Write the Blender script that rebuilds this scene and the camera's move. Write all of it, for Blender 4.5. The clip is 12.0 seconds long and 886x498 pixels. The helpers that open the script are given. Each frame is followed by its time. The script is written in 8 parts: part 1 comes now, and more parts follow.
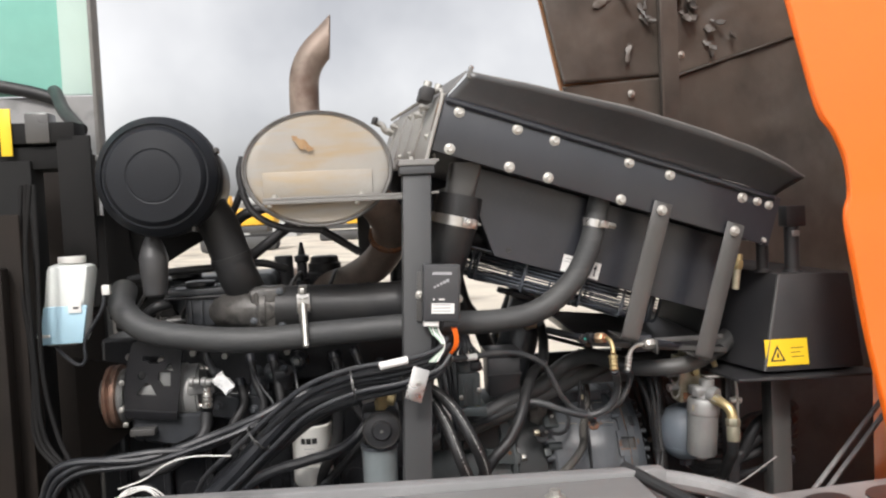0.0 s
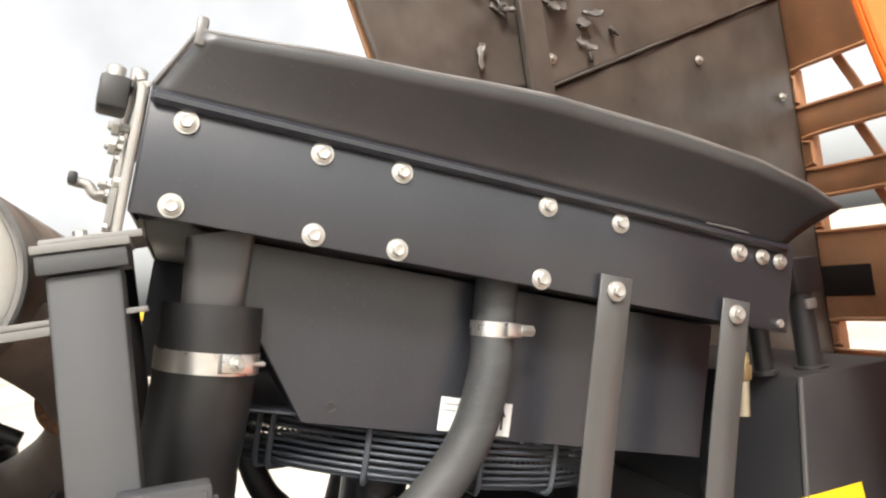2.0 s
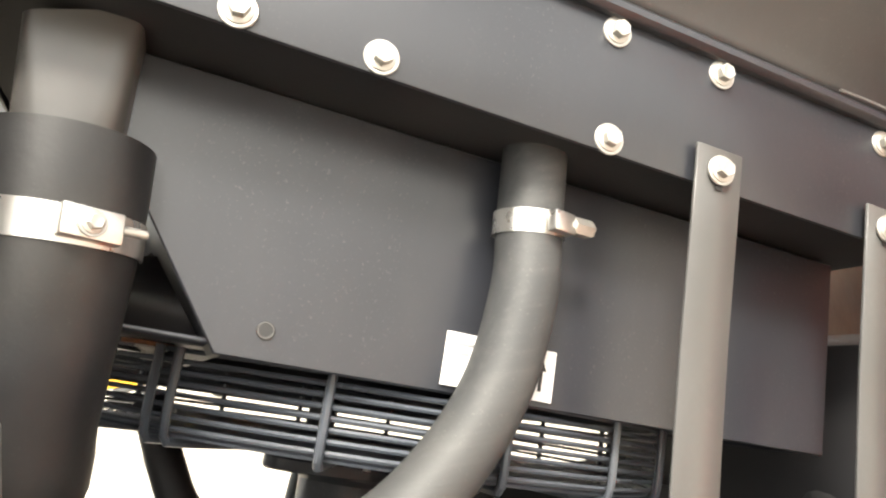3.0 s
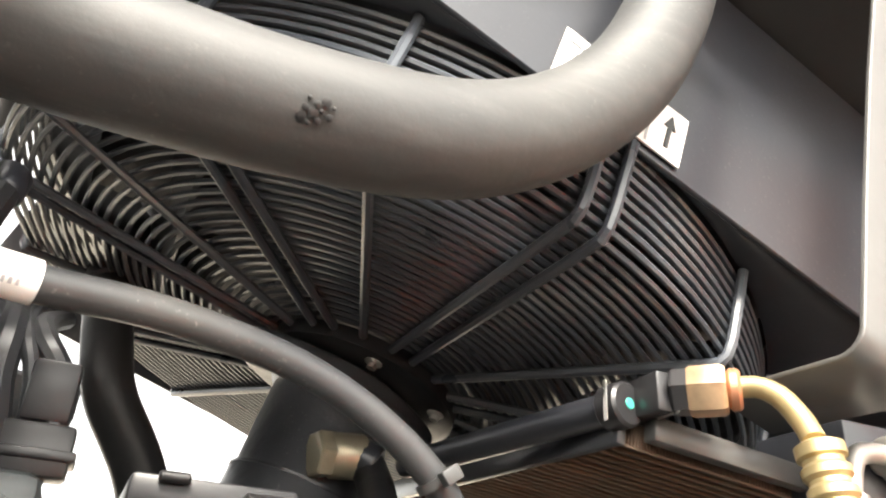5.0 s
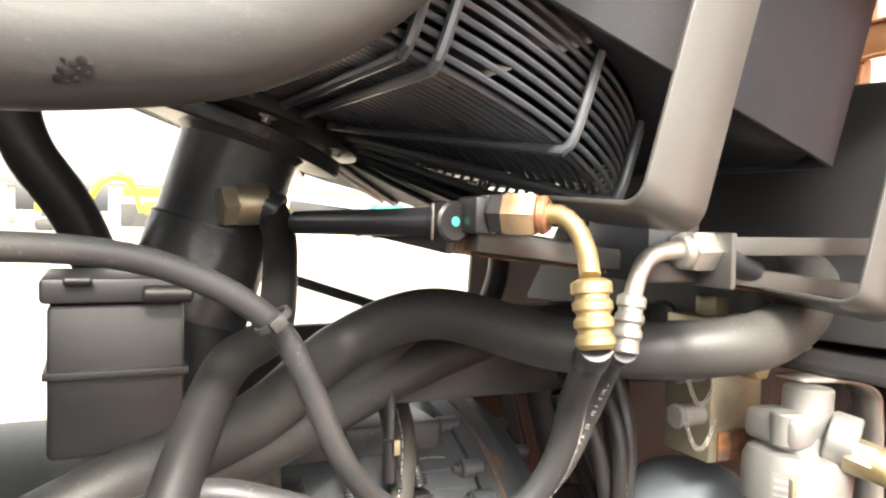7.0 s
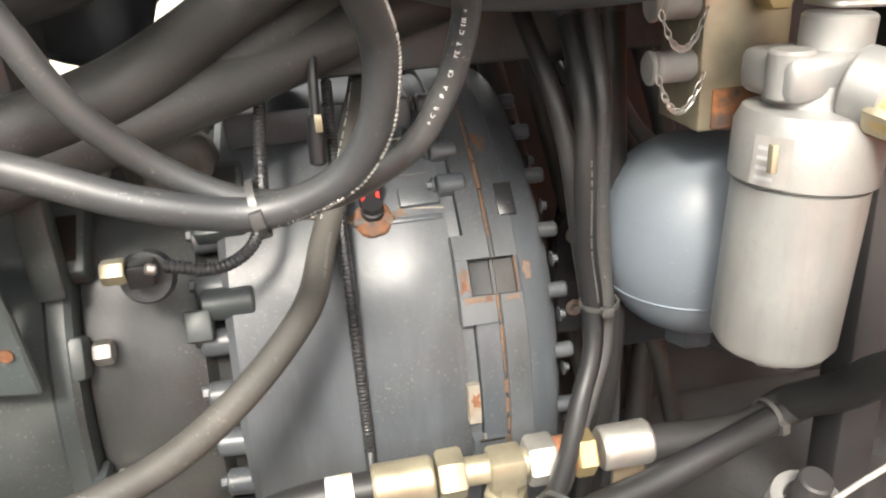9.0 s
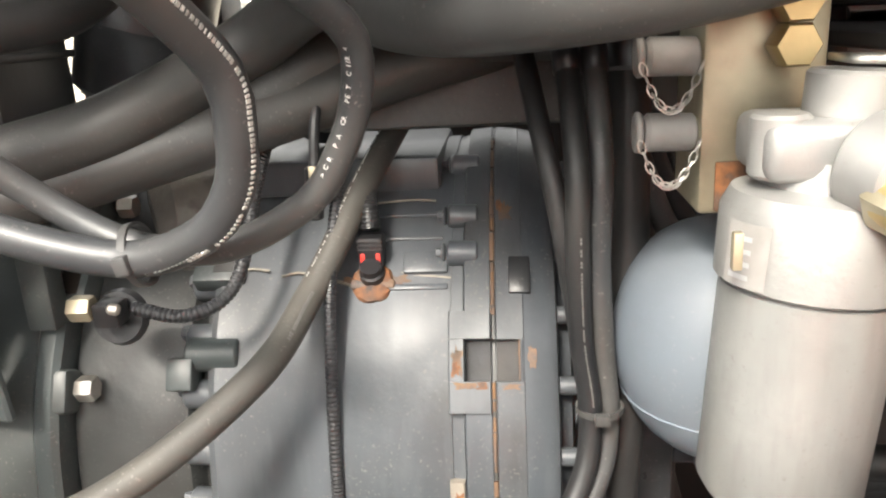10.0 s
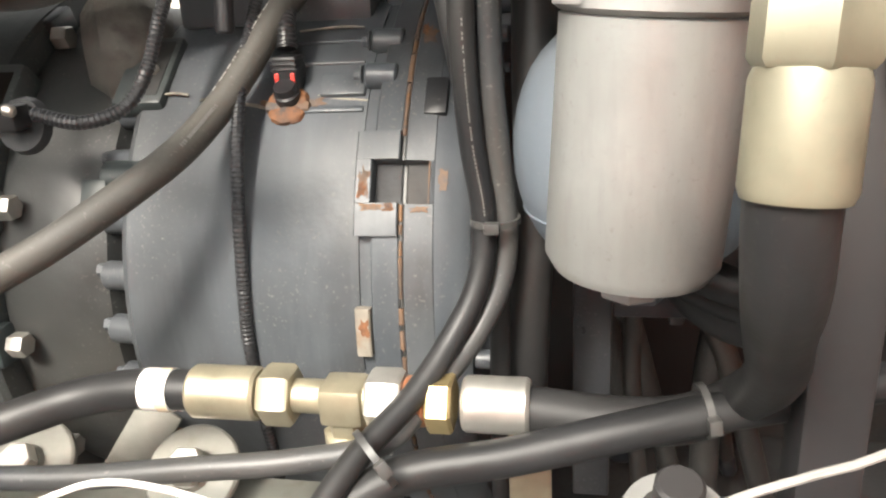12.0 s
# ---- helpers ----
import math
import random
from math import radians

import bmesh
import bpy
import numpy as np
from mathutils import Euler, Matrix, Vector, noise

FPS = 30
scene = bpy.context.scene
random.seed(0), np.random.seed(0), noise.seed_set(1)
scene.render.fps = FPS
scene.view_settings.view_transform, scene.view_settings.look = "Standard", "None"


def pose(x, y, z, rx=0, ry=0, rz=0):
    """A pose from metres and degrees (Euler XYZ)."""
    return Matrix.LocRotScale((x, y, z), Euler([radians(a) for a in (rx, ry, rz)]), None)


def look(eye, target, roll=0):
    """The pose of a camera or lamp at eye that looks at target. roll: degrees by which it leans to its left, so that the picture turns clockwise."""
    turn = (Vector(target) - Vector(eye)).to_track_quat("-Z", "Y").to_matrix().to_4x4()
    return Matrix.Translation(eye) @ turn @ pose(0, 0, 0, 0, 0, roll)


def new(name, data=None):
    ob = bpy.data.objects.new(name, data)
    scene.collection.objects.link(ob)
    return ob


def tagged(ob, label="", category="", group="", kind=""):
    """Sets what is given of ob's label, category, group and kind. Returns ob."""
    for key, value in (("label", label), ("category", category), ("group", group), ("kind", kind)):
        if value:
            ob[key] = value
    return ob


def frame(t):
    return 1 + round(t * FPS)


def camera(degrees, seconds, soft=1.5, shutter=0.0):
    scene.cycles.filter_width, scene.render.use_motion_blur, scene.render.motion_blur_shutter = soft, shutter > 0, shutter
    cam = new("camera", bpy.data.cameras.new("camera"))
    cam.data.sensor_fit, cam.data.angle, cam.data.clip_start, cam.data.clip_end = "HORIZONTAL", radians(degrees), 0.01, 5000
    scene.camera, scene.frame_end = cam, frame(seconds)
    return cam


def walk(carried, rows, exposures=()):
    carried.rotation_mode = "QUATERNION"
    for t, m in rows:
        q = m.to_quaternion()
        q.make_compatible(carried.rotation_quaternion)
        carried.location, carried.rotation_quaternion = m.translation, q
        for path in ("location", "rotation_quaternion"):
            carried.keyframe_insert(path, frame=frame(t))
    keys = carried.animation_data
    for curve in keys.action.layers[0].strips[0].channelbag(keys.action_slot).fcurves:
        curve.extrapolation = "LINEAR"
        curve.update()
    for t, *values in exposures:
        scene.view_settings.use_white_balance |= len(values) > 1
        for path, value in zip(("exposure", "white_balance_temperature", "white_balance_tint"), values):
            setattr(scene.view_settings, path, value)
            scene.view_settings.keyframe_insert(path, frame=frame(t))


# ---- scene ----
cam = camera(59.4, 12.0, soft=2.2)
PATH = [
    (0, (0.239, 0.237, 2.269), (0.448, 2.224, 2.173), -2.7),
    (0.5, (0.238, 0.394, 2.254), (0.581, 2.362, 2.152), -3.5),
    (1, (0.313, 0.643, 2.251), (0.78, 2.587, 2.215), -5.1),
    (1.5, (0.386, 0.883, 2.296), (0.944, 2.803, 2.282), -6.3),
    (2, (0.423, 1.091, 2.306), (1.082, 2.979, 2.352), -8.5),
    (2.5, (0.457, 1.215, 2.26), (1.154, 3.089, 2.316), -8.9),
    (2.7, (0.487, 1.299, 2.222), (1.189, 3.17, 2.311), -8.5),
    (4.3, (0.504, 1.626, 1.904), (1.198, 3.256, 2.833), -3.5),
    (4.5, (0.498, 1.634, 1.884), (1.193, 3.268, 2.803), -2.0),
    (5, (0.508, 1.659, 1.85), (1.196, 3.292, 2.777), 3.7),
    (5.5, (0.507, 1.657, 1.842), (1.183, 3.307, 2.749), 4.9),
    (6, (0.528, 1.657, 1.887), (1.282, 3.376, 2.578), 2.1),
    (6.5, (0.543, 1.637, 1.939), (1.409, 3.397, 2.329), 0.8),
    (6.7, (0.548, 1.609, 1.955), (1.414, 3.402, 2.141), 0.9),
    (8.3, (0.65, 1.533, 1.978), (1.253, 3.363, 1.44), -2.1),
    (8.5, (0.684, 1.547, 1.94), (1.198, 3.406, 1.408), -2.8),
    (9, (0.771, 1.622, 1.901), (1.061, 3.444, 1.126), -4.0),
    (9.5, (0.833, 1.653, 1.879), (0.923, 3.522, 1.173), -2.5),
    (10, (0.902, 1.666, 1.876), (0.713, 3.571, 1.298), -3.2),
    (10.5, (0.924, 1.66, 1.862), (0.608, 3.554, 1.301), -3.7),
    (11, (0.925, 1.651, 1.832), (0.566, 3.518, 1.212), -2.9),
    (11.5, (0.931, 1.651, 1.806), (0.562, 3.496, 1.128), -2.6),
    (12, (0.996, 1.678, 1.784), (0.625, 3.522, 1.105), -3.3),
]
EXPOSURES = [(0.0, 0.45, 6450, 13), (1.5, 0.68, 6450, 13), (2.5, 1.55, 6950, 9), (4.3, 2.5, 7000, 10), (5.5, 2.7, 7000, 10), (6.7, 2.5, 7150, 11), (8.3, 1.98, 6950, 10), (10.0, 2.18, 6900, 10), (11.0, 2.12, 6950, 10), (12.0, 1.98, 6950, 10)]
walk(cam, [(t, look(eye, target, roll)) for t, eye, target, roll in PATH], EXPOSURES)
SKY, SUN = 0.12, 1.5

# ---- world, sun, exposure ----
scene.view_settings.exposure = 0.0
world = bpy.data.worlds.new("overcast_sky")
scene.world = world
world.use_nodes = True
wn, wl = world.node_tree.nodes, world.node_tree.links
wn.clear()
w_out = wn.new("ShaderNodeOutputWorld")
w_bg = wn.new("ShaderNodeBackground")
w_sky = wn.new("ShaderNodeTexSky")
w_sky.sky_type, w_sky.sun_disc = "NISHITA", False
w_sky.sun_elevation, w_sky.sun_rotation = radians(52), radians(200)
w_sky.air_density, w_sky.dust_density = 1.0, 4.0
w_hsv = wn.new("ShaderNodeHueSaturation")
w_hsv.inputs["Saturation"].default_value = 0.10
w_tc = wn.new("ShaderNodeTexCoord")
w_noise = wn.new("ShaderNodeTexNoise")
w_noise.inputs["Scale"].default_value, w_noise.inputs["Detail"].default_value = 2.6, 5.0
w_ramp = wn.new("ShaderNodeValToRGB")
w_ramp.color_ramp.elements[0].position, w_ramp.color_ramp.elements[0].color = 0.34, (0.95, 0.97, 0.985, 1)
w_ramp.color_ramp.elements[1].position, w_ramp.color_ramp.elements[1].color = 0.66, (1.6, 1.6, 1.55, 1)
w_mul = wn.new("ShaderNodeMix")
w_mul.data_type, w_mul.blend_type = "RGBA", "MULTIPLY"
w_mul.inputs[0].default_value = 1.0
wl.new(w_tc.outputs["Generated"], w_noise.inputs["Vector"])
wl.new(w_noise.outputs[0], w_ramp.inputs["Fac"])
wl.new(w_sky.outputs["Color"], w_hsv.inputs["Color"])
wl.new(w_hsv.outputs["Color"], w_mul.inputs[6])
wl.new(w_ramp.outputs["Color"], w_mul.inputs[7])
wl.new(w_mul.outputs[2], w_bg.inputs["Color"])
w_bg.inputs["Strength"].default_value = SKY
wl.new(w_bg.outputs[0], w_out.inputs[0])

sun = new("sun", bpy.data.lights.new("sun", "SUN"))
sun.data.energy, sun.data.angle, sun.data.color = SUN, radians(10), (1.0, 0.95, 0.88)
sun.matrix_world = look((-1.2, -4.0, 7.5), (0.6, 1.9, 1.9))


# ---- materials ----
def mat(name, color, rough=0.5, metal=0.0, vary=0.25, scale=14.0, bump=0.08, fine=180.0, dust=0.0,
        dust_color=(0.24, 0.22, 0.19), stain=None, stain_amount=0.0, coat=0.0, spec=0.5, fleck=0.0, fleck_color=(0.42, 0.40, 0.36), relief=0.0, streak=None, streak_color=(0.2, 0.2, 0.2), streak_amount=0.0):
    """A procedural surface: base colour with coarse and fine variation, a film of dust, stains and fine relief."""
    m = bpy.data.materials.new(name)
    m.use_nodes = True
    n, l = m.node_tree.nodes, m.node_tree.links
    b = n["Principled BSDF"]
    b.inputs["Metallic"].default_value = metal
    b.inputs["Coat Weight"].default_value = coat
    b.inputs["Specular IOR Level"].default_value = spec
    tc = n.new("ShaderNodeTexCoord")
    info = n.new("ShaderNodeObjectInfo")
    shift = n.new("ShaderNodeVectorMath")
    shift.operation = "MULTIPLY_ADD"
    l.new(info.outputs["Random"], shift.inputs[0])
    shift.inputs[1].default_value = (7.0, 5.0, 3.0)
    l.new(tc.outputs["Object"], shift.inputs[2])

    def noise_of(s, detail=4.0):
        t = n.new("ShaderNodeTexNoise")
        t.inputs["Scale"].default_value, t.inputs["Detail"].default_value = s, detail
        l.new(shift.outputs[0], t.inputs["Vector"])
        return t

    def mix(a, bcol, fac):
        x = n.new("ShaderNodeMix")
        x.data_type = "RGBA"
        for sock, v in ((x.inputs[6], a), (x.inputs[7], bcol), (x.inputs[0], fac)):
            if hasattr(v, "links"):
                l.new(v, sock)
            else:
                sock.default_value = v
        return x.outputs[2]

    def ramp(src, lo, hi, top=1.0):
        r = n.new("ShaderNodeMapRange")
        r.inputs[1].default_value, r.inputs[2].default_value = lo, hi
        r.inputs[3].default_value, r.inputs[4].default_value = 0.0, top
        l.new(src, r.inputs[0])
        return r.outputs[0]

    coarse, grain = noise_of(scale), noise_of(fine, 3.0)
    c4 = (*color, 1)
    dark = (*[v * (1 - vary) for v in color], 1)
    lite = (*[min(1, v * (1 + vary)) for v in color], 1)
    col = mix(dark, lite, ramp(coarse.outputs[0], 0.3, 0.7))
    col = mix(col, c4, ramp(grain.outputs[0], 0.35, 0.65, 0.5))
    if dust > 0:
        d = noise_of(scale * 0.45, 7.0)
        col = mix(col, (*dust_color, 1), ramp(d.outputs[0], 0.38, 0.78, dust))
    if stain is not None:
        s = noise_of(scale * 0.8, 8.0)
        col = mix(col, (*stain, 1), ramp(s.outputs[0], 0.56, 0.68, stain_amount))
    if streak is not None:
        stretch = n.new("ShaderNodeVectorMath")
        stretch.operation = "MULTIPLY"
        l.new(shift.outputs[0], stretch.inputs[0])
        stretch.inputs[1].default_value = streak
        for size, lo, hi in ((1.0, 0.45, 0.72), (2.7, 0.50, 0.75)):
            sn = n.new("ShaderNodeTexNoise")
            sn.inputs["Scale"].default_value, sn.inputs["Detail"].default_value = size, 5.0
            l.new(stretch.outputs[0], sn.inputs["Vector"])
            col = mix(col, (*streak_color, 1), ramp(sn.outputs[0], lo, hi, streak_amount))
    if fleck > 0:
        f = noise_of(420.0, 2.0)
        g = noise_of(scale * 1.7, 3.0)
        both = n.new("ShaderNodeMath")
        both.operation = "MULTIPLY"
        l.new(ramp(f.outputs[0], 0.62, 0.74, 0.6), both.inputs[0])
        l.new(ramp(g.outputs[0], 0.42, 0.66, fleck), both.inputs[1])
        col = mix(col, (*fleck_color, 1), both.outputs[0])
    l.new(col, b.inputs["Base Color"])
    rr = n.new("ShaderNodeMapRange")
    rr.inputs[3].default_value, rr.inputs[4].default_value = max(0.03, rough - 0.1), min(1, rough + 0.12)
    l.new(coarse.outputs[0], rr.inputs[0])
    l.new(rr.outputs[0], b.inputs["Roughness"])
    if bump > 0:
        bp = n.new("ShaderNodeBump")
        bp.inputs["Strength"].default_value, bp.inputs["Distance"].default_value = bump, 0.0015
        l.new(grain.outputs[0], bp.inputs["Height"])
        last = bp
        if relief > 0:
            bp2 = n.new("ShaderNodeBump")
            bp2.inputs["Strength"].default_value, bp2.inputs["Distance"].default_value = relief, 0.006
            l.new(coarse.outputs[0], bp2.inputs["Height"])
            l.new(bp.outputs[0], bp2.inputs["Normal"])
            last = bp2
        l.new(last.outputs[0], b.inputs["Normal"])
    return m


BLACK = mat("satin_black_paint", (0.0218, 0.0236, 0.0300), 0.31, spec=0.65, vary=0.25, scale=5, bump=0.05, dust=0.10, dust_color=(0.10, 0.10, 0.10), fleck=0.15, streak=(20, 20, 5), streak_color=(0.05, 0.05, 0.052), streak_amount=0.12)
# Lighter copy of the black paint: dust, with the flare's sheen in its colour.
BLACK_SHEEN = mat("dusty_sheen_black_paint", (0.034, 0.0345, 0.0375), 0.36, spec=0.65, vary=0.25, scale=5, bump=0.05, dust=0.25, dust_color=(0.12, 0.115, 0.11), fleck=0.2, streak=(20, 20, 5), streak_color=(0.07, 0.068, 0.068), streak_amount=0.15)
BLACK_DUSTY = mat("dusty_black_paint", (0.0209, 0.0207, 0.0225), 0.5, vary=0.3, scale=8, bump=0.08, dust=0.14, dust_color=(0.15, 0.13, 0.11))
STEEL_DARK = mat("dark_grey_painted_steel", (0.072, 0.070, 0.068), 0.30, vary=0.15, scale=7, bump=0.05, dust=0.08)
POST = mat("charcoal_painted_steel", (0.05, 0.052, 0.055), 0.5, vary=0.15, scale=7, bump=0.06, dust=0.08)
RUBBER_GREY = mat("weathered_grey_rubber", (0.037, 0.0390, 0.0410), 0.58, vary=0.18, scale=10, bump=0.12, dust=0.28, dust_color=(0.13, 0.122, 0.108), fleck=0.25, fleck_color=(0.25, 0.24, 0.21), streak=(6, 60, 60), streak_color=(0.080, 0.079, 0.076), streak_amount=0.45)
RUBBER = mat("black_rubber", (0.015, 0.0155, 0.017), 0.46, spec=0.4, vary=0.25, scale=20, bump=0.12, dust=0.08, fleck=0.2, fleck_color=(0.16, 0.15, 0.13))
HOSE = mat("dark_grey_hose_rubber", (0.035, 0.037, 0.040), 0.42, vary=0.2, scale=25, bump=0.10, dust=0.18, fleck=0.45)
HOSE_DARK = mat("grimy_black_pressure_hose", (0.044, 0.0445, 0.0450), 0.46, vary=0.25, scale=14, bump=0.12, dust=0.3, dust_color=(0.13, 0.12, 0.10), fleck=0.3)
HOSE_DUSTY = mat("dust_caked_hose_rubber", (0.050, 0.049, 0.046), 0.62, vary=0.3, scale=14, bump=0.15, dust=0.6, dust_color=(0.125, 0.112, 0.095), fleck=0.4, stain=(0.022, 0.021, 0.02), stain_amount=0.5)
HOSE_PALE = mat("dusty_grey_hose_rubber", (0.095, 0.092, 0.086), 0.45, vary=0.2, scale=12, bump=0.10, dust=0.4, dust_color=(0.19, 0.17, 0.14), fleck=0.3)
LOOM = mat("black_cable_loom", (0.019, 0.0205, 0.024), 0.34, vary=0.25, scale=30, bump=0.1, dust=0.07, spec=0.5)
PLASTIC = mat("black_plastic", (0.015, 0.015, 0.017), 0.36, vary=0.2, scale=14, bump=0.06, dust=0.05)
COVER = mat("matt_black_cover_plastic", (0.0085, 0.0100, 0.0132), 0.48, vary=0.25, scale=9, bump=0.12, dust=0.10, dust_color=(0.04, 0.04, 0.042), spec=0.30)
GLASS_PALE = mat("pale_mint_cab_glass", (0.50, 0.64, 0.58), 0.15, vary=0.08, scale=3, bump=0.0)
TIE = mat("worn_nylon_tie", (0.05, 0.05, 0.05), 0.35, vary=0.2, scale=60, bump=0.05, dust=0.3, dust_color=(0.2, 0.19, 0.17))
ZINC = mat("zinc_plated_steel", (0.50, 0.485, 0.45), 0.42, 0.8, vary=0.2, scale=60, bump=0.08, dust=0.2, dust_color=(0.22, 0.2, 0.17))
STAINLESS = mat("stainless_clamp_steel", (0.62, 0.60, 0.57), 0.28, 0.9, vary=0.12, scale=50, bump=0.04, dust=0.08)
BRASS = mat("yellow_zinc_fitting", (0.50, 0.39, 0.20), 0.38, 0.75, vary=0.2, scale=60, bump=0.05, dust=0.1)
PALE_BRASS = mat("pale_plated_fitting", (0.44, 0.395, 0.285), 0.42, 0.7, vary=0.2, scale=50, bump=0.05, dust=0.15)
DULL_BRASS = mat("dulled_yellow_zinc", (0.23, 0.215, 0.158), 0.5, 0.45, vary=0.25, scale=40, bump=0.08, dust=0.4, dust_color=(0.22, 0.2, 0.15), fleck=0.4, fleck_color=(0.12, 0.1, 0.07))
PALE_COPPER = mat("pale_gold_copper_nut", (0.52, 0.36, 0.22), 0.4, 0.65, vary=0.35, scale=70, bump=0.1, dust=0.2, stain=(0.5, 0.24, 0.13), stain_amount=0.6)
COPPER = mat("copper_nut", (0.60, 0.28, 0.16), 0.38, 0.7, vary=0.3, scale=60, bump=0.08)
CAST_DARK = mat("painted_cast_iron", (0.057, 0.065, 0.075), 0.38, vary=0.3, scale=9, bump=0.22, fine=90, dust=0.34, dust_color=(0.145, 0.140, 0.132), stain=(0.036, 0.037, 0.038), stain_amount=0.75, fleck=0.5, streak=(34, 6, 6), streak_color=(0.13, 0.145, 0.16), streak_amount=0.26)
CAST_GREEN = mat("green_grey_painted_casting", (0.046, 0.057, 0.060), 0.42, vary=0.28, scale=9, bump=0.2, fine=90, dust=0.28, dust_color=(0.17, 0.16, 0.14), stain=(0.03, 0.032, 0.032), stain_amount=0.6, fleck=0.4)
POCKET = mat("matt_pocket_paint", (0.062, 0.064, 0.067), 0.8, vary=0.4, scale=40, bump=0.3, dust=0.5, dust_color=(0.09, 0.08, 0.07), spec=0.2)
CORRODED = mat("corroded_bare_lug", (0.24, 0.215, 0.18), 0.6, 0.2, vary=0.4, scale=60, bump=0.3, dust=0.4, stain=(0.22, 0.12, 0.06), stain_amount=0.7)
CAST_NECK = mat("oil_darkened_grey_casting", (0.036, 0.039, 0.040), 0.42, vary=0.4, scale=11, bump=0.25, fine=80, dust=0.22, dust_color=(0.15, 0.135, 0.11), stain=(0.018, 0.017, 0.016), stain_amount=0.85, fleck=0.4)
DISC_GREY = mat("dull_plated_clamp_steel", (0.23, 0.23, 0.205), 0.55, 0.15, vary=0.25, scale=30, bump=0.15, dust=0.3, stain=(0.13, 0.10, 0.07), stain_amount=0.5)
CAST_BROWN = mat("grimy_engine_casting", (0.0155, 0.0165, 0.0190), 0.32, vary=0.4, scale=12, bump=0.35, fine=80, dust=0.10, dust_color=(0.11, 0.108, 0.105), fleck=0.35, relief=0.25)
ENGINE_GREY = mat("oily_grey_engine_casting", (0.031, 0.034, 0.039), 0.32, vary=0.4, scale=22, bump=0.4, fine=90, dust=0.2, dust_color=(0.115, 0.113, 0.11), relief=0.2, fleck=0.3)
CAST_ROUGH = mat("rough_grey_casting", (0.12, 0.115, 0.105), 0.6, vary=0.4, scale=28, bump=0.5, fine=120, dust=0.4, dust_color=(0.24, 0.21, 0.17), stain=(0.04, 0.035, 0.03), stain_amount=0.8, relief=0.6, fleck=0.5)
ELBOW_CAST = mat("oily_cast_aluminium", (0.075, 0.072, 0.068), 0.42, 0.3, vary=0.5, scale=45, bump=0.5, fine=110, dust=0.3, dust_color=(0.16, 0.14, 0.12), stain=(0.02, 0.02, 0.02), stain_amount=0.8, relief=0.5)
GRIME = mat("grimy_grey_bay_steel", (0.062, 0.068, 0.072), 0.5, vary=0.5, scale=9, bump=0.3, dust=0.5, dust_color=(0.16, 0.16, 0.152), stain=(0.028, 0.027, 0.026), stain_amount=0.8, fleck=0.4)
# Both near-black steels carry the deep recess's shade in their colour.
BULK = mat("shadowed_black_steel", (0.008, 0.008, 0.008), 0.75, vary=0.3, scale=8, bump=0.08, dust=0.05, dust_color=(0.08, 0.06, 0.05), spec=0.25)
BULK_BROWN = mat("shadowed_brown_rusted_steel", (0.013, 0.010, 0.008), 0.75, vary=0.5, scale=7, bump=0.15, dust=0.10, dust_color=(0.06, 0.035, 0.02), spec=0.25)
GUARD = mat("satin_guard_wire", (0.066, 0.076, 0.092), 0.30, vary=0.15, scale=12, bump=0.04, dust=0.10)
CAP_GREY = mat("weathered_grey_cap_plastic", (0.26, 0.25, 0.24), 0.55, vary=0.2, scale=60, bump=0.2, dust=0.3)
RUST_PAINT = mat("rust_through_paint", (0.17, 0.092, 0.046), 0.7, vary=0.5, scale=75, bump=0.3, dust=0.95, dust_color=(0.060, 0.064, 0.070), stain=(0.05, 0.052, 0.056), stain_amount=0.95)
RUST = mat("rust", (0.20, 0.080, 0.030), 0.85, vary=0.6, scale=150, bump=0.5, dust=0.9, dust_color=(0.07, 0.055, 0.048), stain=(0.05, 0.045, 0.045), stain_amount=0.9)
ALU = mat("bare_cast_aluminium", (0.305, 0.305, 0.298), 0.45, 0.5, vary=0.16, scale=25, bump=0.25, dust=0.22, dust_color=(0.3, 0.27, 0.22), fleck=0.35, fleck_color=(0.2, 0.17, 0.13))
TANK_ALU = mat("worn_aluminium_end_tank", (0.34, 0.33, 0.31), 0.5, 0.3, vary=0.2, scale=14, bump=0.15, dust=0.35, dust_color=(0.24, 0.20, 0.15), fleck=0.5, fleck_color=(0.12, 0.1, 0.08))
SHELF = mat("dull_grey_shelf_steel", (0.19, 0.185, 0.175), 0.6, 0.1, vary=0.2, scale=20, bump=0.08, dust=0.3)
ALU_BODY = mat("brushed_aluminium_canister", (0.355, 0.362, 0.352), 0.42, 0.5, vary=0.18, scale=16, bump=0.12, dust=0.3, dust_color=(0.27, 0.265, 0.25), fleck=0.6, fleck_color=(0.2, 0.18, 0.15), streak=(50, 50, 8), streak_color=(0.27, 0.27, 0.255), streak_amount=0.5)
BLUE = mat("pale_blue_paint", (0.122, 0.152, 0.188), 0.45, vary=0.12, scale=10, bump=0.08, dust=0.25, fleck=0.3)
MUFFLER = mat("aluminised_muffler_steel", (0.315, 0.305, 0.285), 0.55, 0.2, vary=0.14, scale=8, bump=0.06, dust=0.6, dust_color=(0.34, 0.265, 0.165), streak=(3.5, 3.5, 16), streak_color=(0.36, 0.25, 0.125), streak_amount=0.6)
SCORCH = mat("rust_scorch_on_muffler", (0.33, 0.19, 0.085), 0.6, 0.1, vary=0.25, scale=60, bump=0.05, dust=0.6, dust_color=(0.33, 0.26, 0.165), stain=(0.27, 0.15, 0.07), stain_amount=0.6)
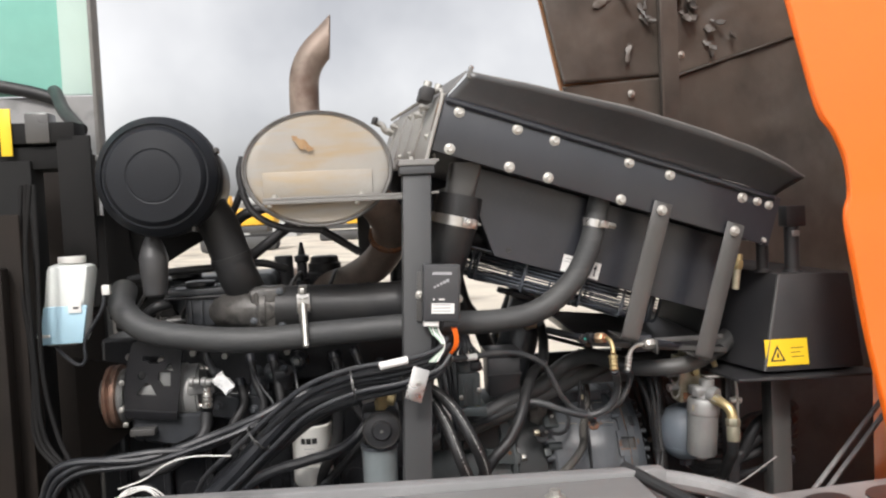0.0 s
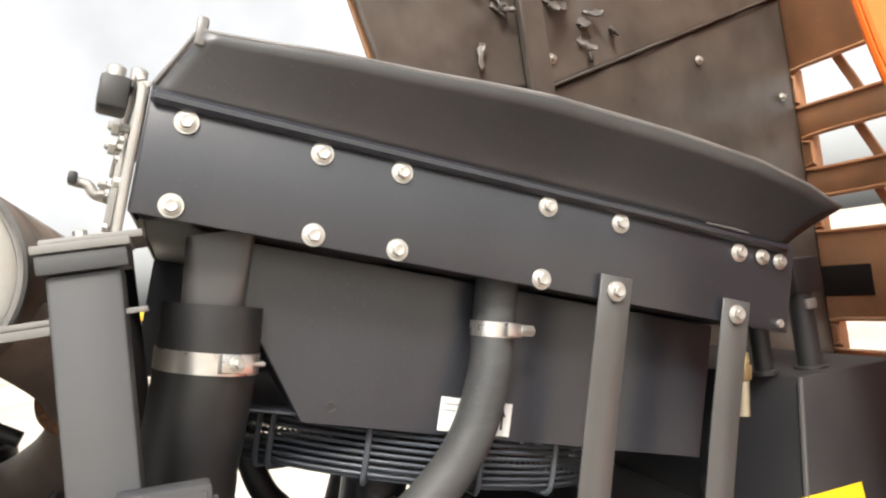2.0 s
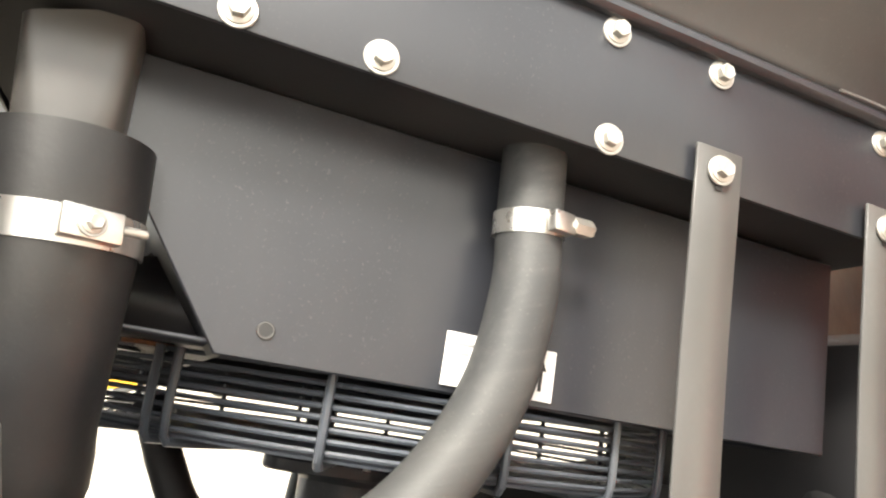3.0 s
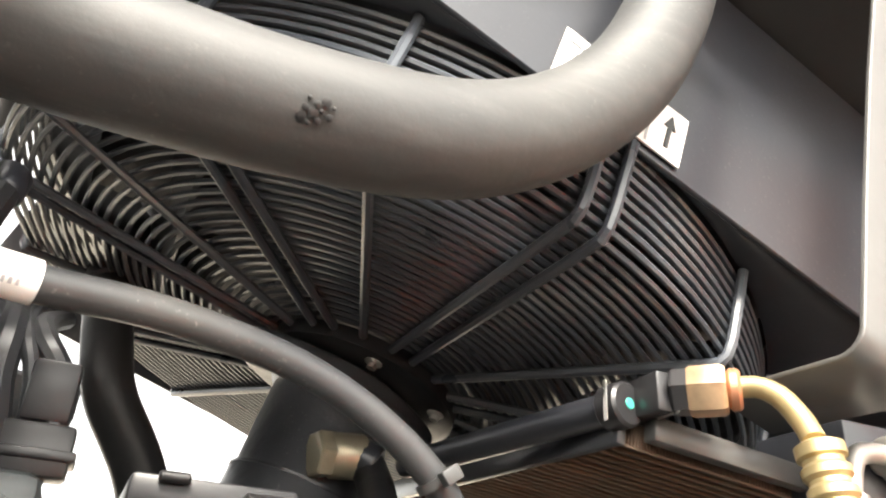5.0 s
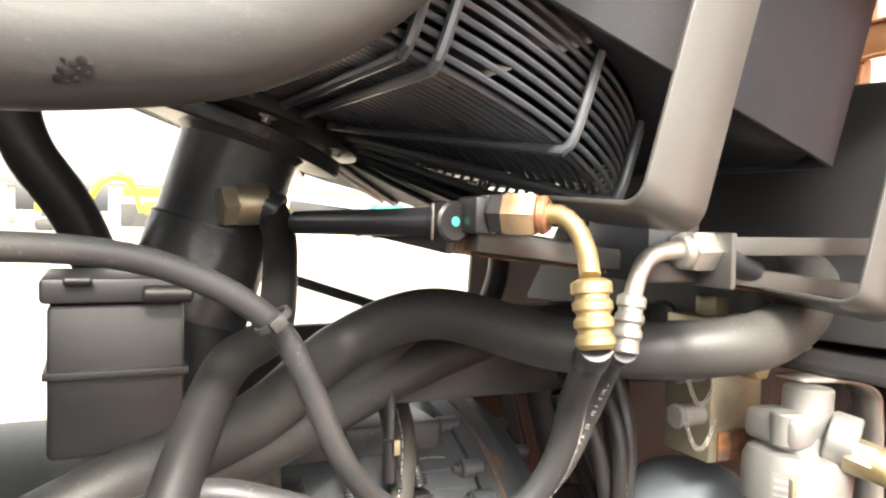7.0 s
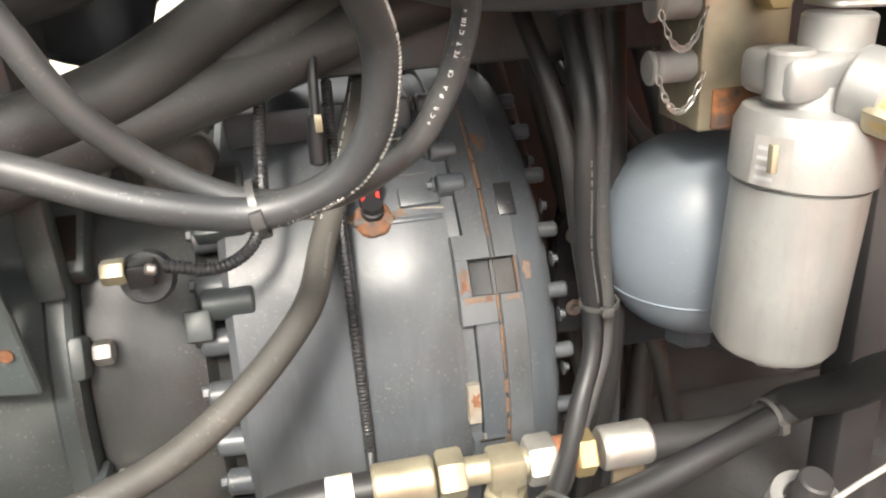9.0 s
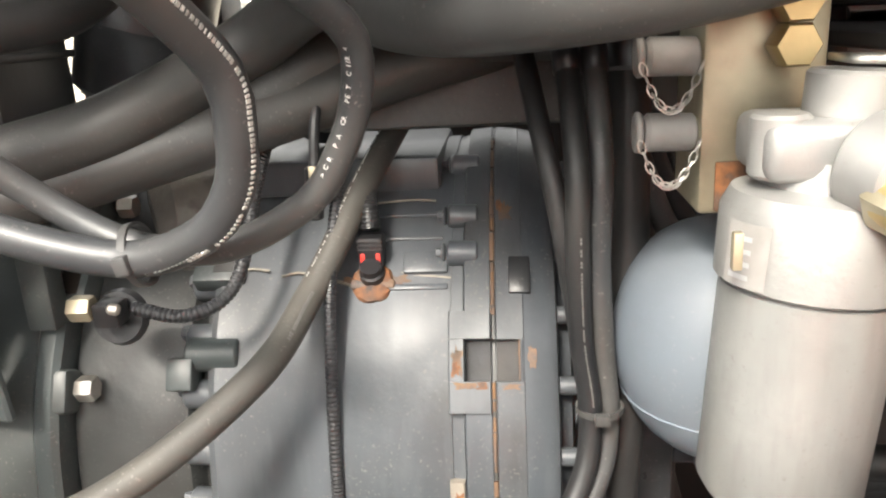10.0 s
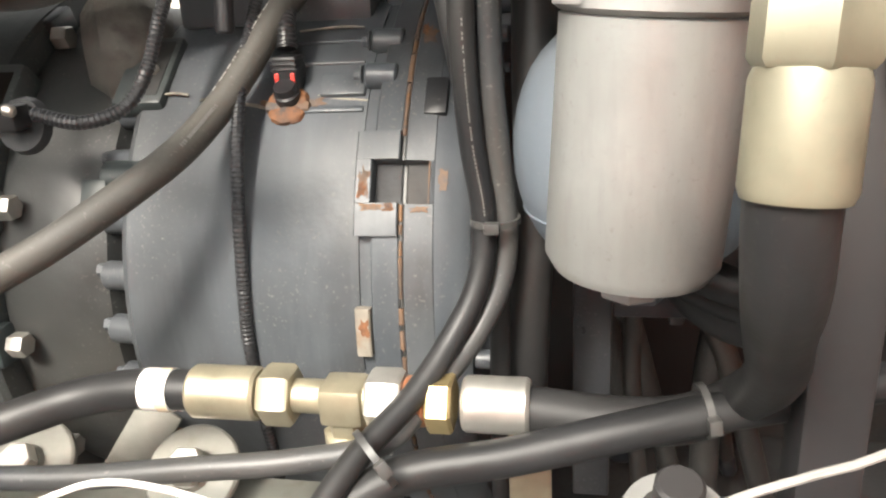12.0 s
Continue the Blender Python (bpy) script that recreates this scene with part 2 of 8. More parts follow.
EDGE_GREY = mat("worn_bare_sheet_edge", (0.17, 0.165, 0.16), 0.42, 0.3, vary=0.3, scale=30, bump=0.1, dust=0.2)
PULLEY = mat("rusty_pulley_steel", (0.26, 0.15, 0.105), 0.5, 0.35, vary=0.4, scale=40, bump=0.2, dust=0.3, stain=(0.09, 0.05, 0.04), stain_amount=0.7)
EXHAUST = mat("heat_browned_exhaust_steel", (0.24, 0.18, 0.145), 0.5, 0.35, vary=0.45, scale=9, bump=0.14, dust=0.3, stain=(0.09, 0.05, 0.035), stain_amount=0.8)
# Dusty orange, darkened: the shade inside the hood is put into this colour.
DUSTY_SHADED_ORANGE = mat("dusty_shaded_orange_paint", (0.40, 0.185, 0.085), 0.6, vary=0.35, scale=6, bump=0.1, dust=0.5, dust_color=(0.36, 0.26, 0.17))
ORANGE = mat("orange_gloss_paint", (0.85, 0.155, 0.012), 0.32, vary=0.05, scale=4, bump=0.02, coat=0.4)
LINER = mat("black_foam_liner", (0.070, 0.060, 0.052), 0.36, vary=0.45, scale=7, bump=0.35, fine=40, dust=0.45, dust_color=(0.15, 0.115, 0.09), relief=0.35, fleck=0.15)
SPECKLED = mat("dirty_white_wrapping", (0.80, 0.80, 0.79), 0.6, vary=0.1, scale=60, bump=0.2, stain=(0.10, 0.10, 0.10), stain_amount=0.9, fine=90)
CREAM = mat("cream_label_strip", (0.62, 0.50, 0.36), 0.5, vary=0.2, scale=60, bump=0.0)
WHITE = mat("white_label_film", (0.78, 0.77, 0.74), 0.45, vary=0.05, bump=0.0)
# Black for print; also paints the dark inside holes and openings.
INK_AND_HOLE = mat("ink_and_hole_black", (0.02, 0.02, 0.02), 0.5, vary=0.05, bump=0.0)
GREY_INK = mat("grey_print", (0.36, 0.36, 0.37), 0.5, vary=0.05, bump=0.0)
FADED = mat("faded_hose_print", (0.13, 0.128, 0.124), 0.5, vary=0.2, bump=0.0)
WORN_PRINT = mat("worn_hose_print", (0.38, 0.37, 0.35), 0.5, vary=0.5, scale=120, bump=0.0)
PRINT = mat("white_hose_print", (0.62, 0.62, 0.60), 0.5, vary=0.1, bump=0.0)
YELLOW = mat("yellow_label_film", (0.85, 0.56, 0.02), 0.42, vary=0.05, bump=0.0)
FILTER_WHITE = mat("cream_painted_filter_can", (0.72, 0.71, 0.67), 0.38, vary=0.05, scale=8, bump=0.02, dust=0.08)
TANK = mat("translucent_tank_plastic", (0.74, 0.77, 0.74), 0.42, vary=0.06, scale=10, bump=0.02)
COOLANT = mat("blue_washer_fluid", (0.42, 0.63, 0.74), 0.3, vary=0.05, bump=0.0)
CASE_GREY = mat("matt_charcoal_case_plastic", (0.045, 0.046, 0.050), 0.5, vary=0.12, scale=20, bump=0.1, dust=0.12)
RELAY = mat("grey_black_relay_plastic", (0.030, 0.031, 0.034), 0.42, vary=0.15, scale=14, bump=0.08, dust=0.16)
BOWL = mat("smoky_grey_bowl", (0.22, 0.25, 0.26), 0.2, vary=0.1, bump=0.0)
FIN = mat("brown_dusty_fins", (0.13, 0.085, 0.055), 0.75, 0.2, vary=0.4, scale=30, bump=0.2, dust=0.3)
SILL = mat("worn_grey_sill_paint", (0.20, 0.20, 0.20), 0.5, vary=0.2, scale=9, bump=0.08, dust=0.25, stain=(0.05, 0.05, 0.05), stain_amount=0.6)
GLASS_GREEN = mat("green_tinted_cab_glass", (0.22, 0.50, 0.42), 0.08, vary=0.05, bump=0.0)
GROUND = mat("pale_dusty_yard_ground", (0.56, 0.505, 0.42), 0.85, vary=0.25, scale=0.42, bump=0.3, fine=6.0, stain=(0.16, 0.13, 0.11), stain_amount=0.6)
FAR_YELLOW = mat("yellow_machine_paint", (0.75, 0.42, 0.03), 0.45, vary=0.1, scale=1, bump=0.0)
FAR_ORANGE = mat("orange_machine_paint", (0.75, 0.26, 0.03), 0.45, vary=0.1, scale=1, bump=0.0)
FAR_RED = mat("red_truck_paint", (0.62, 0.05, 0.04), 0.4, vary=0.1, scale=1, bump=0.0)
FAR_TEAL = mat("teal_machine_paint", (0.05, 0.38, 0.30), 0.45, vary=0.1, scale=1, bump=0.0)
FAR_GREY = mat("grey_shed_sheet", (0.42, 0.43, 0.43), 0.6, vary=0.15, scale=0.6, bump=0.0)
FAR_DARK = mat("dark_machine_steel", (0.05, 0.05, 0.05), 0.6, vary=0.2, scale=1, bump=0.0)


# ---- building helpers ----
WM = {}


def thing(name, label, category, group="", kind="", m=None):
    """A top-level thing: an Empty at its base, which parents its parts."""
    ob = new(name)
    ob.empty_display_size = 0.05
    WM[ob] = m if m is not None else Matrix()
    ob.matrix_basis = WM[ob]
    return tagged(ob, label, category, group, kind)


def to_mesh(name, bm, material, smooth=35):
    me = bpy.data.meshes.new(name)
    bmesh.ops.recalc_face_normals(bm, faces=bm.faces[:])
    for f in bm.faces:
        f.smooth = smooth > 0
    for e in bm.edges:
        if len(e.link_faces) == 2 and e.calc_face_angle(0) > radians(smooth):
            e.smooth = False
    bm.to_mesh(me)
    bm.free()
    me.materials.append(material)
    return me


def part(name, bm, material, parent, label="", smooth=35, local=False):
    """One mesh object under a thing or a part. The bmesh is in world places unless local."""
    if not local:
        bm.transform(WM[parent].inverted())
    elif WM[parent] == CM:
        bm.transform(SKEW)
    ob = new(name, to_mesh(name, bm, material, smooth))
    ob.parent = parent
    WM[ob] = WM[parent]
    return tagged(ob, label)


def solo(name, bm, material, label, category, group="", kind="", smooth=35):
    """A top-level thing that is one mesh."""
    ob = new(name, to_mesh(name, bm, material, smooth))
    WM[ob] = Matrix()
    return tagged(ob, label, category, group, kind)


def join(*bms):
    out = bmesh.new()
    for b in bms:
        me = bpy.data.meshes.new("tmp")
        b.to_mesh(me)
        b.free()
        out.from_mesh(me)
        bpy.data.meshes.remove(me)
    return out


def box(x0, x1, y0, y1, z0, z1, bev=0.002, m=None, seg=2):
    bm = bmesh.new()
    bmesh.ops.create_cube(bm, size=1)
    bm.transform(Matrix.LocRotScale(((x0 + x1) / 2, (y0 + y1) / 2, (z0 + z1) / 2), None, (x1 - x0, y1 - y0, z1 - z0)))
    if bev > 0:
        bmesh.ops.bevel(bm, geom=bm.edges[:], offset=bev, segments=seg, profile=0.5, affect="EDGES")
    if m is not None:
        bm.transform(m)
    return bm


def frustum(bottom, top, bev=0.003):
    """A closed solid between two loops of four corners."""
    bm = bmesh.new()
    a = [bm.verts.new(p) for p in bottom]
    b = [bm.verts.new(p) for p in top]
    bm.faces.new(a[::-1])
    bm.faces.new(b)
    for i in range(len(a)):
        j = (i + 1) % len(a)
        bm.faces.new((a[i], a[j], b[j], b[i]))
    bmesh.ops.recalc_face_normals(bm, faces=bm.faces[:])
    if bev > 0:
        bmesh.ops.bevel(bm, geom=bm.edges[:], offset=bev, segments=2, profile=0.5, affect="EDGES")
    return bm


def prism(poly, y0, y1, bev=0.0, m=None):
    """A plate: the outline poly in (x, z), from y0 to y1."""
    bm = bmesh.new()
    f = bm.faces.new([bm.verts.new((x, y0, z)) for x, z in poly])
    r = bmesh.ops.extrude_face_region(bm, geom=[f])
    bmesh.ops.translate(bm, vec=(0, y1 - y0, 0), verts=[v for v in r["geom"] if isinstance(v, bmesh.types.BMVert)])
    bmesh.ops.recalc_face_normals(bm, faces=bm.faces[:])
    if bev > 0:
        bmesh.ops.bevel(bm, geom=bm.edges[:], offset=bev, segments=1, profile=0.5, affect="EDGES")
    if m is not None:
        bm.transform(m)
    return bm


def axis_m(p, d):
    """A pose at p whose z axis runs along d."""
    return Matrix.Translation(p) @ Vector(d).to_track_quat("Z", "Y").to_matrix().to_4x4()


def lathe(profile, p=(0, 0, 0), d=(0, 0, 1), seg=40, m=None, hollow=False):
    """A turned solid: profile of (height, radius) along d from p."""
    bm = bmesh.new()
    loops = []
    for h, r in profile:
        loops.append([bm.verts.new((r * math.cos(2 * math.pi * i / seg), r * math.sin(2 * math.pi * i / seg), h)) for i in range(seg)])
    for a, b in zip(loops, loops[1:]):
        for i in range(seg):
            j = (i + 1) % seg
            bm.faces.new((a[i], a[j], b[j], b[i]))
    if hollow:
        for i in range(seg):
            j = (i + 1) % seg
            bm.faces.new((loops[-1][i], loops[-1][j], loops[0][j], loops[0][i]))
    else:
        bm.faces.new(loops[0][::-1])
        bm.faces.new(loops[-1])
    bm.transform(m if m is not None else axis_m(p, d))
    return bm


def cyl(p0, p1, r0, r1=None, seg=24, bev=0.0015):
    r1 = r0 if r1 is None else r1
    d = Vector(p1) - Vector(p0)
    n = d.length
    b = min(bev, n * 0.3, r0 * 0.4, r1 * 0.4)
    return lathe([(0, r0 - b), (b, r0), (n - b, r1), (n, r1 - b)], p0, d, seg)


def hexagon(p0, p1, r, bev=0.001):
    d = Vector(p1) - Vector(p0)
    n = d.length
    return lathe([(0, r * 0.9), (n * 0.12, r), (n * 0.88, r), (n, r * 0.9)], p0, d, 6)


def smooth_path(pts, step=0.008):
    """Points along a smooth curve through pts."""
    P = [Vector(p) for p in pts]
    P = [2 * P[0] - P[1]] + P + [2 * P[-1] - P[-2]]
    out = []
    for i in range(1, len(P) - 2):
        a, b, c, d = P[i - 1:i + 3]
        n = max(2, int((c - b).length / step))
        for k in range(n):
            t = k / n
            out.append(0.5 * (2 * b + (c - a) * t + (2 * a - 5 * b + 4 * c - d) * t * t + (3 * b - a - 3 * c + d) * t ** 3))
    out.append(P[-2])
    return out


def tube(pts, r, seg=14, step=0.008, wave=0.0, pitch=0.003, smooth=True, closed=False):
    """A round hose or wire along pts; wave gives the ribs of a corrugated one. r may be a pair of end radii."""
    path = smooth_path(pts, pitch / 4 if wave else step) if smooth else [Vector(p) for p in pts]
    bm = bmesh.new()
    n = len(path)
    up = Vector((0, 0, 1))
    tan = (path[1] - path[0]).normalized()
    side = tan.cross(up if abs(tan.z) < 0.9 else Vector((0, 1, 0))).normalized()
    loops = []
    for i, p in enumerate(path):
        if closed:
            t2 = (path[(i + 1) % n] - path[i - 1]).normalized()
        else:
            t2 = (path[min(i + 1, n - 1)] - path[max(i - 1, 0)]).normalized()
        side = (side - t2 * side.dot(t2)).normalized()
        bi = t2.cross(side)
        rr = r if not isinstance(r, tuple) else r[0] + (r[1] - r[0]) * i / (n - 1)
        if wave:
            rr += wave * (1 if (i // 2) % 2 else -1)
        loops.append([bm.verts.new(p + (side * math.cos(2 * math.pi * k / seg) + bi * math.sin(2 * math.pi * k / seg)) * rr) for k in range(seg)])
    pairs = list(zip(loops, loops[1:])) + ([(loops[-1], loops[0])] if closed else [])
    for a, b in pairs:
        for k in range(seg):
            j = (k + 1) % seg
            bm.faces.new((a[k], a[j], b[j], b[k]))
    if not closed:
        bm.faces.new(loops[0][::-1])
        bm.faces.new(loops[-1])
    return bm


def ring(c, d, R, r, seg=48, tseg=6):
    m = axis_m(c, d)
    pts = [m @ Vector((R * math.cos(2 * math.pi * i / seg), R * math.sin(2 * math.pi * i / seg), 0)) for i in range(seg)]
    return tube(pts, r, tseg, smooth=False, closed=True)


def bolt_mesh():
    """A hex flange bolt of washer radius 1, head along +z."""
    wash = lathe([(0, 0.98), (0.06, 1.0), (0.14, 1.0), (0.18, 0.96)], seg=24)
    flange = lathe([(0.16, 0.80), (0.25, 0.79), (0.30, 0.70)], seg=20)
    head = lathe([(0.28, 0.57), (0.80, 0.57), (0.84, 0.50), (0.80, 0.34)], seg=6)
    return to_mesh("bolt", join(wash, flange, head), ZINC)


BOLT = bolt_mesh()
BOLT_DARK = BOLT.copy()
BOLT_DARK.materials[0] = CAST_DARK


def bolt(parent, p, d=(0, -1, 0), r=0.0115, name="bolt", mesh=None, turn=0.0):
    ob = new(name, mesh or BOLT)
    ob.parent = parent
    m = axis_m(p, d) @ pose(0, 0, 0, 0, 0, turn) @ Matrix.Diagonal((r, r, r, 1))
    ob.matrix_basis = WM[parent].inverted() @ m
    return ob


def band(c, d, R, width, parent, name="band", material=None, thick=0.0012):
    """A clamp band round an axis."""
    d = Vector(d).normalized()
    return part(name, lathe([(-width / 2, R), (-width / 2, R + thick), (width / 2, R + thick), (width / 2, R)], c, d, 40, hollow=True), material or STAINLESS, parent)


def tie(c, d, R, parent, name="cable_tie", head=(0, -1, 0)):
    """A black nylon tie round a bundle, with its square head."""
    d = Vector(d).normalized()
    h = Vector(head) - d * Vector(head).dot(d)
    h.normalize()
    strap = lathe([(-0.0018, R), (-0.0018, R + 0.0014), (0.0018, R + 0.0014), (0.0018, R)], c, d, 28, hollow=True)
    side = d.cross(h)
    m = Matrix((side.to_4d(), h.to_4d(), d.to_4d(), (0, 0, 0, 1))).transposed()
    m.translation = Vector(c) + h * (R + 0.002)
    for i in range(3):
        m[3][i] = 0
    m[3][3] = 1
    blk = box(-0.004, 0.004, -0.002, 0.0035, -0.003, 0.003, 0.0006, m)
    return part(name, join(strap, blk), TIE, parent)


def text_mesh(body, size, m, depth=0.0002):
    """Lettering as flat raised mesh, in the built-in font, placed by m (x along the line, y up)."""
    cu = bpy.data.curves.new("lettering", "FONT")
    cu.body, cu.size, cu.extrude, cu.align_x, cu.align_y = body, size, depth, "CENTER", "CENTER"
    cu.resolution_u = 2
    ob = bpy.data.objects.new("lettering", cu)
    me = bpy.data.meshes.new_from_object(ob)
    bm = bmesh.new()
    bm.from_mesh(me)
    bm.transform(m)
    bpy.data.objects.remove(ob)
    bpy.data.meshes.remove(me)
    return bm


def along_hose(pts, R, start, face, items, parent, material, name="lettering", back=False):
    """Print on a hose: items of (advance, glyph or bar) laid along its run, on the side that faces face."""
    path = smooth_path(pts, 0.002)
    total = [0.0]
    for a, b in zip(path, path[1:]):
        total.append(total[-1] + (b - a).length)
    meshes = []
    s = start
    for adv, what in items:
        mid = s + adv / 2
        s += adv
        if what is None:
            continue
        i = min(max(1, next((k for k, v in enumerate(total) if v >= mid), len(path) - 2)), len(path) - 2)
        tan = (path[i + 1] - path[i - 1]).normalized()
        n = Vector(face) - tan * Vector(face).dot(tan)
        n.normalize()
        x = -tan if back else tan
        y = n.cross(x)
        m = Matrix((x.to_4d(), y.to_4d(), n.to_4d(), (0, 0, 0, 1))).transposed()
        for k in range(3):
            m[3][k] = 0
        m[3][3] = 1
        m.translation = path[i] + n * (R + 0.0001)
        if isinstance(what, str):
            meshes.append(text_mesh(what, adv * 1.15, m))
        else:
            w, h = what
            meshes.append(box(-w / 2, w / 2, -h / 2, h / 2, -0.0008, 0.0003, 0, m))
    return part(name, join(*meshes), material, parent)


# ---- setting: ground and the machine's own body ----
GZ = 0.55


def ground():
    bm = bmesh.new()
    n, half = 40, 600.0
    grid = {}
    for i in range(n + 1):
        for j in range(n + 1):
            x, y = -half + 2 * half * i / n, -half + 2 * half * j / n
            grid[i, j] = bm.verts.new((x, y, GZ))
    for i in range(n):
        for j in range(n):
            bm.faces.new((grid[i, j], grid[i + 1, j], grid[i + 1, j + 1], grid[i, j + 1]))
    solo("ground", bm, GROUND, "pale dusty yard ground with dark tracks", "ground", kind="structure")


ground()


def machine_body():
    """The lower body under the engine bay: chassis, bay floor, outer sill."""
    t = thing("machine_chassis", "dark painted steel chassis under the engine bay", "chassis", kind="structure", m=pose(0.3, 2.2, GZ))
    part("bay_floor", box(-1.2, 2.2, 1.17, 3.0, 1.18, 1.22, 0.003), GRIME, t)
    part("frame_rail", box(-1.6, 2.4, 1.35, 1.55, 0.95, 1.18, 0.01), STEEL_DARK, t)
    part("frame_rail", box(-1.6, 2.4, 2.75, 2.95, 0.95, 1.18, 0.01), STEEL_DARK, t)
    part("counterweight", box(1.95, 2.6, 1.1, 3.2, 0.95, 1.75, 0.05, seg=4), ORANGE, t, "orange painted rear counterweight")
    for x in (-1.0, 1.4):
        for y in (1.25, 2.7):
            part("wheel", lathe([(0, 0.25), (0.02, 0.40), (0.06, 0.45), (0.28, 0.45), (0.32, 0.40), (0.34, 0.25)], (x, y, GZ + 0.45), (0, 1, 0), 40), RUBBER, t, "black rubber tyre")
    return t


machine_body()


def side_sill():
    """The outer sill that closes the bay below, towards the camera."""
    t = thing("side_sill", "worn grey steel sill along the engine bay", "sill", m=pose(0.3, 1.1, 1.2))
    part("top_plate", box(-1.6, 0.56, 1.00, 1.150, 1.915, 1.934, 0.004), SILL, t)
    part("outer_panel", box(-1.6, 1.30, 0.97, 0.9995, 1.15, 1.925, 0.006), ORANGE, t, "orange painted outer side panel")
    part("inner_lip", box(-1.6, 0.56, 1.1505, 1.172, 1.20, 1.938, 0.003, pose(0, 0, 0.012, 0, 1.2, 0)), SILL, t)
    seal = [(0.555, 1.178, 1.935), (0.580, 1.12, 1.928), (0.61, 1.05, 1.922), (0.64, 0.98, 1.915)]
    part("rubber_seal", tube(seal, 0.008, 10), RUBBER, t)
    curve = [(0.57, 1.176, 1.922), (0.62, 1.170, 1.915), (0.68, 1.14, 1.905), (0.74, 1.06, 1.895), (0.77, 0.99, 1.885)]
    part("curved_lip", tube(curve, 0.012, 10), SILL, t)
    bolt(t, (0.446, 1.10, 1.934), (0, 0, 1), 0.012)
    # slotted step plate
    rim = [(0.74, 1.00), (0.74, 1.175), (1.30, 1.24), (1.34, 1.00)]
    bm = prism([(x, y) for x, y in rim], 1.868, 1.885, 0.002)
    bm.transform(Matrix(((1, 0, 0, 0), (0, 0, 1, 0), (0, 1, 0, 0), (0, 0, 0, 1))))
    part("step_plate", bm, SILL, t, "grey step plate with oval grip holes")
    for i in range(6):
        for j in range(2):
            c = (0.80 + 0.09 * i, 1.06 + 0.075 * j + 0.008 * i, 1.8852)
            # Dark disc laid on the plate paints the shade in each hole.
            hole = lathe([(0, 0.026), (0.002, 0.026)], seg=20)
            hole.transform(Matrix.Translation(c) @ pose(0, 0, 0, 0, 0, 20) @ Matrix.Diagonal((1.35, 0.9, 1, 1)))
            part("grip_hole", hole, BLACK_DUSTY, t)
    return t


side_sill()

# ---- cooling package: a box tilted along the machine ----
CM = pose(0.453, 1.86, 2.471, 0, 17.5, 0)
# the cowl's long side runs slightly away from the bay's outer edge
SKEW = Matrix(((1, 0, 0, 0), (0.09, 1, 0, -0.0325), (0, 0, 1, 0), (0, 0, 0, 1)))
E1 = CM.to_3x3() @ Vector((1, 0, 0))
E2 = CM.to_3x3() @ Vector((0, 0, 1))


def cw(u, y, v):
    """World place from the cowl's own along, depth and up."""
    return CM @ SKEW @ Vector((u, y, v))


FAN_U, FAN_Y = 0.3595, 0.403


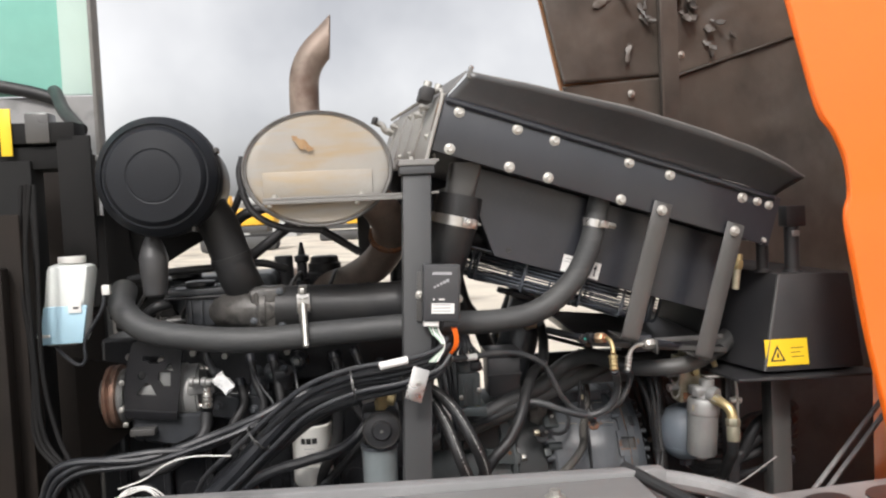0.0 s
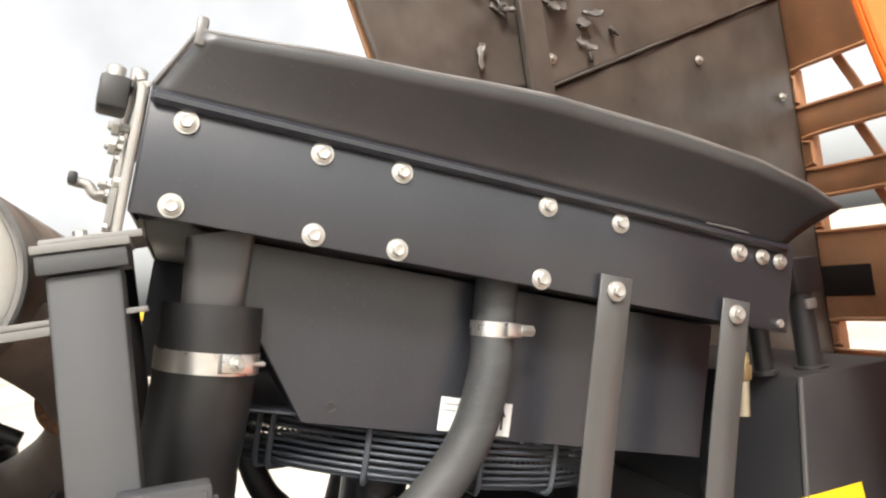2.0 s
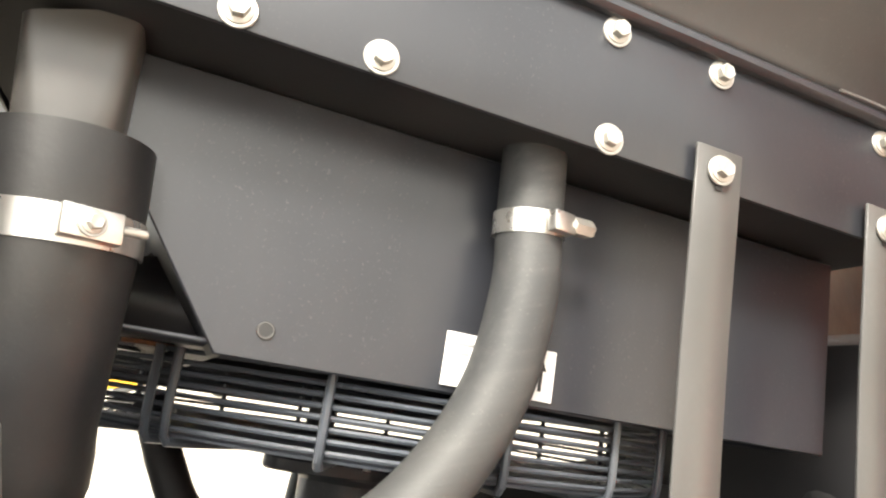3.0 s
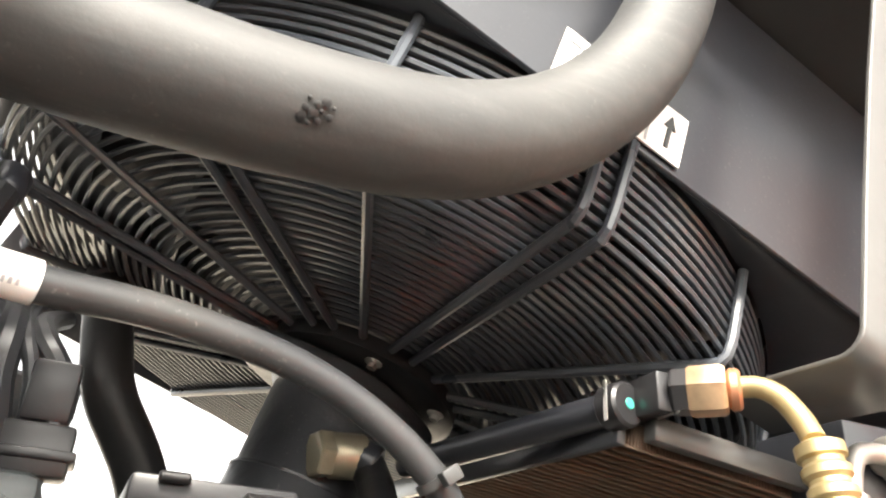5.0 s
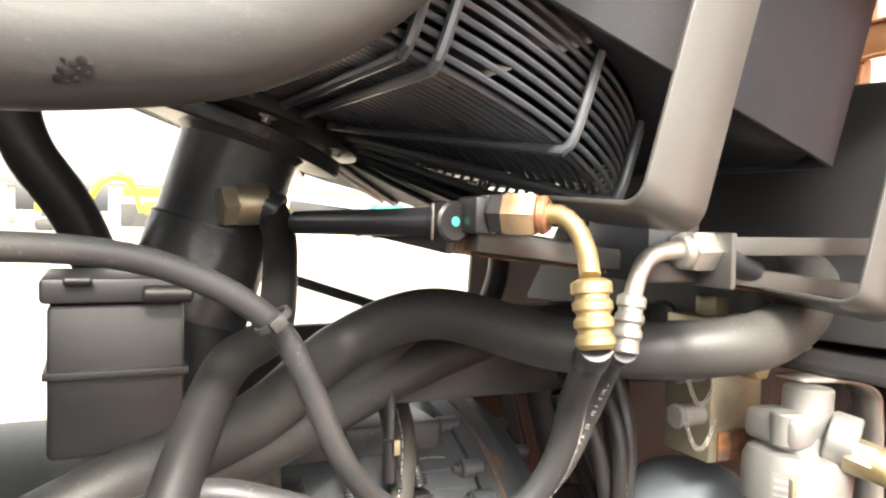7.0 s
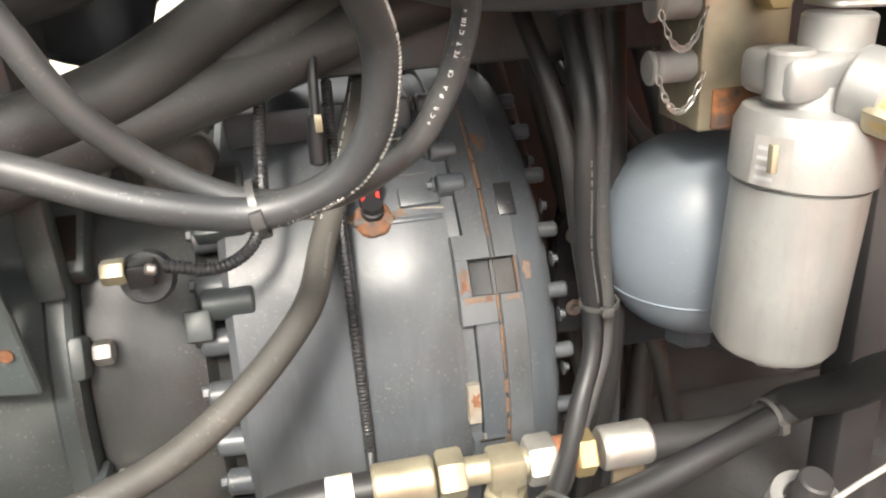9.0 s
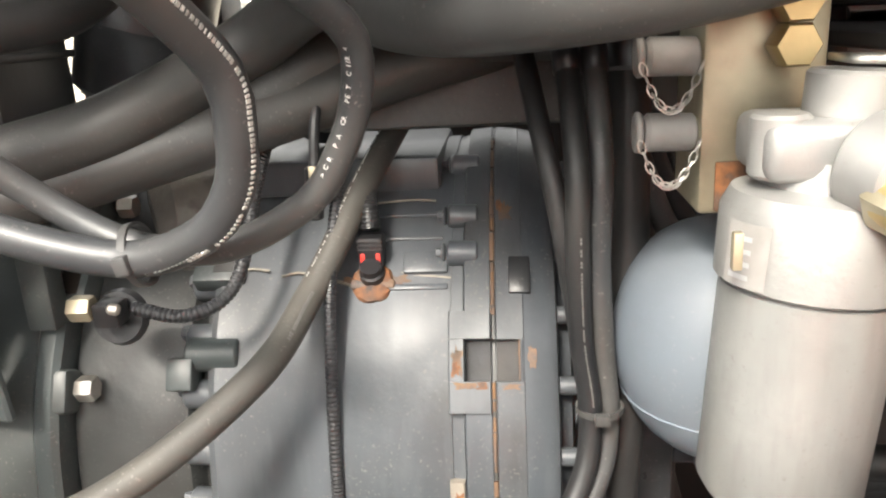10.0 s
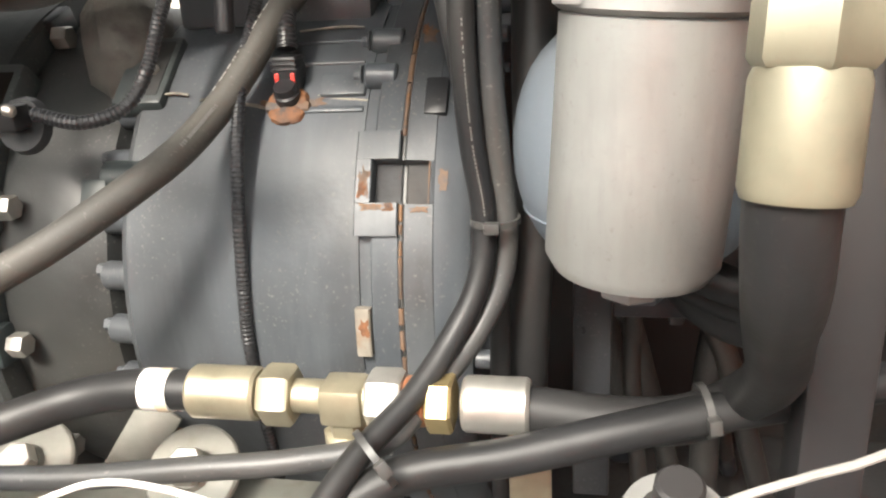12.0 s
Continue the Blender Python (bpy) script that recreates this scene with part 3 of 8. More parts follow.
def cooling_package():
    t = thing("cooling_package", "satin black tilted radiator cowl with shroud and zinc bolts", "radiator", m=CM)
    part("side_plate", box(-0.035, 0.758, 0.0, 0.004, -0.090, 0.022, 0.001), BLACK, t, local=True)
    fold = prism([(-0.034, 0.010), (0.742, 0.010), (0.742, 0.023), (-0.034, 0.023)], -0.010, 0.006, 0.004)
    part("folded_seam", fold, BLACK, t, local=True)
    # the upper plate leans out over the side plate and bows up along its length
    def along(table, u):
        for (u0, a0), (u1, a1) in zip(table, table[1:]):
            if u <= u1:
                k = (u - u0) / (u1 - u0)
                return a0 + (a1 - a0) * (k * k * (3 - 2 * k) * 0.35 + k * 0.65)
        return table[-1][1]
    rise = ((0.0, 0.080), (0.15, 0.089), (0.35, 0.099), (0.50, 0.100), (0.62, 0.096), (0.70, 0.085), (0.76, 0.069))
    lean = ((0.0, -0.022), (0.15, -0.043), (0.35, -0.064), (0.76, -0.066))
    def flare(w, k):
        u = -0.034 * (1 - w) * (1 - k) + w * (0.738 + 0.024 * k)
        q = max(0.0, u)
        return Vector((u, 0.002 + (along(lean, q) - 0.002) * k ** 1.25, 0.020 + (along(rise, q) - 0.020) * k))
    bm = bmesh.new()
    rows = [[bm.verts.new(flare(i / 48, k / 7)) for k in range(8)] for i in range(49)]
    for a, b in zip(rows, rows[1:]):
        for k in range(7):
            bm.faces.new((a[k], b[k], b[k + 1], a[k + 1]))
    up = part("upper_plate", bm, BLACK_SHEEN, t, "black flared plate, dust and sheen in its paint", local=True, smooth=60)
    up.modifiers.new("thickness", "SOLIDIFY").thickness = 0.004
    edge = [flare(i / 48, 1.0) for i in range(49)]
    part("worn_top_edge", tube(edge, 0.0026, 8), EDGE_GREY, t, "worn bright folded edge", local=True)
    part("worn_fold_edge", tube([(0.60, -0.0115, 0.0225), (0.64, -0.0120, 0.0232), (0.668, -0.0115, 0.0225)], 0.0013, 6), EDGE_GREY, t, "paint worn off the fold", local=True)
    # the end swings out to the far side
    slant = Matrix(((1, -0.11, 0, 0), (0, 1, 0, 0), (0, 0, 1, 0), (0, 0, 0, 1)))
    def tip(u, v):
        """A lip across the end: from the side plate's corner to the far side."""
        bm = frustum([(u - 0.004, 0.0, v - 0.002), (u, 0.0, v - 0.002), (u, 0.70, v - 0.002), (u - 0.004, 0.70, v - 0.002)],
                     [(u + 0.026, 0.0, v + 0.060), (u + 0.030, 0.0, v + 0.060), (u + 0.030, 0.70, v + 0.060), (u + 0.026, 0.70, v + 0.060)], 0.001)
        bm.transform(slant)
        return bm
    part("end_flare", tip(-0.034, 0.026), EDGE_GREY, t, "worn grey flared end plate", local=True)
    part("flare_tab", box(-0.006, 0.004, -0.024, -0.010, 0.066, 0.094, 0.003), EDGE_GREY, t, local=True)
    def slanted(bm):
        bm.transform(slant)
        return bm
    end = part("end_tank", slanted(box(-0.042, -0.036, 0.004, 0.70, -0.112, 0.030, 0.001)), TANK_ALU, t, "worn aluminium end tank", local=True)
    rim = [(-0.040, 0.004, -0.116), (-0.041, 0.002, -0.06), (-0.041, 0.002, 0.010), (-0.043, 0.010, 0.028), (-0.046, 0.035, 0.036), (-0.046, 0.30, 0.037), (-0.046, 0.70, 0.037)]
    part("tank_rim", slanted(tube(rim, 0.0042, 10)), TANK_ALU, end, local=True)
    part("tank_rim", slanted(box(-0.050, -0.034, 0.0, 0.70, -0.122, -0.114, 0.002)), TANK_ALU, end, local=True)
    part("rust_streak", slanted(box(-0.0432, -0.0422, 0.012, 0.030, -0.05, 0.024, 0.0004)), RUST_PAINT, end, "rust-stained paint edge", local=True)
    for y in (0.16, 0.30, 0.44, 0.58):
        part("pressed_rib", slanted(box(-0.046, -0.0415, y - 0.010, y + 0.010, -0.095, 0.018, 0.003)), TANK_ALU, end, local=True)
    for y, v in ((0.05, -0.060), (0.22, 0.012), (0.36, 0.012), (0.22, -0.09), (0.36, -0.09)):
        bolt(t, cw(-0.042 - 0.11 * y, y, v), -E1, 0.009)
    hook = part("hook_plate", slanted(box(-0.078, -0.0505, 0.05, 0.10, 0.010, 0.042, 0.004)), BLACK_DUSTY, t, "grimy black hook lug", local=True)
    part("hook_bolt", cyl(cw(-0.074, 0.075, 0.042), cw(-0.074, 0.075, 0.056), 0.009), ZINC, hook)
    part("hook_bolt", cyl(cw(-0.052, 0.06, 0.040), cw(-0.052, 0.06, 0.054), 0.008), ZINC, hook)
    for y, v in ((0.13, 0.008), (0.18, -0.004), (0.55, 0.000), (0.60, -0.010)):
        part("stud", cyl(cw(-0.042 - 0.11 * y, y, v), cw(-0.064 - 0.11 * y, y, v), 0.005), ZINC, t)
        part("stud_nut", hexagon(cw(-0.052 - 0.11 * y, y, v), cw(-0.060 - 0.11 * y, y, v), 0.010), ZINC, t)
    tap = part("bleed_tap", slanted(tube([(-0.044, 0.62, -0.012), (-0.066, 0.62, -0.008), (-0.078, 0.62, 0.004), (-0.098, 0.62, 0.006)], 0.009, 12, 0.004)), ZINC, t, "small grey bleed tap", local=True)
    part("tap_handle", slanted(box(-0.108, -0.094, 0.60, 0.64, 0.000, 0.020, 0.004)), BLACK_DUSTY, tap, local=True)
    part("end_plate", box(-0.0355, -0.032, 0.0, 0.80, -0.088, 0.03, 0.001), BLACK, t, local=True)
    part("core", box(-0.03, 0.73, 0.0065, 0.80, -0.086, 0.022, 0.002), BLACK_DUSTY, t, local=True)
    part("far_plate", box(-0.035, 0.735, 0.802, 0.806, -0.30, 0.09, 0.001), BLACK, t, local=True)
    shroud = [(0.06, -0.0905), (0.06, -0.125), (0.163, -0.268), (0.700, -0.266), (0.700, -0.0905)]
    part("shroud_front", prism(shroud, 0.078, 0.082, 0.001), BLACK, t, local=True)
    part("shroud_end", box(0.698, 0.702, 0.0825, 0.75, -0.266, -0.0905, 0.001), BLACK, t, local=True)
    side = frustum([(0.163, 0.0825, -0.268), (0.168, 0.0825, -0.268), (0.168, 0.75, -0.268), (0.163, 0.75, -0.268)],
                   [(0.060, 0.0825, -0.125), (0.065, 0.0825, -0.125), (0.065, 0.75, -0.125), (0.060, 0.75, -0.125)], 0)
    part("shroud_chamfer", side, BLACK, t, local=True)
    # bottom plate with the fan's round opening
    bm = bmesh.new()
    n, R = 72, 0.3225
    lo = []
    for i in range(n):
        a = 2 * math.pi * i / n
        ca, sa = math.cos(a), math.sin(a)
        k = min((0.70 - FAN_U) / ca if ca > 1e-6 else 9, (0.13 - FAN_U - 0.10) / ca if ca < -1e-6 else 9,
                (0.75 - FAN_Y) / sa if sa > 1e-6 else 9, (0.083 - FAN_Y) / sa if sa < -1e-6 else 9)
        k = max(k, R + 0.001)
        lo.append((bm.verts.new((FAN_U + R * ca, FAN_Y + R * sa, -0.262)), bm.verts.new((FAN_U + k * ca, FAN_Y + k * sa, -0.262)),
                   bm.verts.new((FAN_U + R * ca, FAN_Y + R * sa, -0.20))))
    for i in range(n):
        a, b = lo[i], lo[(i + 1) % n]
        bm.faces.new((a[0], b[0], b[1], a[1]))
        bm.faces.new((a[0], b[0], b[2], a[2]))
    ob = part("shroud_bottom", bm, BLACK, t, local=True)
    sol = ob.modifiers.new("thickness", "SOLIDIFY")
    sol.thickness = 0.003
    part("rusty_washer", lathe([(0, 0.022), (0.003, 0.022)], cw(0.125, 0.194, -0.263), -E2, 28), RUST, t)
    bolt(t, cw(0.125, 0.194, -0.266), -E2, 0.012, turn=20)
    for u, v in ((0.0, 0.0), (0.128, 0.0), (0.212, 0.0), (0.386, 0.0), (0.484, 0.0), (0.0, -0.078), (0.132, -0.080), (0.219, -0.079), (0.389, -0.081), (0.665, -0.002)):
        bolt(t, cw(u, -0.0, v), turn=random.uniform(0, 60))
    for p in ((0.702, -0.001), (0.732, -0.002)):
        bolt(t, cw(p[0], -0.002, p[1]), r=0.010, turn=random.uniform(0, 60))
    part("hole_rim", ring(cw(0.192, 0.077, -0.248), (0, -1, 0), 0.005, 0.001, 20), STEEL_DARK, t)
    # Black disc painted in as the hole's darkness.
    part("hole", lathe([(0, 0.0045), (0.002, 0.0045)], cw(0.192, 0.0765, -0.248), (0, 1, 0), 16), INK_AND_HOLE, t)
    # label with the arrow
    lab = part("direction_label", box(0.318, 0.410, 0.0755, 0.0768, -0.262, -0.224, 0), WHITE, t, "white label with a black arrow", local=True)
    arrow = prism([(0.3965, -0.255), (0.3995, -0.255), (0.3995, -0.240), (0.4025, -0.240), (0.398, -0.230), (0.3935, -0.240), (0.3965, -0.240)], 0.0746, 0.0752)
    part("arrow", arrow, INK_AND_HOLE, lab, local=True)
    for k, w in enumerate((0.022, 0.015)):
        part("print_bar", box(0.322, 0.322 + w, 0.0748, 0.0752, -0.2325 - 0.007 * k, -0.2305 - 0.007 * k, 0), GREY_INK, lab, local=True)
    part("label_edge", box(0.383, 0.3845, 0.0748, 0.0752, -0.260, -0.224, 0), GREY_INK, lab, local=True)
    # clamp lugs at the end of the plate
    for u in (0.7, 0.735):
        part("turnbuckle", cyl(cw(u, 0.010, 0.0), cw(u + 0.012, 0.012, -0.09), 0.003), ZINC, t)
    bolt(t, cw(0.7425, 0.004, -0.080), r=0.010)
    return t


cooling_package()


def hanger_strip(u_top, u_bot, name_label, blen):
    """A flat steel strip that hangs from the side plate and bends in under the cooler."""
    t = thing("hanger_strip", name_label, "bracket", "hanger strips under the cowl", m=CM)
    w = 0.0215
    z0, z1 = -0.062, -0.372
    body = bmesh.new()
    prof = [(-0.006, z0), (-0.004, z0 - 0.06), (-0.001, z0 - 0.14), (0.0, z0 - 0.22), (0.0, z1 + 0.012)]
    for k in range(1, 6):
        a = math.pi / 2 * k / 5
        prof.append((0.012 * (1 - math.cos(a)), z1 + 0.012 - 0.012 * math.sin(a)))
    prof.append((blen, z1 + 0.004))
    rows = []
    for y, z in prof:
        k = (z0 - z) / (z0 - z1)
        u = u_top + (u_bot - u_top) * k
        rows.append((body.verts.new((u - w, y, z)), body.verts.new((u + w, y, z))))
    for a, b in zip(rows, rows[1:]):
        body.faces.new((a[0], a[1], b[1], b[0]))
    ob = part("strip", body, STEEL_DARK, t, local=True, smooth=50)
    sol = ob.modifiers.new("thickness", "SOLIDIFY")
    sol.thickness, sol.offset = 0.003, 0
    bev = ob.modifiers.new("edge", "BEVEL")
    bev.width, bev.segments = 0.0006, 1
    bolt(t, cw(u_top, -0.0085, -0.0795), turn=12)
    # Slot's dark inside painted as a black sheet on the strip.
    part("slot", box(u_top - 0.003, u_top + 0.003, -0.0082, -0.0076, -0.094, -0.088, 0), INK_AND_HOLE, t, local=True)
    return t


hanger_strip(0.484, 0.493, "dark grey flat steel hanger strip bolted to the cowl", 0.090)
hanger_strip(0.664, 0.674, "dark grey flat steel hanger strip beside the black box", 0.10)


def fan_guard():
    t = thing("fan_guard", "black wire fan guard of concentric rings", "fan guard", m=CM)
    zb, zt, rim = -0.325, -0.264, 0.319
    n = 27
    for i in range(n):
        r = 0.090 + (rim - 0.006 - 0.090) * i / (n - 1)
        part("guard_ring", ring((FAN_U, FAN_Y, zb), (0, 0, 1), r, 0.0021, 88, 6), GUARD, t, local=True)
    for k in range(8):
        part("guard_ring", ring((FAN_U, FAN_Y, zb + 0.0045 + 0.0078 * k), (0, 0, 1), rim - 0.0012 * (k == 0), 0.0021, 88, 6), GUARD, t, local=True)
    for s in range(16):
        a = radians(-88 + 22.5 * s)
        for o in ((-0.0092, 0.0092) if s % 2 == 0 else (0.0,)):
            ca, sa = math.cos(a), math.sin(a)
            def q(r, z):
                return (FAN_U + r * ca - o * sa, FAN_Y + r * sa + o * ca, z)
            pts = [q(0.070, zb - 0.0055), q(0.2, zb - 0.0055), q(0.306, zb - 0.0055), q(0.3195, zb - 0.0035), q(0.3242, zb + 0.008), q(0.3246, zt)]
            part("guard_spoke", tube(pts, 0.0036, 8), GUARD, t, local=True)
    part("hub_plate", lathe([(-0.010, 0.080), (-0.008, 0.086), (0.004, 0.086), (0.006, 0.080)], (FAN_U, FAN_Y, zb - 0.006), (0, 0, 1), 40), PLASTIC, t, local=True)
    for k in range(6):
        a = radians(20 + 60 * k)
        bolt(t, cw(FAN_U + 0.074 * math.cos(a), FAN_Y + 0.074 * math.sin(a), zb - 0.016), -E2, 0.007)
    return t


fan_guard()


def fan():
    t = thing("cooling_fan", "black plastic cooling fan behind the guard", "fan", m=CM)
    part("hub", lathe([(-0.235, 0.02), (-0.235, 0.075), (-0.225, 0.085), (-0.18, 0.085), (-0.175, 0.07)], (FAN_U, FAN_Y, 0), (0, 0, 1), 36), RELAY, t, local=True)
    for k in range(9):
        a = radians(40 * k + 11)
        bm = bmesh.new()
        rows = []
        for i in range(7):
            r = 0.08 + 0.225 * i / 6
            half = 0.045 + 0.03 * i / 6
            tw = radians(38 - 14 * i / 6)
            row = []
            for j in range(4):
                s = -half + 2 * half * j / 3
                p = Vector((r, s * math.cos(tw), -0.205 + s * math.sin(tw) - 0.05 * (s / half) ** 2 * 0.1))
                row.append(bm.verts.new(Matrix.Rotation(a, 3, "Z") @ p + Vector((FAN_U, FAN_Y, 0))))
            rows.append(row)
        for x, y in zip(rows, rows[1:]):
            for j in range(3):
                bm.faces.new((x[j], x[j + 1], y[j + 1], y[j]))
        ob = part("blade", bm, RELAY, t, local=True, smooth=60)
        sol = ob.modifiers.new("thickness", "SOLIDIFY")
        sol.thickness = 0.004
    return t


fan()


def fan_motor():
    """The hydraulic motor that drives the fan from below, with its flange and side port."""
    c = cw(FAN_U - 0.016, 0.396, -0.345)
    d = -E2
    t = thing("fan_drive_motor", "dark cast hydraulic fan motor under the fan hub", "motor", m=Matrix.Translation(c))
    lug = [(0.094 * math.copysign(abs(math.cos(a)) ** 1.5, math.cos(a)), 0.056 * math.sin(a)) for a in [2 * math.pi * i / 48 for i in range(48)]]
    part("flange", prism(lug, 0, 0.014, 0.002, Matrix.Translation(c) @ pose(0, 0, 0, 0, 17.5, 0) @ pose(0, 0, 0, -90, 0, 12)), ENGINE_GREY, t)
    part("body", lathe([(0.0, 0.054), (0.012, 0.055), (0.018, 0.050), (0.085, 0.049), (0.090, 0.052), (0.165, 0.052), (0.172, 0.047), (0.215, 0.045), (0.222, 0.036)], c + 0.002 * d, d, 44), ENGINE_GREY, t)
    part("body_seam", lathe([(0.0895, 0.0525), (0.0915, 0.0525)], c, d, 44), CAST_BROWN, t)
    for k in range(4):
        a = radians(25 + 90 * k)
        bolt(t, c + 0.224 * d + (E1 * math.cos(a) + Vector((0, 1, 0)) * math.sin(a)) * 0.030, d, 0.008, mesh=BOLT_DARK)
    for s in (-1, 1):
        bolt(t, c + s * 0.074 * E1 + Vector((0, 0.016 * s, 0)) + 0.001 * d, d, 0.011)
    part("port_nut", hexagon((0.646, 2.196, 1.970), (0.658, 2.198, 1.971), 0.0170), PALE_BRASS, t, "dull brass hex port nut")
    part("port_collar", lathe([(0, 0.0150), (0.002, 0.0162), (0.024, 0.0162), (0.026, 0.015)], (0.658, 2.199, 1.971), (1, 0.0, 0.08), 28), PALE_BRASS, t, "dull plated collar")
    return t


fan_motor()


def condenser():
    """The flat finned cooler that lies in the hanger strips below the fan, nearly level."""
    CD = pose(0.742, 1.955, 1.960, 2.7, 6.5, 0)
    t = thing("air_conditioner_condenser", "brown dusty finned condenser in a black frame", "condenser", m=CD)
    w, d = 0.335, 0.40
    part("header", box(0.008, 0.108, 0.0, 0.010, -0.0125, 0.0, 0.002), STEEL_DARK, t, "grey painted header plate", local=True)
    part("header", box(0.1085, w, 0.0, 0.010, -0.0125, 0.0, 0.002), STEEL_DARK, t, local=True)
    part("header", box(0.0, w, d, d + 0.012, -0.017, 0.0, 0.002), BLACK, t, local=True)
    part("side_rail", box(-0.006, -0.001, 0.0105, d - 0.0005, -0.016, 0.0, 0.001), BLACK, t, local=True)
    part("side_rail", box(w - 0.005, w, 0.0105, d - 0.0005, -0.016, 0.0, 0.001), BLACK, t, local=True)
    n = 40
    for i in range(n):
        y = 0.014 + (d - 0.018) * i / (n - 1)
        part("flat_tube", box(0.0, w - 0.006, y - 0.001, y + 0.001, -0.0155, -0.003, 0), FIN, t, local=True)
    bm = bmesh.new()
    for i in range(170):
        x = 0.001 + (w - 0.008) * i / 169
        k = random.uniform(-0.0008, 0.0008)
        bm.faces.new([bm.verts.new(p) for p in ((x, 0.012, -0.0145), (x + k, d - 0.002, -0.0145), (x, d - 0.002, -0.003), (x - k, 0.012, -0.003))])
    tagged(part("fin_core", bm, FIN, t, "brown dusty thin fins", smooth=0, local=True), kind="stuff")
    part("backing_mat", box(0.0, w - 0.006, 0.012, d - 0.001, -0.0029, -0.0012, 0), BLACK_DUSTY, t, local=True)
    # receiver tube with a coloured plug along the left side
    b = Vector((0.736, 1.962, 1.963))
    back = Vector((-0.22, 0.95, -0.02)).normalized()
    part("receiver_tube", cyl(b + back * 0.006, b + back * 0.185, 0.0085), BLACK, t)
    plug = part("plug", cyl(b + back * 0.010, b - back * 0.004, 0.0115), PLASTIC, t)
    part("plug_dot", cyl(b - back * 0.0038, b - back * 0.0046, 0.0028), FAR_TEAL, plug, "green paint dot")
    part("plug_tab", box(b.x - 0.0125, b.x - 0.0121, b.y - 0.004, b.y - 0.001, b.z - 0.010, b.z + 0.010, 0.0003), STAINLESS, plug)
    return t


condenser()


def ac_fitting(name_label, nut_at, nut_dir, elbow, crimp, metal, nut_metal, r):
    """A crimped hose end: nut, bent pipe and a ribbed crimp sleeve."""
    t = thing("hose_fitting", name_label, "fitting", "air conditioner hose ends", m=Matrix.Translation(nut_at))
    d = Vector(nut_dir).normalized()
    p = Vector(nut_at)
    part("nut", hexagon(p - d * 0.012, p + d * 0.006, 0.0125), nut_metal if nut_metal is ZINC else PALE_COPPER, t)
    part("collar", cyl(p + d * 0.0062, p + d * 0.0125, 0.0100), nut_metal, t)
    part("bent_pipe", tube(elbow, 0.0052, 12, 0.004), metal, t)
    a, b = Vector(crimp[0]), Vector(crimp[1])
    n = (b - a).length
    prof = [(0, r * 0.8), (0.002, r * 1.22), (0.007, r * 1.22), (0.008, r)]
    k = 0.010
    while k < n - 0.006:
        prof += [(k, r), (k + 0.0018, r * 1.2), (k + 0.005, r * 1.2), (k + 0.0068, r)]
        k += 0.0085
    prof += [(n - 0.001, r * 1.1), (n, r * 0.95)]
    part("crimp_sleeve", lathe(prof, a, b - a, 24), metal, t)
    return t


ac_fitting("gold-plated elbow hose end with a copper nut", (0.766, 1.932, 1.968), (0.70, -0.71, 0.0),
           [(0.770, 1.926, 1.968), (0.777, 1.917, 1.968), (0.781, 1.908, 1.962), (0.782, 1.899, 1.950), (0.779, 1.891, 1.938)],
           ((0.778, 1.889, 1.937), (0.778, 1.883, 1.903)), BRASS, COPPER, 0.0083)
ac_fitting("bright zinc elbow hose end under the cowl", (0.872, 1.922, 1.949), (-1, -0.1, 0.0),
           [(0.868, 1.921, 1.949), (0.850, 1.920, 1.949), (0.836, 1.918, 1.945), (0.828, 1.916, 1.935), (0.824, 1.915, 1.924)],
           ((0.824, 1.915, 1.926), (0.818, 1.912, 1.894)), ZINC, ZINC, 0.0066)


def fitting_block():
    t = thing("condenser_port_block", "black block and bracket at the condenser ports", "bracket", m=Matrix.Translation((0.74, 1.93, 1.965)))
    part("block", box(0.741, 0.7505, 1.942, 1.966, 1.957, 1.977, 0.002), PLASTIC, t)
    part("cover_film", box(0.7510, 0.7516, 1.940, 1.957, 1.957, 1.978, 0.0003, None), STAINLESS, t, "torn clear film")
    part("port_nut", hexagon((0.7525, 1.946, 1.968), (0.7600, 1.938, 1.968), 0.0115), PLASTIC, t, "black hex nut")
    part("side_box", box(0.846, 0.884, 1.930, 1.99, 1.930, 1.968, 0.002), BLACK, t)
    part("bracket_plate", box(0.8845, 0.8885, 1.905, 1.95, 1.928, 1.960, 0.001), STEEL_DARK, t)
    part("spigot", cyl((0.889, 1.930, 1.949), (0.965, 1.965, 1.932), 0.008), BLACK, t)
    part("bracket_arm", box(0.889, 1.06, 1.945, 1.949, 1.945, 1.957, 0.001, pose(0, 0, 0, 0, 0, 0)), STEEL_DARK, t)
    return t


fitting_block()

# ---- big hoses and ducts ----


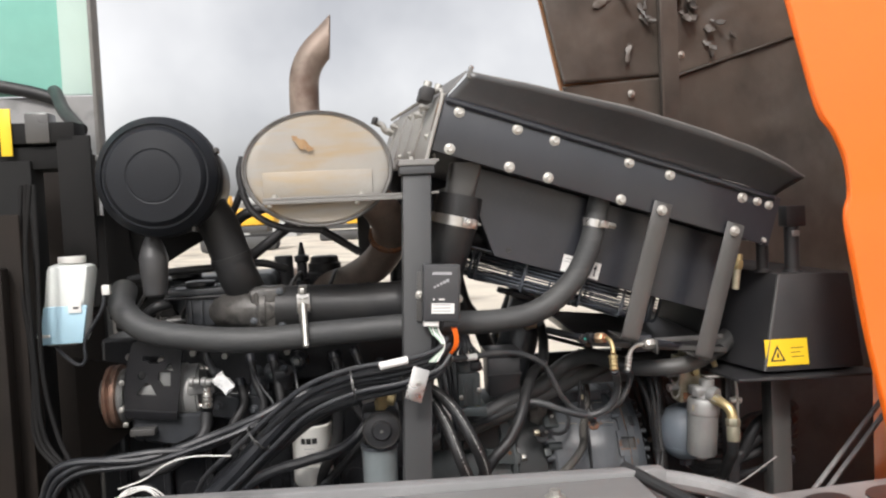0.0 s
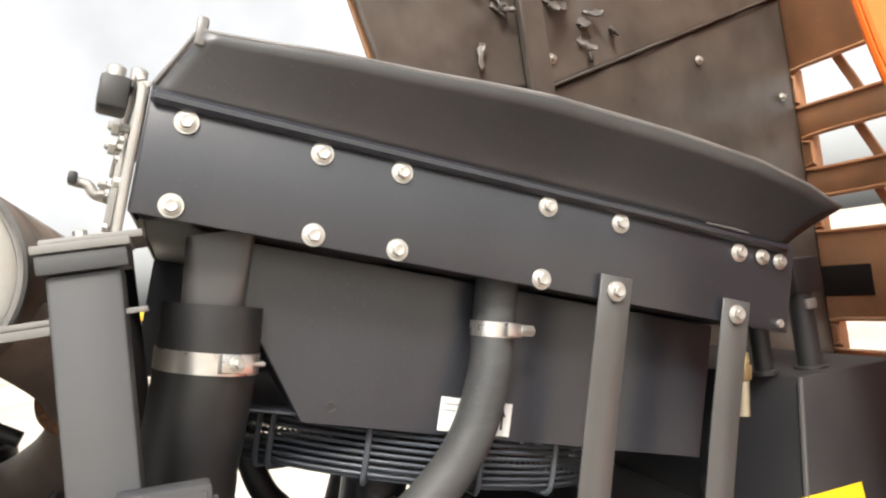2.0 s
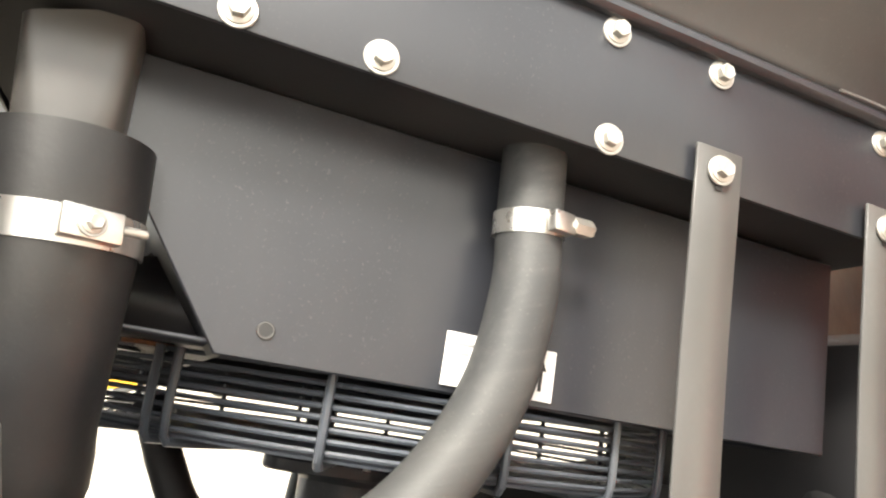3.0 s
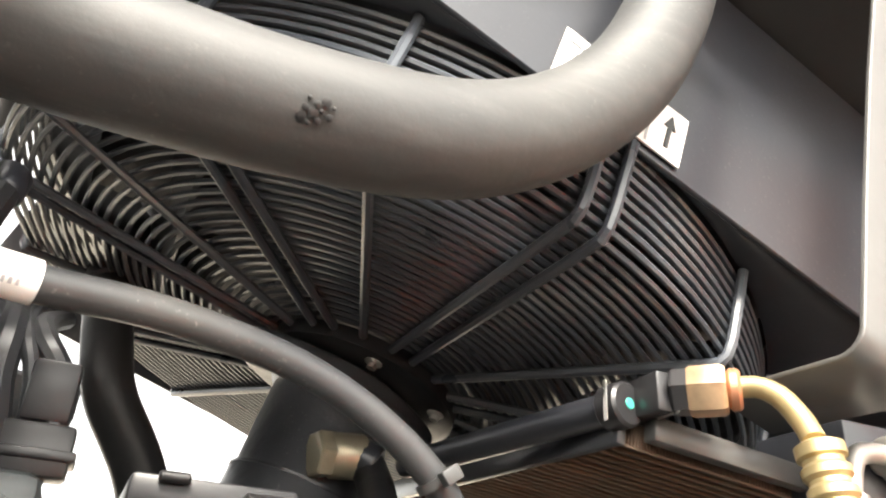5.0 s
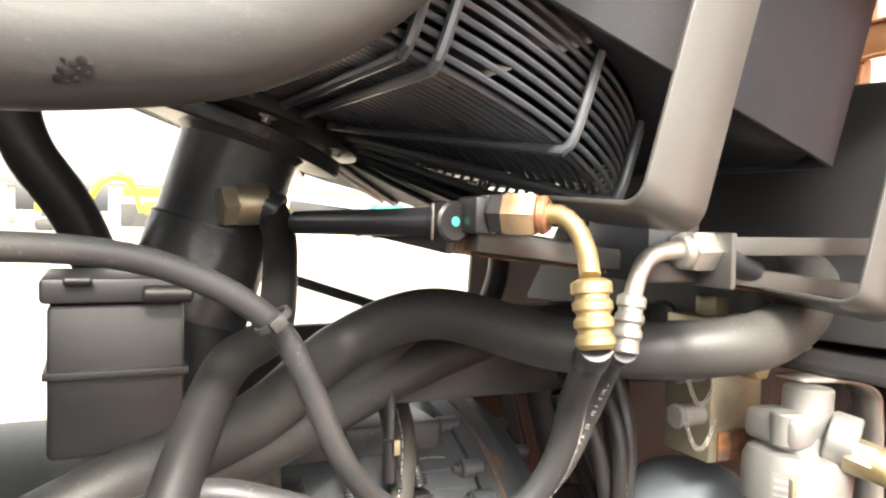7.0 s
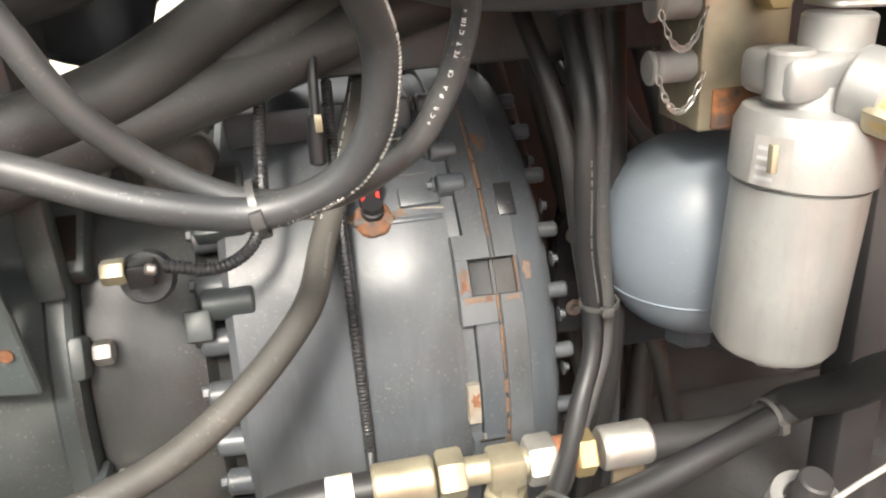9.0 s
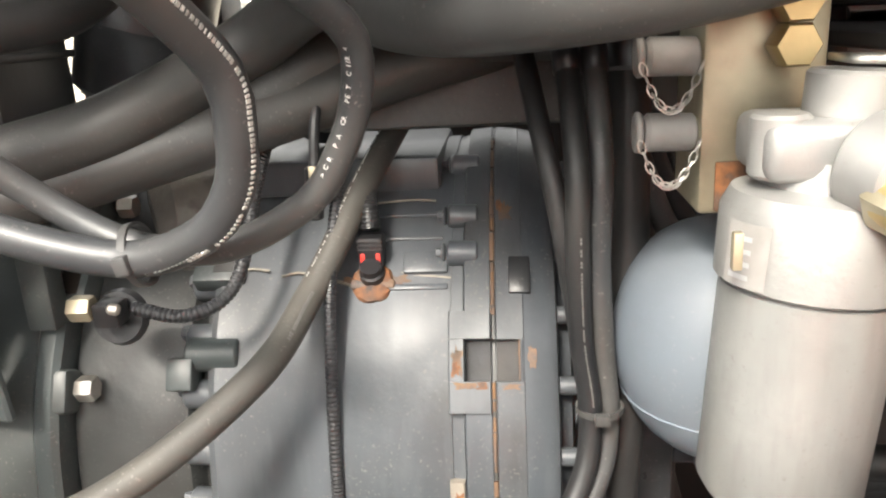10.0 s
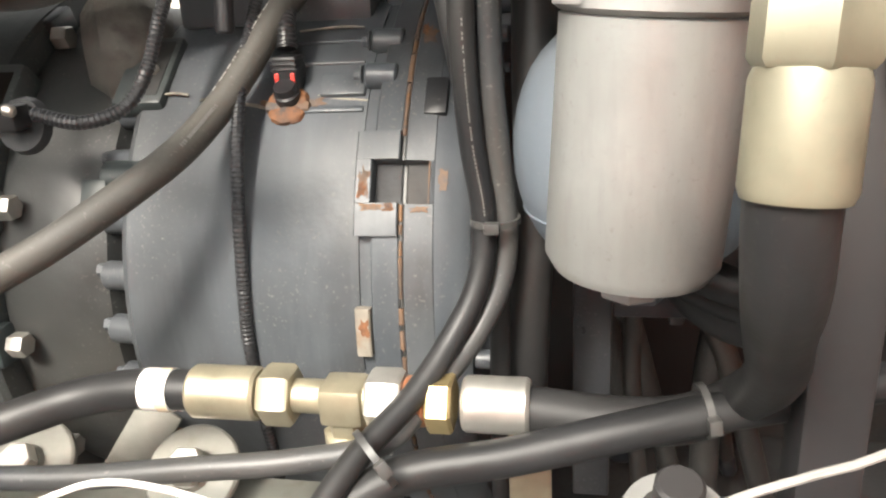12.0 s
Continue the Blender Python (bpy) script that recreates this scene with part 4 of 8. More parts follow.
def coolant_hose():
    t = thing("coolant_hose", "thick grey rubber coolant hose with steel clamp", "hose", m=Matrix.Translation((0.2, 1.94, 2.0)))
    pts = [(-0.30, 2.06, 2.125), (-0.285, 1.99, 2.09), (-0.235, 1.964, 2.048), (-0.14, 1.952, 2.024), (0.003, 1.937, 2.012), (0.172, 1.922, 2.020), (0.379, 1.898, 2.029), (0.480, 1.897, 2.026),
           (0.548, 1.899, 2.028), (0.614, 1.903, 2.041), (0.669, 1.909, 2.074), (0.712, 1.909, 2.121), (0.743, 1.910, 2.184), (0.756, 1.914, 2.230), (0.770, 1.913, 2.285)]
    part("hose", tube(pts, (0.0285, 0.0242), 32, 0.008), RUBBER_GREY, t)
    d = Vector((0.22, -0.02, 0.95)).normalized()
    c = Vector((0.7555, 1.9142, 2.228))
    cl = band(c, d, 0.0252, 0.017, t, "clamp_band")
    part("clamp_housing", box(-0.011, 0.011, -0.004, 0.004, -0.0075, 0.0075, 0.001, Matrix.Translation(c + Vector((0.012, -0.0275, -0.003))) @ pose(0, 0, 0, 0, 13, 24)), STAINLESS, cl)
    part("clamp_screw", hexagon(c + Vector((0.022, -0.023, -0.005)), c + Vector((0.040, -0.017, -0.009)), 0.007), ZINC, cl)
    for k in range(11):
        x, w = 0.546 + 0.0030 * (k % 4) - 0.0008 * (k // 4), 0.0009 + 0.0005 * ((k * 7) % 3)
        a = radians(204 + 8 * (k // 4) + 3 * (k % 2))
        p = Vector((x, 1.899 + 0.0262 * math.cos(a), 2.028 + 0.0262 * math.sin(a)))
        part("scuff", lathe([(-0.001, w * 0.7), (0.0001, w), (0.0003, w * 0.6)], p, p - Vector((x, 1.899, 2.028)), 7), RUBBER, t, "dark scuff in the rubber")
    return t


coolant_hose()


def intercooler_hose():
    """The charge-air duct: flared spigot, clamp and black hose down behind the post."""
    t = thing("charge_air_hose", "wide black rubber charge-air hose with band clamp", "hose", m=Matrix.Translation((0.43, 1.93, 2.2)))
    a, b = Vector((0.474, 1.915, 2.372)), Vector((0.452, 1.912, 2.282))
    bm = bmesh.new()
    rows = []
    for k in range(7):
        f = k / 6
        c = a.lerp(b, f)
        row = []
        for i in range(28):
            an = 2 * math.pi * i / 28
            ca, sa = math.cos(an), math.sin(an)
            sq = (abs(ca) ** (2 / (2 + 6 * (1 - f))) * math.copysign(1, ca), abs(sa) ** (2 / (2 + 6 * (1 - f))) * math.copysign(1, sa))
            row.append(bm.verts.new(c + Vector((sq[0] * (0.034 - 0.003 * f), sq[1] * (0.036 - 0.004 * f), 0))))
        rows.append(row)
    for x, y in zip(rows, rows[1:]):
        for i in range(28):
            j = (i + 1) % 28
            bm.faces.new((x[i], x[j], y[j], y[i]))
    part("flared_spigot", bm, STEEL_DARK, t)
    pts = [(0.457, 1.912, 2.302), (0.447, 1.912, 2.260), (0.430, 1.917, 2.205), (0.412, 1.927, 2.150), (0.398, 1.945, 2.105), (0.350, 1.985, 2.075), (0.28, 2.0, 2.066), (0.08, 2.0, 2.070), (0.045, 2.0, 2.071)]
    part("hose", tube(pts, 0.0500, 32, 0.012), RUBBER, t)
    c, d = Vector((0.444, 1.9135, 2.249)), Vector((0.23, -0.03, 0.95)).normalized()
    cl = band(c, d, 0.0505, 0.021, t, "clamp_band")
    part("clamp_housing", box(-0.017, 0.017, -0.004, 0.004, -0.009, 0.009, 0.001, Matrix.Translation(c + Vector((0.024, -0.0475, -0.006))) @ pose(0, 0, 0, 0, 13, 27)), STAINLESS, cl)
    bolt(t, c + Vector((0.025, -0.052, -0.006)), (0.45, -0.88, 0), 0.008)
    part("clamp_pin", cyl(c + Vector((0.038, -0.040, -0.009)), c + Vector((0.052, -0.032, -0.012)), 0.003), ZINC, cl)
    return t


intercooler_hose()


def pipe_clamp():
    t = thing("pipe_clamp", "silver spring-loaded pipe clamp on the black duct", "clamp", m=Matrix.Translation((0.10, 1.95, 2.07)))
    band((0.105, 2.0, 2.068), (1, 0, 0), 0.0508, 0.018, t, "clamp_band")
    part("clamp_block", box(0.094, 0.122, 1.938, 1.952, 2.062, 2.105, 0.002), STAINLESS, t)
    for z in (2.068, 2.082, 2.096):
        part("spring_coil", ring((0.108, 1.938, z), (0, 0, 1), 0.0085, 0.002, 20), ZINC, t)
    part("long_screw", cyl((0.109, 1.925, 2.085), (0.114, 1.873, 1.999), 0.0075, 0.0062), ZINC, t)
    part("screw_head", hexagon((0.107, 1.936, 2.105), (0.107, 1.936, 2.118), 0.009), ZINC, t)
    return t


pipe_clamp()


def hose(name_label, pts, r, material=None, group="engine bay hoses", ties=(), seg=14, wave=0.0, category="hose", name="rubber_hose"):
    t = thing(name, name_label, category, group, m=Matrix.Translation(pts[len(pts) // 2]))
    part("hose", tube(pts, r, seg, 0.008, wave=wave), material or HOSE, t)
    if r > 0.0055 and not wave:
        for a, b in ((Vector(pts[0]), Vector(pts[1])), (Vector(pts[-1]), Vector(pts[-2]))):
            d = (b - a).normalized()
            part("end_sleeve", lathe([(0, r * 1.05), (0.002, r * 1.16), (0.018, r * 1.16), (0.020, r * 1.03)], a, d, 16), BLACK, t)
    for c, d, R in ties:
        tie(c, d, R, t)
    return t


A_HOSE = hose("dark grey air-conditioner hose looping from the gold fitting",
              [(0.778, 1.883, 1.905), (0.791, 1.910, 1.886), (0.801, 1.936, 1.861), (0.801, 1.943, 1.840), (0.795, 1.950, 1.817), (0.778, 1.956, 1.797), (0.742, 1.963, 1.785), (0.695, 1.961, 1.796), (0.645, 1.967, 1.815), (0.607, 1.978, 1.822), (0.570, 2.000, 1.806), (0.50, 2.03, 1.77), (0.42, 2.06, 1.75)],
              0.0081, ties=(((0.742, 1.970, 1.785), (1, 0.0, 0.2), 0.0128),))
B_HOSE = hose("dark grey air-conditioner hose looping from the silver fitting",
     [(0.818, 1.912, 1.896), (0.832, 1.940, 1.886), (0.843, 1.963, 1.869), (0.840, 1.974, 1.845), (0.830, 1.977, 1.822), (0.815, 1.978, 1.803), (0.778, 1.978, 1.785), (0.738, 1.979, 1.786), (0.702, 1.978, 1.806), (0.675, 1.962, 1.839), (0.657, 1.957, 1.877), (0.640, 1.955, 1.908), (0.610, 1.950, 1.930), (0.570, 1.942, 1.945), (0.520, 1.930, 1.950), (0.468, 1.915, 1.947), (0.42, 1.895, 1.950), (0.37, 1.88, 1.955), (0.32, 1.91, 1.95)],
     0.0066, ties=(((0.637, 1.954, 1.913), (0.6, 0, -0.8), 0.0085),))
C_HOSE = hose("dark grey printed rubber hose slung across the pump",
     [(0.835, 2.29, 1.83), (0.817, 2.248, 1.801), (0.800, 2.181, 1.768), (0.770, 2.122, 1.709), (0.747, 2.057, 1.679), (0.674, 1.997, 1.639), (0.575, 1.955, 1.627), (0.48, 1.915, 1.619), (0.40, 1.93, 1.63)], 0.0095, HOSE_DUSTY)
hose("grey hydraulic pipe hanging from the fan motor",
     [(0.676, 2.200, 1.974), (0.684, 2.196, 1.970), (0.690, 2.186, 1.953), (0.684, 2.150, 1.925), (0.664, 2.085, 1.888), (0.628, 2.035, 1.876), (0.602, 1.990, 1.842), (0.579, 1.955, 1.797), (0.55, 1.94, 1.75), (0.50, 1.93, 1.70), (0.45, 1.95, 1.60)], 0.0130, RUBBER)
hose("black return hose sagging under the condenser",
     [(1.165, 2.115, 1.936), (1.14, 2.085, 1.930), (1.10, 2.03, 1.915), (1.00, 1.968, 1.893), (0.93, 1.968, 1.882), (0.86, 2.03, 1.878), (0.795, 2.12, 1.891), (0.735, 2.160, 1.862), (0.66, 2.115, 1.822), (0.565, 2.077, 1.797), (0.45, 2.06, 1.75), (0.33, 2.06, 1.70)], 0.0200, HOSE_DARK)
hose("thick black hydraulic hose over the pump", [(0.86, 2.26, 1.84), (0.80, 2.20, 1.858), (0.735, 2.165, 1.826), (0.672, 2.135, 1.800), (0.61, 2.10, 1.790), (0.555, 2.075, 1.772), (0.45, 2.07, 1.735), (0.33, 2.09, 1.69)], 0.019, HOSE_DARK)
hose("thick black hydraulic hose beside the bell housing", [(1.0, 2.24, 1.86), (0.92, 2.215, 1.86), (0.85, 2.195, 1.848), (0.762, 2.172, 1.823), (0.702, 2.142, 1.808), (0.639, 2.112, 1.793), (0.56, 2.083, 1.775), (0.42, 2.07, 1.74)], 0.020, HOSE_DARK)
hose("thick dark pipe crossing above the pump", [(0.74, 2.30, 1.80), (0.80, 2.24, 1.855), (0.86, 2.20, 1.865), (0.95, 2.18, 1.865), (1.02, 2.18, 1.865), (1.10, 2.2, 1.86)], 0.022, HOSE_DARK)

V1 = [(0.930, 2.10, 1.86), (0.934, 2.068, 1.80), (0.934, 2.062, 1.752), (0.936, 2.066, 1.701), (0.941, 2.066, 1.660), (0.938, 2.058, 1.626), (0.924, 2.043, 1.598), (0.907, 2.018, 1.577), (0.886, 1.988, 1.562), (0.870, 1.955, 1.545), (0.855, 1.92, 1.52)]
V_HOSE = hose("black printed hose tied beside the pump", V1, 0.0068, RUBBER, ties=(((0.9465, 2.069, 1.657), (0, 0, 1), 0.0122),))
hose("black hose running down beside the pump", [(0.945, 2.10, 1.86), (0.947, 2.072, 1.80), (0.946, 2.070, 1.74), (0.949, 2.072, 1.69), (0.952, 2.072, 1.65), (0.948, 2.066, 1.62), (0.933, 2.052, 1.592), (0.914, 2.03, 1.574), (0.893, 2.005, 1.557), (0.848, 1.992, 1.552), (0.798, 1.985, 1.549), (0.72, 1.98, 1.541), (0.62, 1.975, 1.538), (0.50, 1.97, 1.53), (0.38, 1.98, 1.52)], 0.0066, ties=(((0.895, 1.984, 1.563), (0.70, 0.52, 0.42), 0.0150),))
hose("black rubber hose behind the pump's end", [(0.968, 2.12, 1.86), (0.966, 2.105, 1.74), (0.966, 2.100, 1.66), (0.962, 2.095, 1.60), (0.957, 2.11, 1.50), (0.95, 2.13, 1.38)], 0.0125, RUBBER)
hose("black hose slung beside the pump's rim", [(0.905, 2.14, 1.87), (0.917, 2.088, 1.81), (0.926, 2.074, 1.765), (0.936, 2.078, 1.70), (0.944, 2.082, 1.65), (0.946, 2.08, 1.60), (0.944, 2.085, 1.52), (0.94, 2.10, 1.40)], 0.0062, RUBBER)
hose("black hose along the bay floor", [(0.74, 1.90, 1.49), (0.82, 1.94, 1.517), (0.88, 1.975, 1.541), (0.909, 1.99, 1.551), (0.958, 2.0, 1.557), (1.012, 2.01, 1.568), (1.052, 2.02, 1.574), (1.093, 2.03, 1.578), (1.15, 2.045, 1.585), (1.3, 2.08, 1.60)], 0.0098, RUBBER, ties=(((1.052, 2.024, 1.574), (1, 0.2, 0.15), 0.0125),))
hose("thin black corrugated loom over the pump casing", [(0.785, 2.20, 1.80), (0.783, 2.158, 1.755), (0.782, 2.128, 1.71), (0.782, 2.110, 1.66), (0.782, 2.098, 1.60), (0.782, 2.095, 1.55), (0.782, 2.11, 1.45)], 0.0040, LOOM, seg=10, wave=0.0003)
hose("small corrugated sensor loom on the bell housing", [(0.670, 2.088, 1.716), (0.70, 2.088, 1.710), (0.722, 2.10, 1.716), (0.732, 2.115, 1.735), (0.735, 2.14, 1.77), (0.738, 2.17, 1.80)], 0.0042, LOOM, seg=10, wave=0.0003)


# ---- pump and bell housing on the engine's end ----
PY, PZ = 2.31, 1.56


def around(x, r, deg):
    """A place on the pump: along x, at radius r, deg up from the side that faces out."""
    a = radians(deg)
    return Vector((x, PY - r * math.cos(a), PZ + r * math.sin(a)))


def hydraulic_pump():
    t = thing("hydraulic_pump", "blue-grey painted cast pump housing with rusty seam", "pump", m=Matrix.Translation((0.8, PY, PZ)))
    ax, o = (1, 0, 0), (0, PY, PZ)
    part("drum", lathe([(0.690, 0.17), (0.694, 0.208), (0.700, 0.2125), (0.788, 0.2135), (0.792, 0.216), (0.850, 0.2165), (0.858, 0.2165)], o, ax, 96), CAST_DARK, t)
    part("flange", lathe([(0.8575, 0.2150), (0.8660, 0.2165), (0.8668, 0.2130), (0.8835, 0.2130), (0.8848, 0.2125)], o, ax, 96), CAST_DARK, t)
    part("rusty_seam", lathe([(0.8846, 0.2125), (0.8848, 0.2138), (0.8865, 0.2138), (0.8868, 0.2125)], o, ax, 96), CAST_NECK, t, "dark seam line")
    part("end_section", lathe([(0.8868, 0.2130), (0.905, 0.2130), (0.9052, 0.2203), (0.921, 0.2165), (0.926, 0.212), (0.928, 0.19), (0.936, 0.185), (0.94, 0.15)], o, ax, 96), CAST_DARK, t)
    def arc(x0, x1, d0, d1, r0, r1, n=10):
        """A block bent round the pump: along x, over an angle, between two radii (r1 may differ from end to end)."""
        bm = bmesh.new()
        rows = []
        ra, rb = r1 if isinstance(r1, tuple) else (r1, r1)
        for k in range(n + 1):
            dg = d0 + (d1 - d0) * k / n
            rows.append([bm.verts.new(around(x, r, dg)) for x, r in ((x0, r0), (x0, ra - 0.0008), (x0 + 0.0008, ra), (x1 - 0.0008, rb), (x1, rb - 0.0008), (x1, r0))])
        for p, q in zip(rows, rows[1:]):
            for i in range(6):
                bm.faces.new((p[i], p[(i + 1) % 6], q[(i + 1) % 6], q[i]))
        bm.faces.new(rows[0])
        bm.faces.new(rows[-1][::-1])
        bmesh.ops.recalc_face_normals(bm, faces=bm.faces[:])
        return bm
    # stepped pad astride the seam, with a square pocket
    for d0, d1 in ((20.0, 25.0), (31.9, 36.5)):
        part("pad", arc(0.857, 0.8840, d0, d1, 0.205, 0.2252), CAST_DARK, t)
    part("pad", arc(0.857, 0.8672, 25.05, 31.85, 0.205, 0.2252), CAST_DARK, t)
    # Rough matt plates, slightly darker than the casting around, line the pocket.
    part("pocket_floor", arc(0.8671, 0.8841, 25.08, 31.82, 0.205, 0.2150), POCKET, t, "dark matt pocket floor")
    part("pocket_floor", arc(0.8871, 0.9018, 25.0, 31.8, 0.205, 0.2150), POCKET, t, "dark matt pocket floor")
    part("flange_band", arc(0.8668, 0.8843, 31.87, 385.03, 0.205, (0.2215, 0.2225), 140), CAST_DARK, t)
    part("seam_groove", arc(0.8842, 0.8871, 31.87, 385.03, 0.205, 0.2214, 140), CAST_NECK, t, "dark seam line")
    part("end_band", arc(0.8870, 0.9053, 31.85, 384.9, 0.205, (0.2226, 0.2207), 140), CAST_DARK, t)
    part("end_band", arc(0.9020, 0.9053, 24.92, 31.83, 0.205, (0.2212, 0.2207)), CAST_DARK, t)
    part("rust_line", arc(0.9014, 0.9021, 25.0, 31.8, 0.2150, 0.2213), RUST_PAINT, t)
    def blotch(x, deg, w, h, r, material, seed):
        """An uneven stain lying on the casting: along x by w, over h degrees."""
        rnd = random.Random(seed)
        bm = bmesh.new()
        mid = bm.verts.new(around(x, r + 0.0002, deg))
        rim = []
        for k in range(26):
            a = 2 * math.pi * k / 26
            q = 0.72 + 0.28 * math.sin(3 * a + seed) * math.sin(2 * a) + rnd.uniform(-0.22, 0.22)
            sq = 1 / max(abs(math.cos(a)), abs(math.sin(a))) ** 0.7
            rim.append(bm.verts.new(around(x + w / 2 * q * sq * math.cos(a), r + 0.0001, deg + h / 2 * q * sq * math.sin(a))))
        for v, u in zip(rim, rim[1:] + rim[:1]):
            bm.faces.new((mid, v, u))
        bmesh.ops.recalc_face_normals(bm, faces=bm.faces[:])
        part("rust_stain", bm, material, t)
    blotch(0.8622, 28.6, 0.0090, 5.6, 0.2253, RUST_PAINT, 1)
    blotch(0.8618, 27.2, 0.0060, 3.0, 0.2254, RUST, 2)
    blotch(0.8700, 24.4, 0.0200, 1.3, 0.2253, RUST_PAINT, 3)
    blotch(0.8790, 24.3, 0.0090, 1.6, 0.2254, RUST, 4)
    blotch(0.9095, 28.8, 0.0075, 4.5, 0.2197, RUST_PAINT, 6)
    blotch(0.8960, 24.2, 0.0150, 1.2, 0.2222, RUST_PAINT, 7)
    blotch(0.8935, 56.3, 0.0130, 5.6, 0.2222, RUST_PAINT, 8)
    blotch(0.8905, 57.6, 0.0060, 3.5, 0.2224, RUST, 9)
    blotch(0.8230, 43.0, 0.0200, 2.2, 0.2167, RUST_PAINT, 10)
    blotch(0.8320, 44.6, 0.0180, 1.4, 0.2167, CORRODED, 11)
    blotch(0.7900, 43.2, 0.0160, 1.6, 0.2160, RUST_PAINT, 12)
    blotch(0.8610, 5.5, 0.0080, 3.5, 0.2226, RUST, 13)
    part("corroded_lug", arc(0.8560, 0.8655, 0.5, 8.5, 0.205, 0.2225), CORRODED, t, "corroded pale lug")
    part("pad", arc(0.8580, 0.8835, -9.5, -3.0, 0.205, 0.2250), CAST_DARK, t)
    # Thin dark strip laid along the pad's upper edge.
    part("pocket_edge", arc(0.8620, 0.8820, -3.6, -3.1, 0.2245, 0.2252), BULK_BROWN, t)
    rnd, d0 = random.Random(5), -42.0
    while d0 < 80:
        d1 = d0 + rnd.uniform(1.5, 7.0)
        w = rnd.uniform(0.0001, 0.0011)
        if not 24.5 < d0 < 32:
            part("seam_rust", arc(0.8846 - w, 0.8862 + rnd.uniform(0, 0.0008), d0, min(d1, 24.8) if d0 < 24.8 else d1, 0.220, 0.2229, 8), RUST_PAINT, t)
        d0 = d1 + rnd.uniform(0.0, 1.6)
    for deg in (56, 71.3, 47.8):
        part("lug", cyl(around(0.855, 0.2185, deg), around(0.876, 0.2175, deg), 0.0085), CAST_DARK, t)
        bolt(t, around(0.8535, 0.219, deg), (-1, 0, 0), 0.0068, mesh=BOLT_DARK)
    for k in range(9):
        deg = -34 + 13 * k
        bolt(t, around(0.9375, 0.190, deg), (1, 0, 0), 0.0060, mesh=BOLT_DARK)
        part("end_stud", cyl(around(0.926, 0.203, deg + 6), around(0.942, 0.203, deg + 6), 0.006), CAST_DARK, t)
    for deg in (51.5, 57.0):
        part("cast_rib", cyl(around(0.797, 0.2165, deg), around(0.852, 0.2165, deg), 0.0014), CAST_DARK, t)
    part("tan_edge", cyl(around(0.826, 0.2172, 47.6), around(0.855, 0.2172, 47.6), 0.0012), CORRODED, t, "tan worn edge")
    for x0, x1, deg in ((0.708, 0.733, 45.5), (0.742, 0.764, 44.5), (0.815, 0.858, 43.3)):
        part("rust_run", tube([around(x0, 0.2145, deg), around((x0 + x1) / 2, 0.2155, deg + 0.6), around(x1, 0.216, deg)], 0.0010, 6), CORRODED, t, "tan casting line")
    for x0, x1, deg in ((0.712, 0.722, -20), (0.82, 0.826, -24)):
        part("rust_spot", box(-0.004, 0.004, -0.0006, 0.001, -0.005, 0.005, 0.0005, Matrix.Translation(around(x0, 0.2165, deg)) @ Matrix.Rotation(-radians(deg), 4, "X")), RUST_PAINT, t)
    for deg in (41.6,):
        part("cast_rib", box(-0.010, 0.030, -0.0016, 0.004, -0.0020, 0.0020, 0.0008, Matrix.Translation(around(0.826, 0.2165, deg)) @ Matrix.Rotation(-radians(deg), 4, "X")), CAST_DARK, t)
    # Thin dark plate: the recess's shadow is painted, not cut in.
    part("side_slot", box(-0.007, 0.007, -0.0012, 0.010, -0.013, 0.013, 0.001, Matrix.Translation(around(0.903, 0.2215, 43)) @ Matrix.Rotation(-radians(43), 4, "X")), CAST_BROWN, t, "dark slot, shadow in its colour")
    part("raised_tab", box(-0.015, 0.015, -0.0032, 0.010, -0.008, 0.008, 0.0015, Matrix.Translation(around(0.841, 0.2165, 46.2)) @ Matrix.Rotation(-radians(46.2), 4, "X")), CAST_DARK, t)
    part("cast_lug", cyl(around(0.680, 0.2055, 30.5), around(0.716, 0.2065, 30.5), 0.0115), CAST_GREEN, t)
    m = Matrix.Translation(around(0.697, 0.212, 51.5)) @ Matrix.Rotation(-radians(51.5), 4, "X")
    part("sensor_frame", box(-0.018, 0.019, -0.0055, 0.010, -0.031, 0.031, 0.003, m), CAST_GREEN, t)
    # Black sheet on the frame paints the opening's dark inside.
    part("frame_opening", box(-0.003, 0.0145, -0.0061, -0.0050, -0.024, 0.025, 0.0004, m), INK_AND_HOLE, t)
    part("frame_nut", hexagon(m @ Vector((0.006, -0.0055, -0.002)), m @ Vector((0.006, -0.0105, -0.002)), 0.0048), ZINC, t, "bright zinc nut")
    # top cover beyond the ribs
    part("top_cover", box(0.705, 0.848, 2.215, 2.36, 1.752, 1.779, 0.004), CAST_DARK, t)
    part("scratched_rib", tube([around(0.80, 0.218, 60), around(0.83, 0.219, 60.5), around(0.846, 0.219, 60)], 0.0009, 6), CORRODED, t)
    part("drip_scar", tube([around(0.866, 0.2235, -2), around(0.870, 0.2235, -12), around(0.868, 0.2235, -20)], 0.0016, 6), ZINC, t)
    return t


hydraulic_pump()


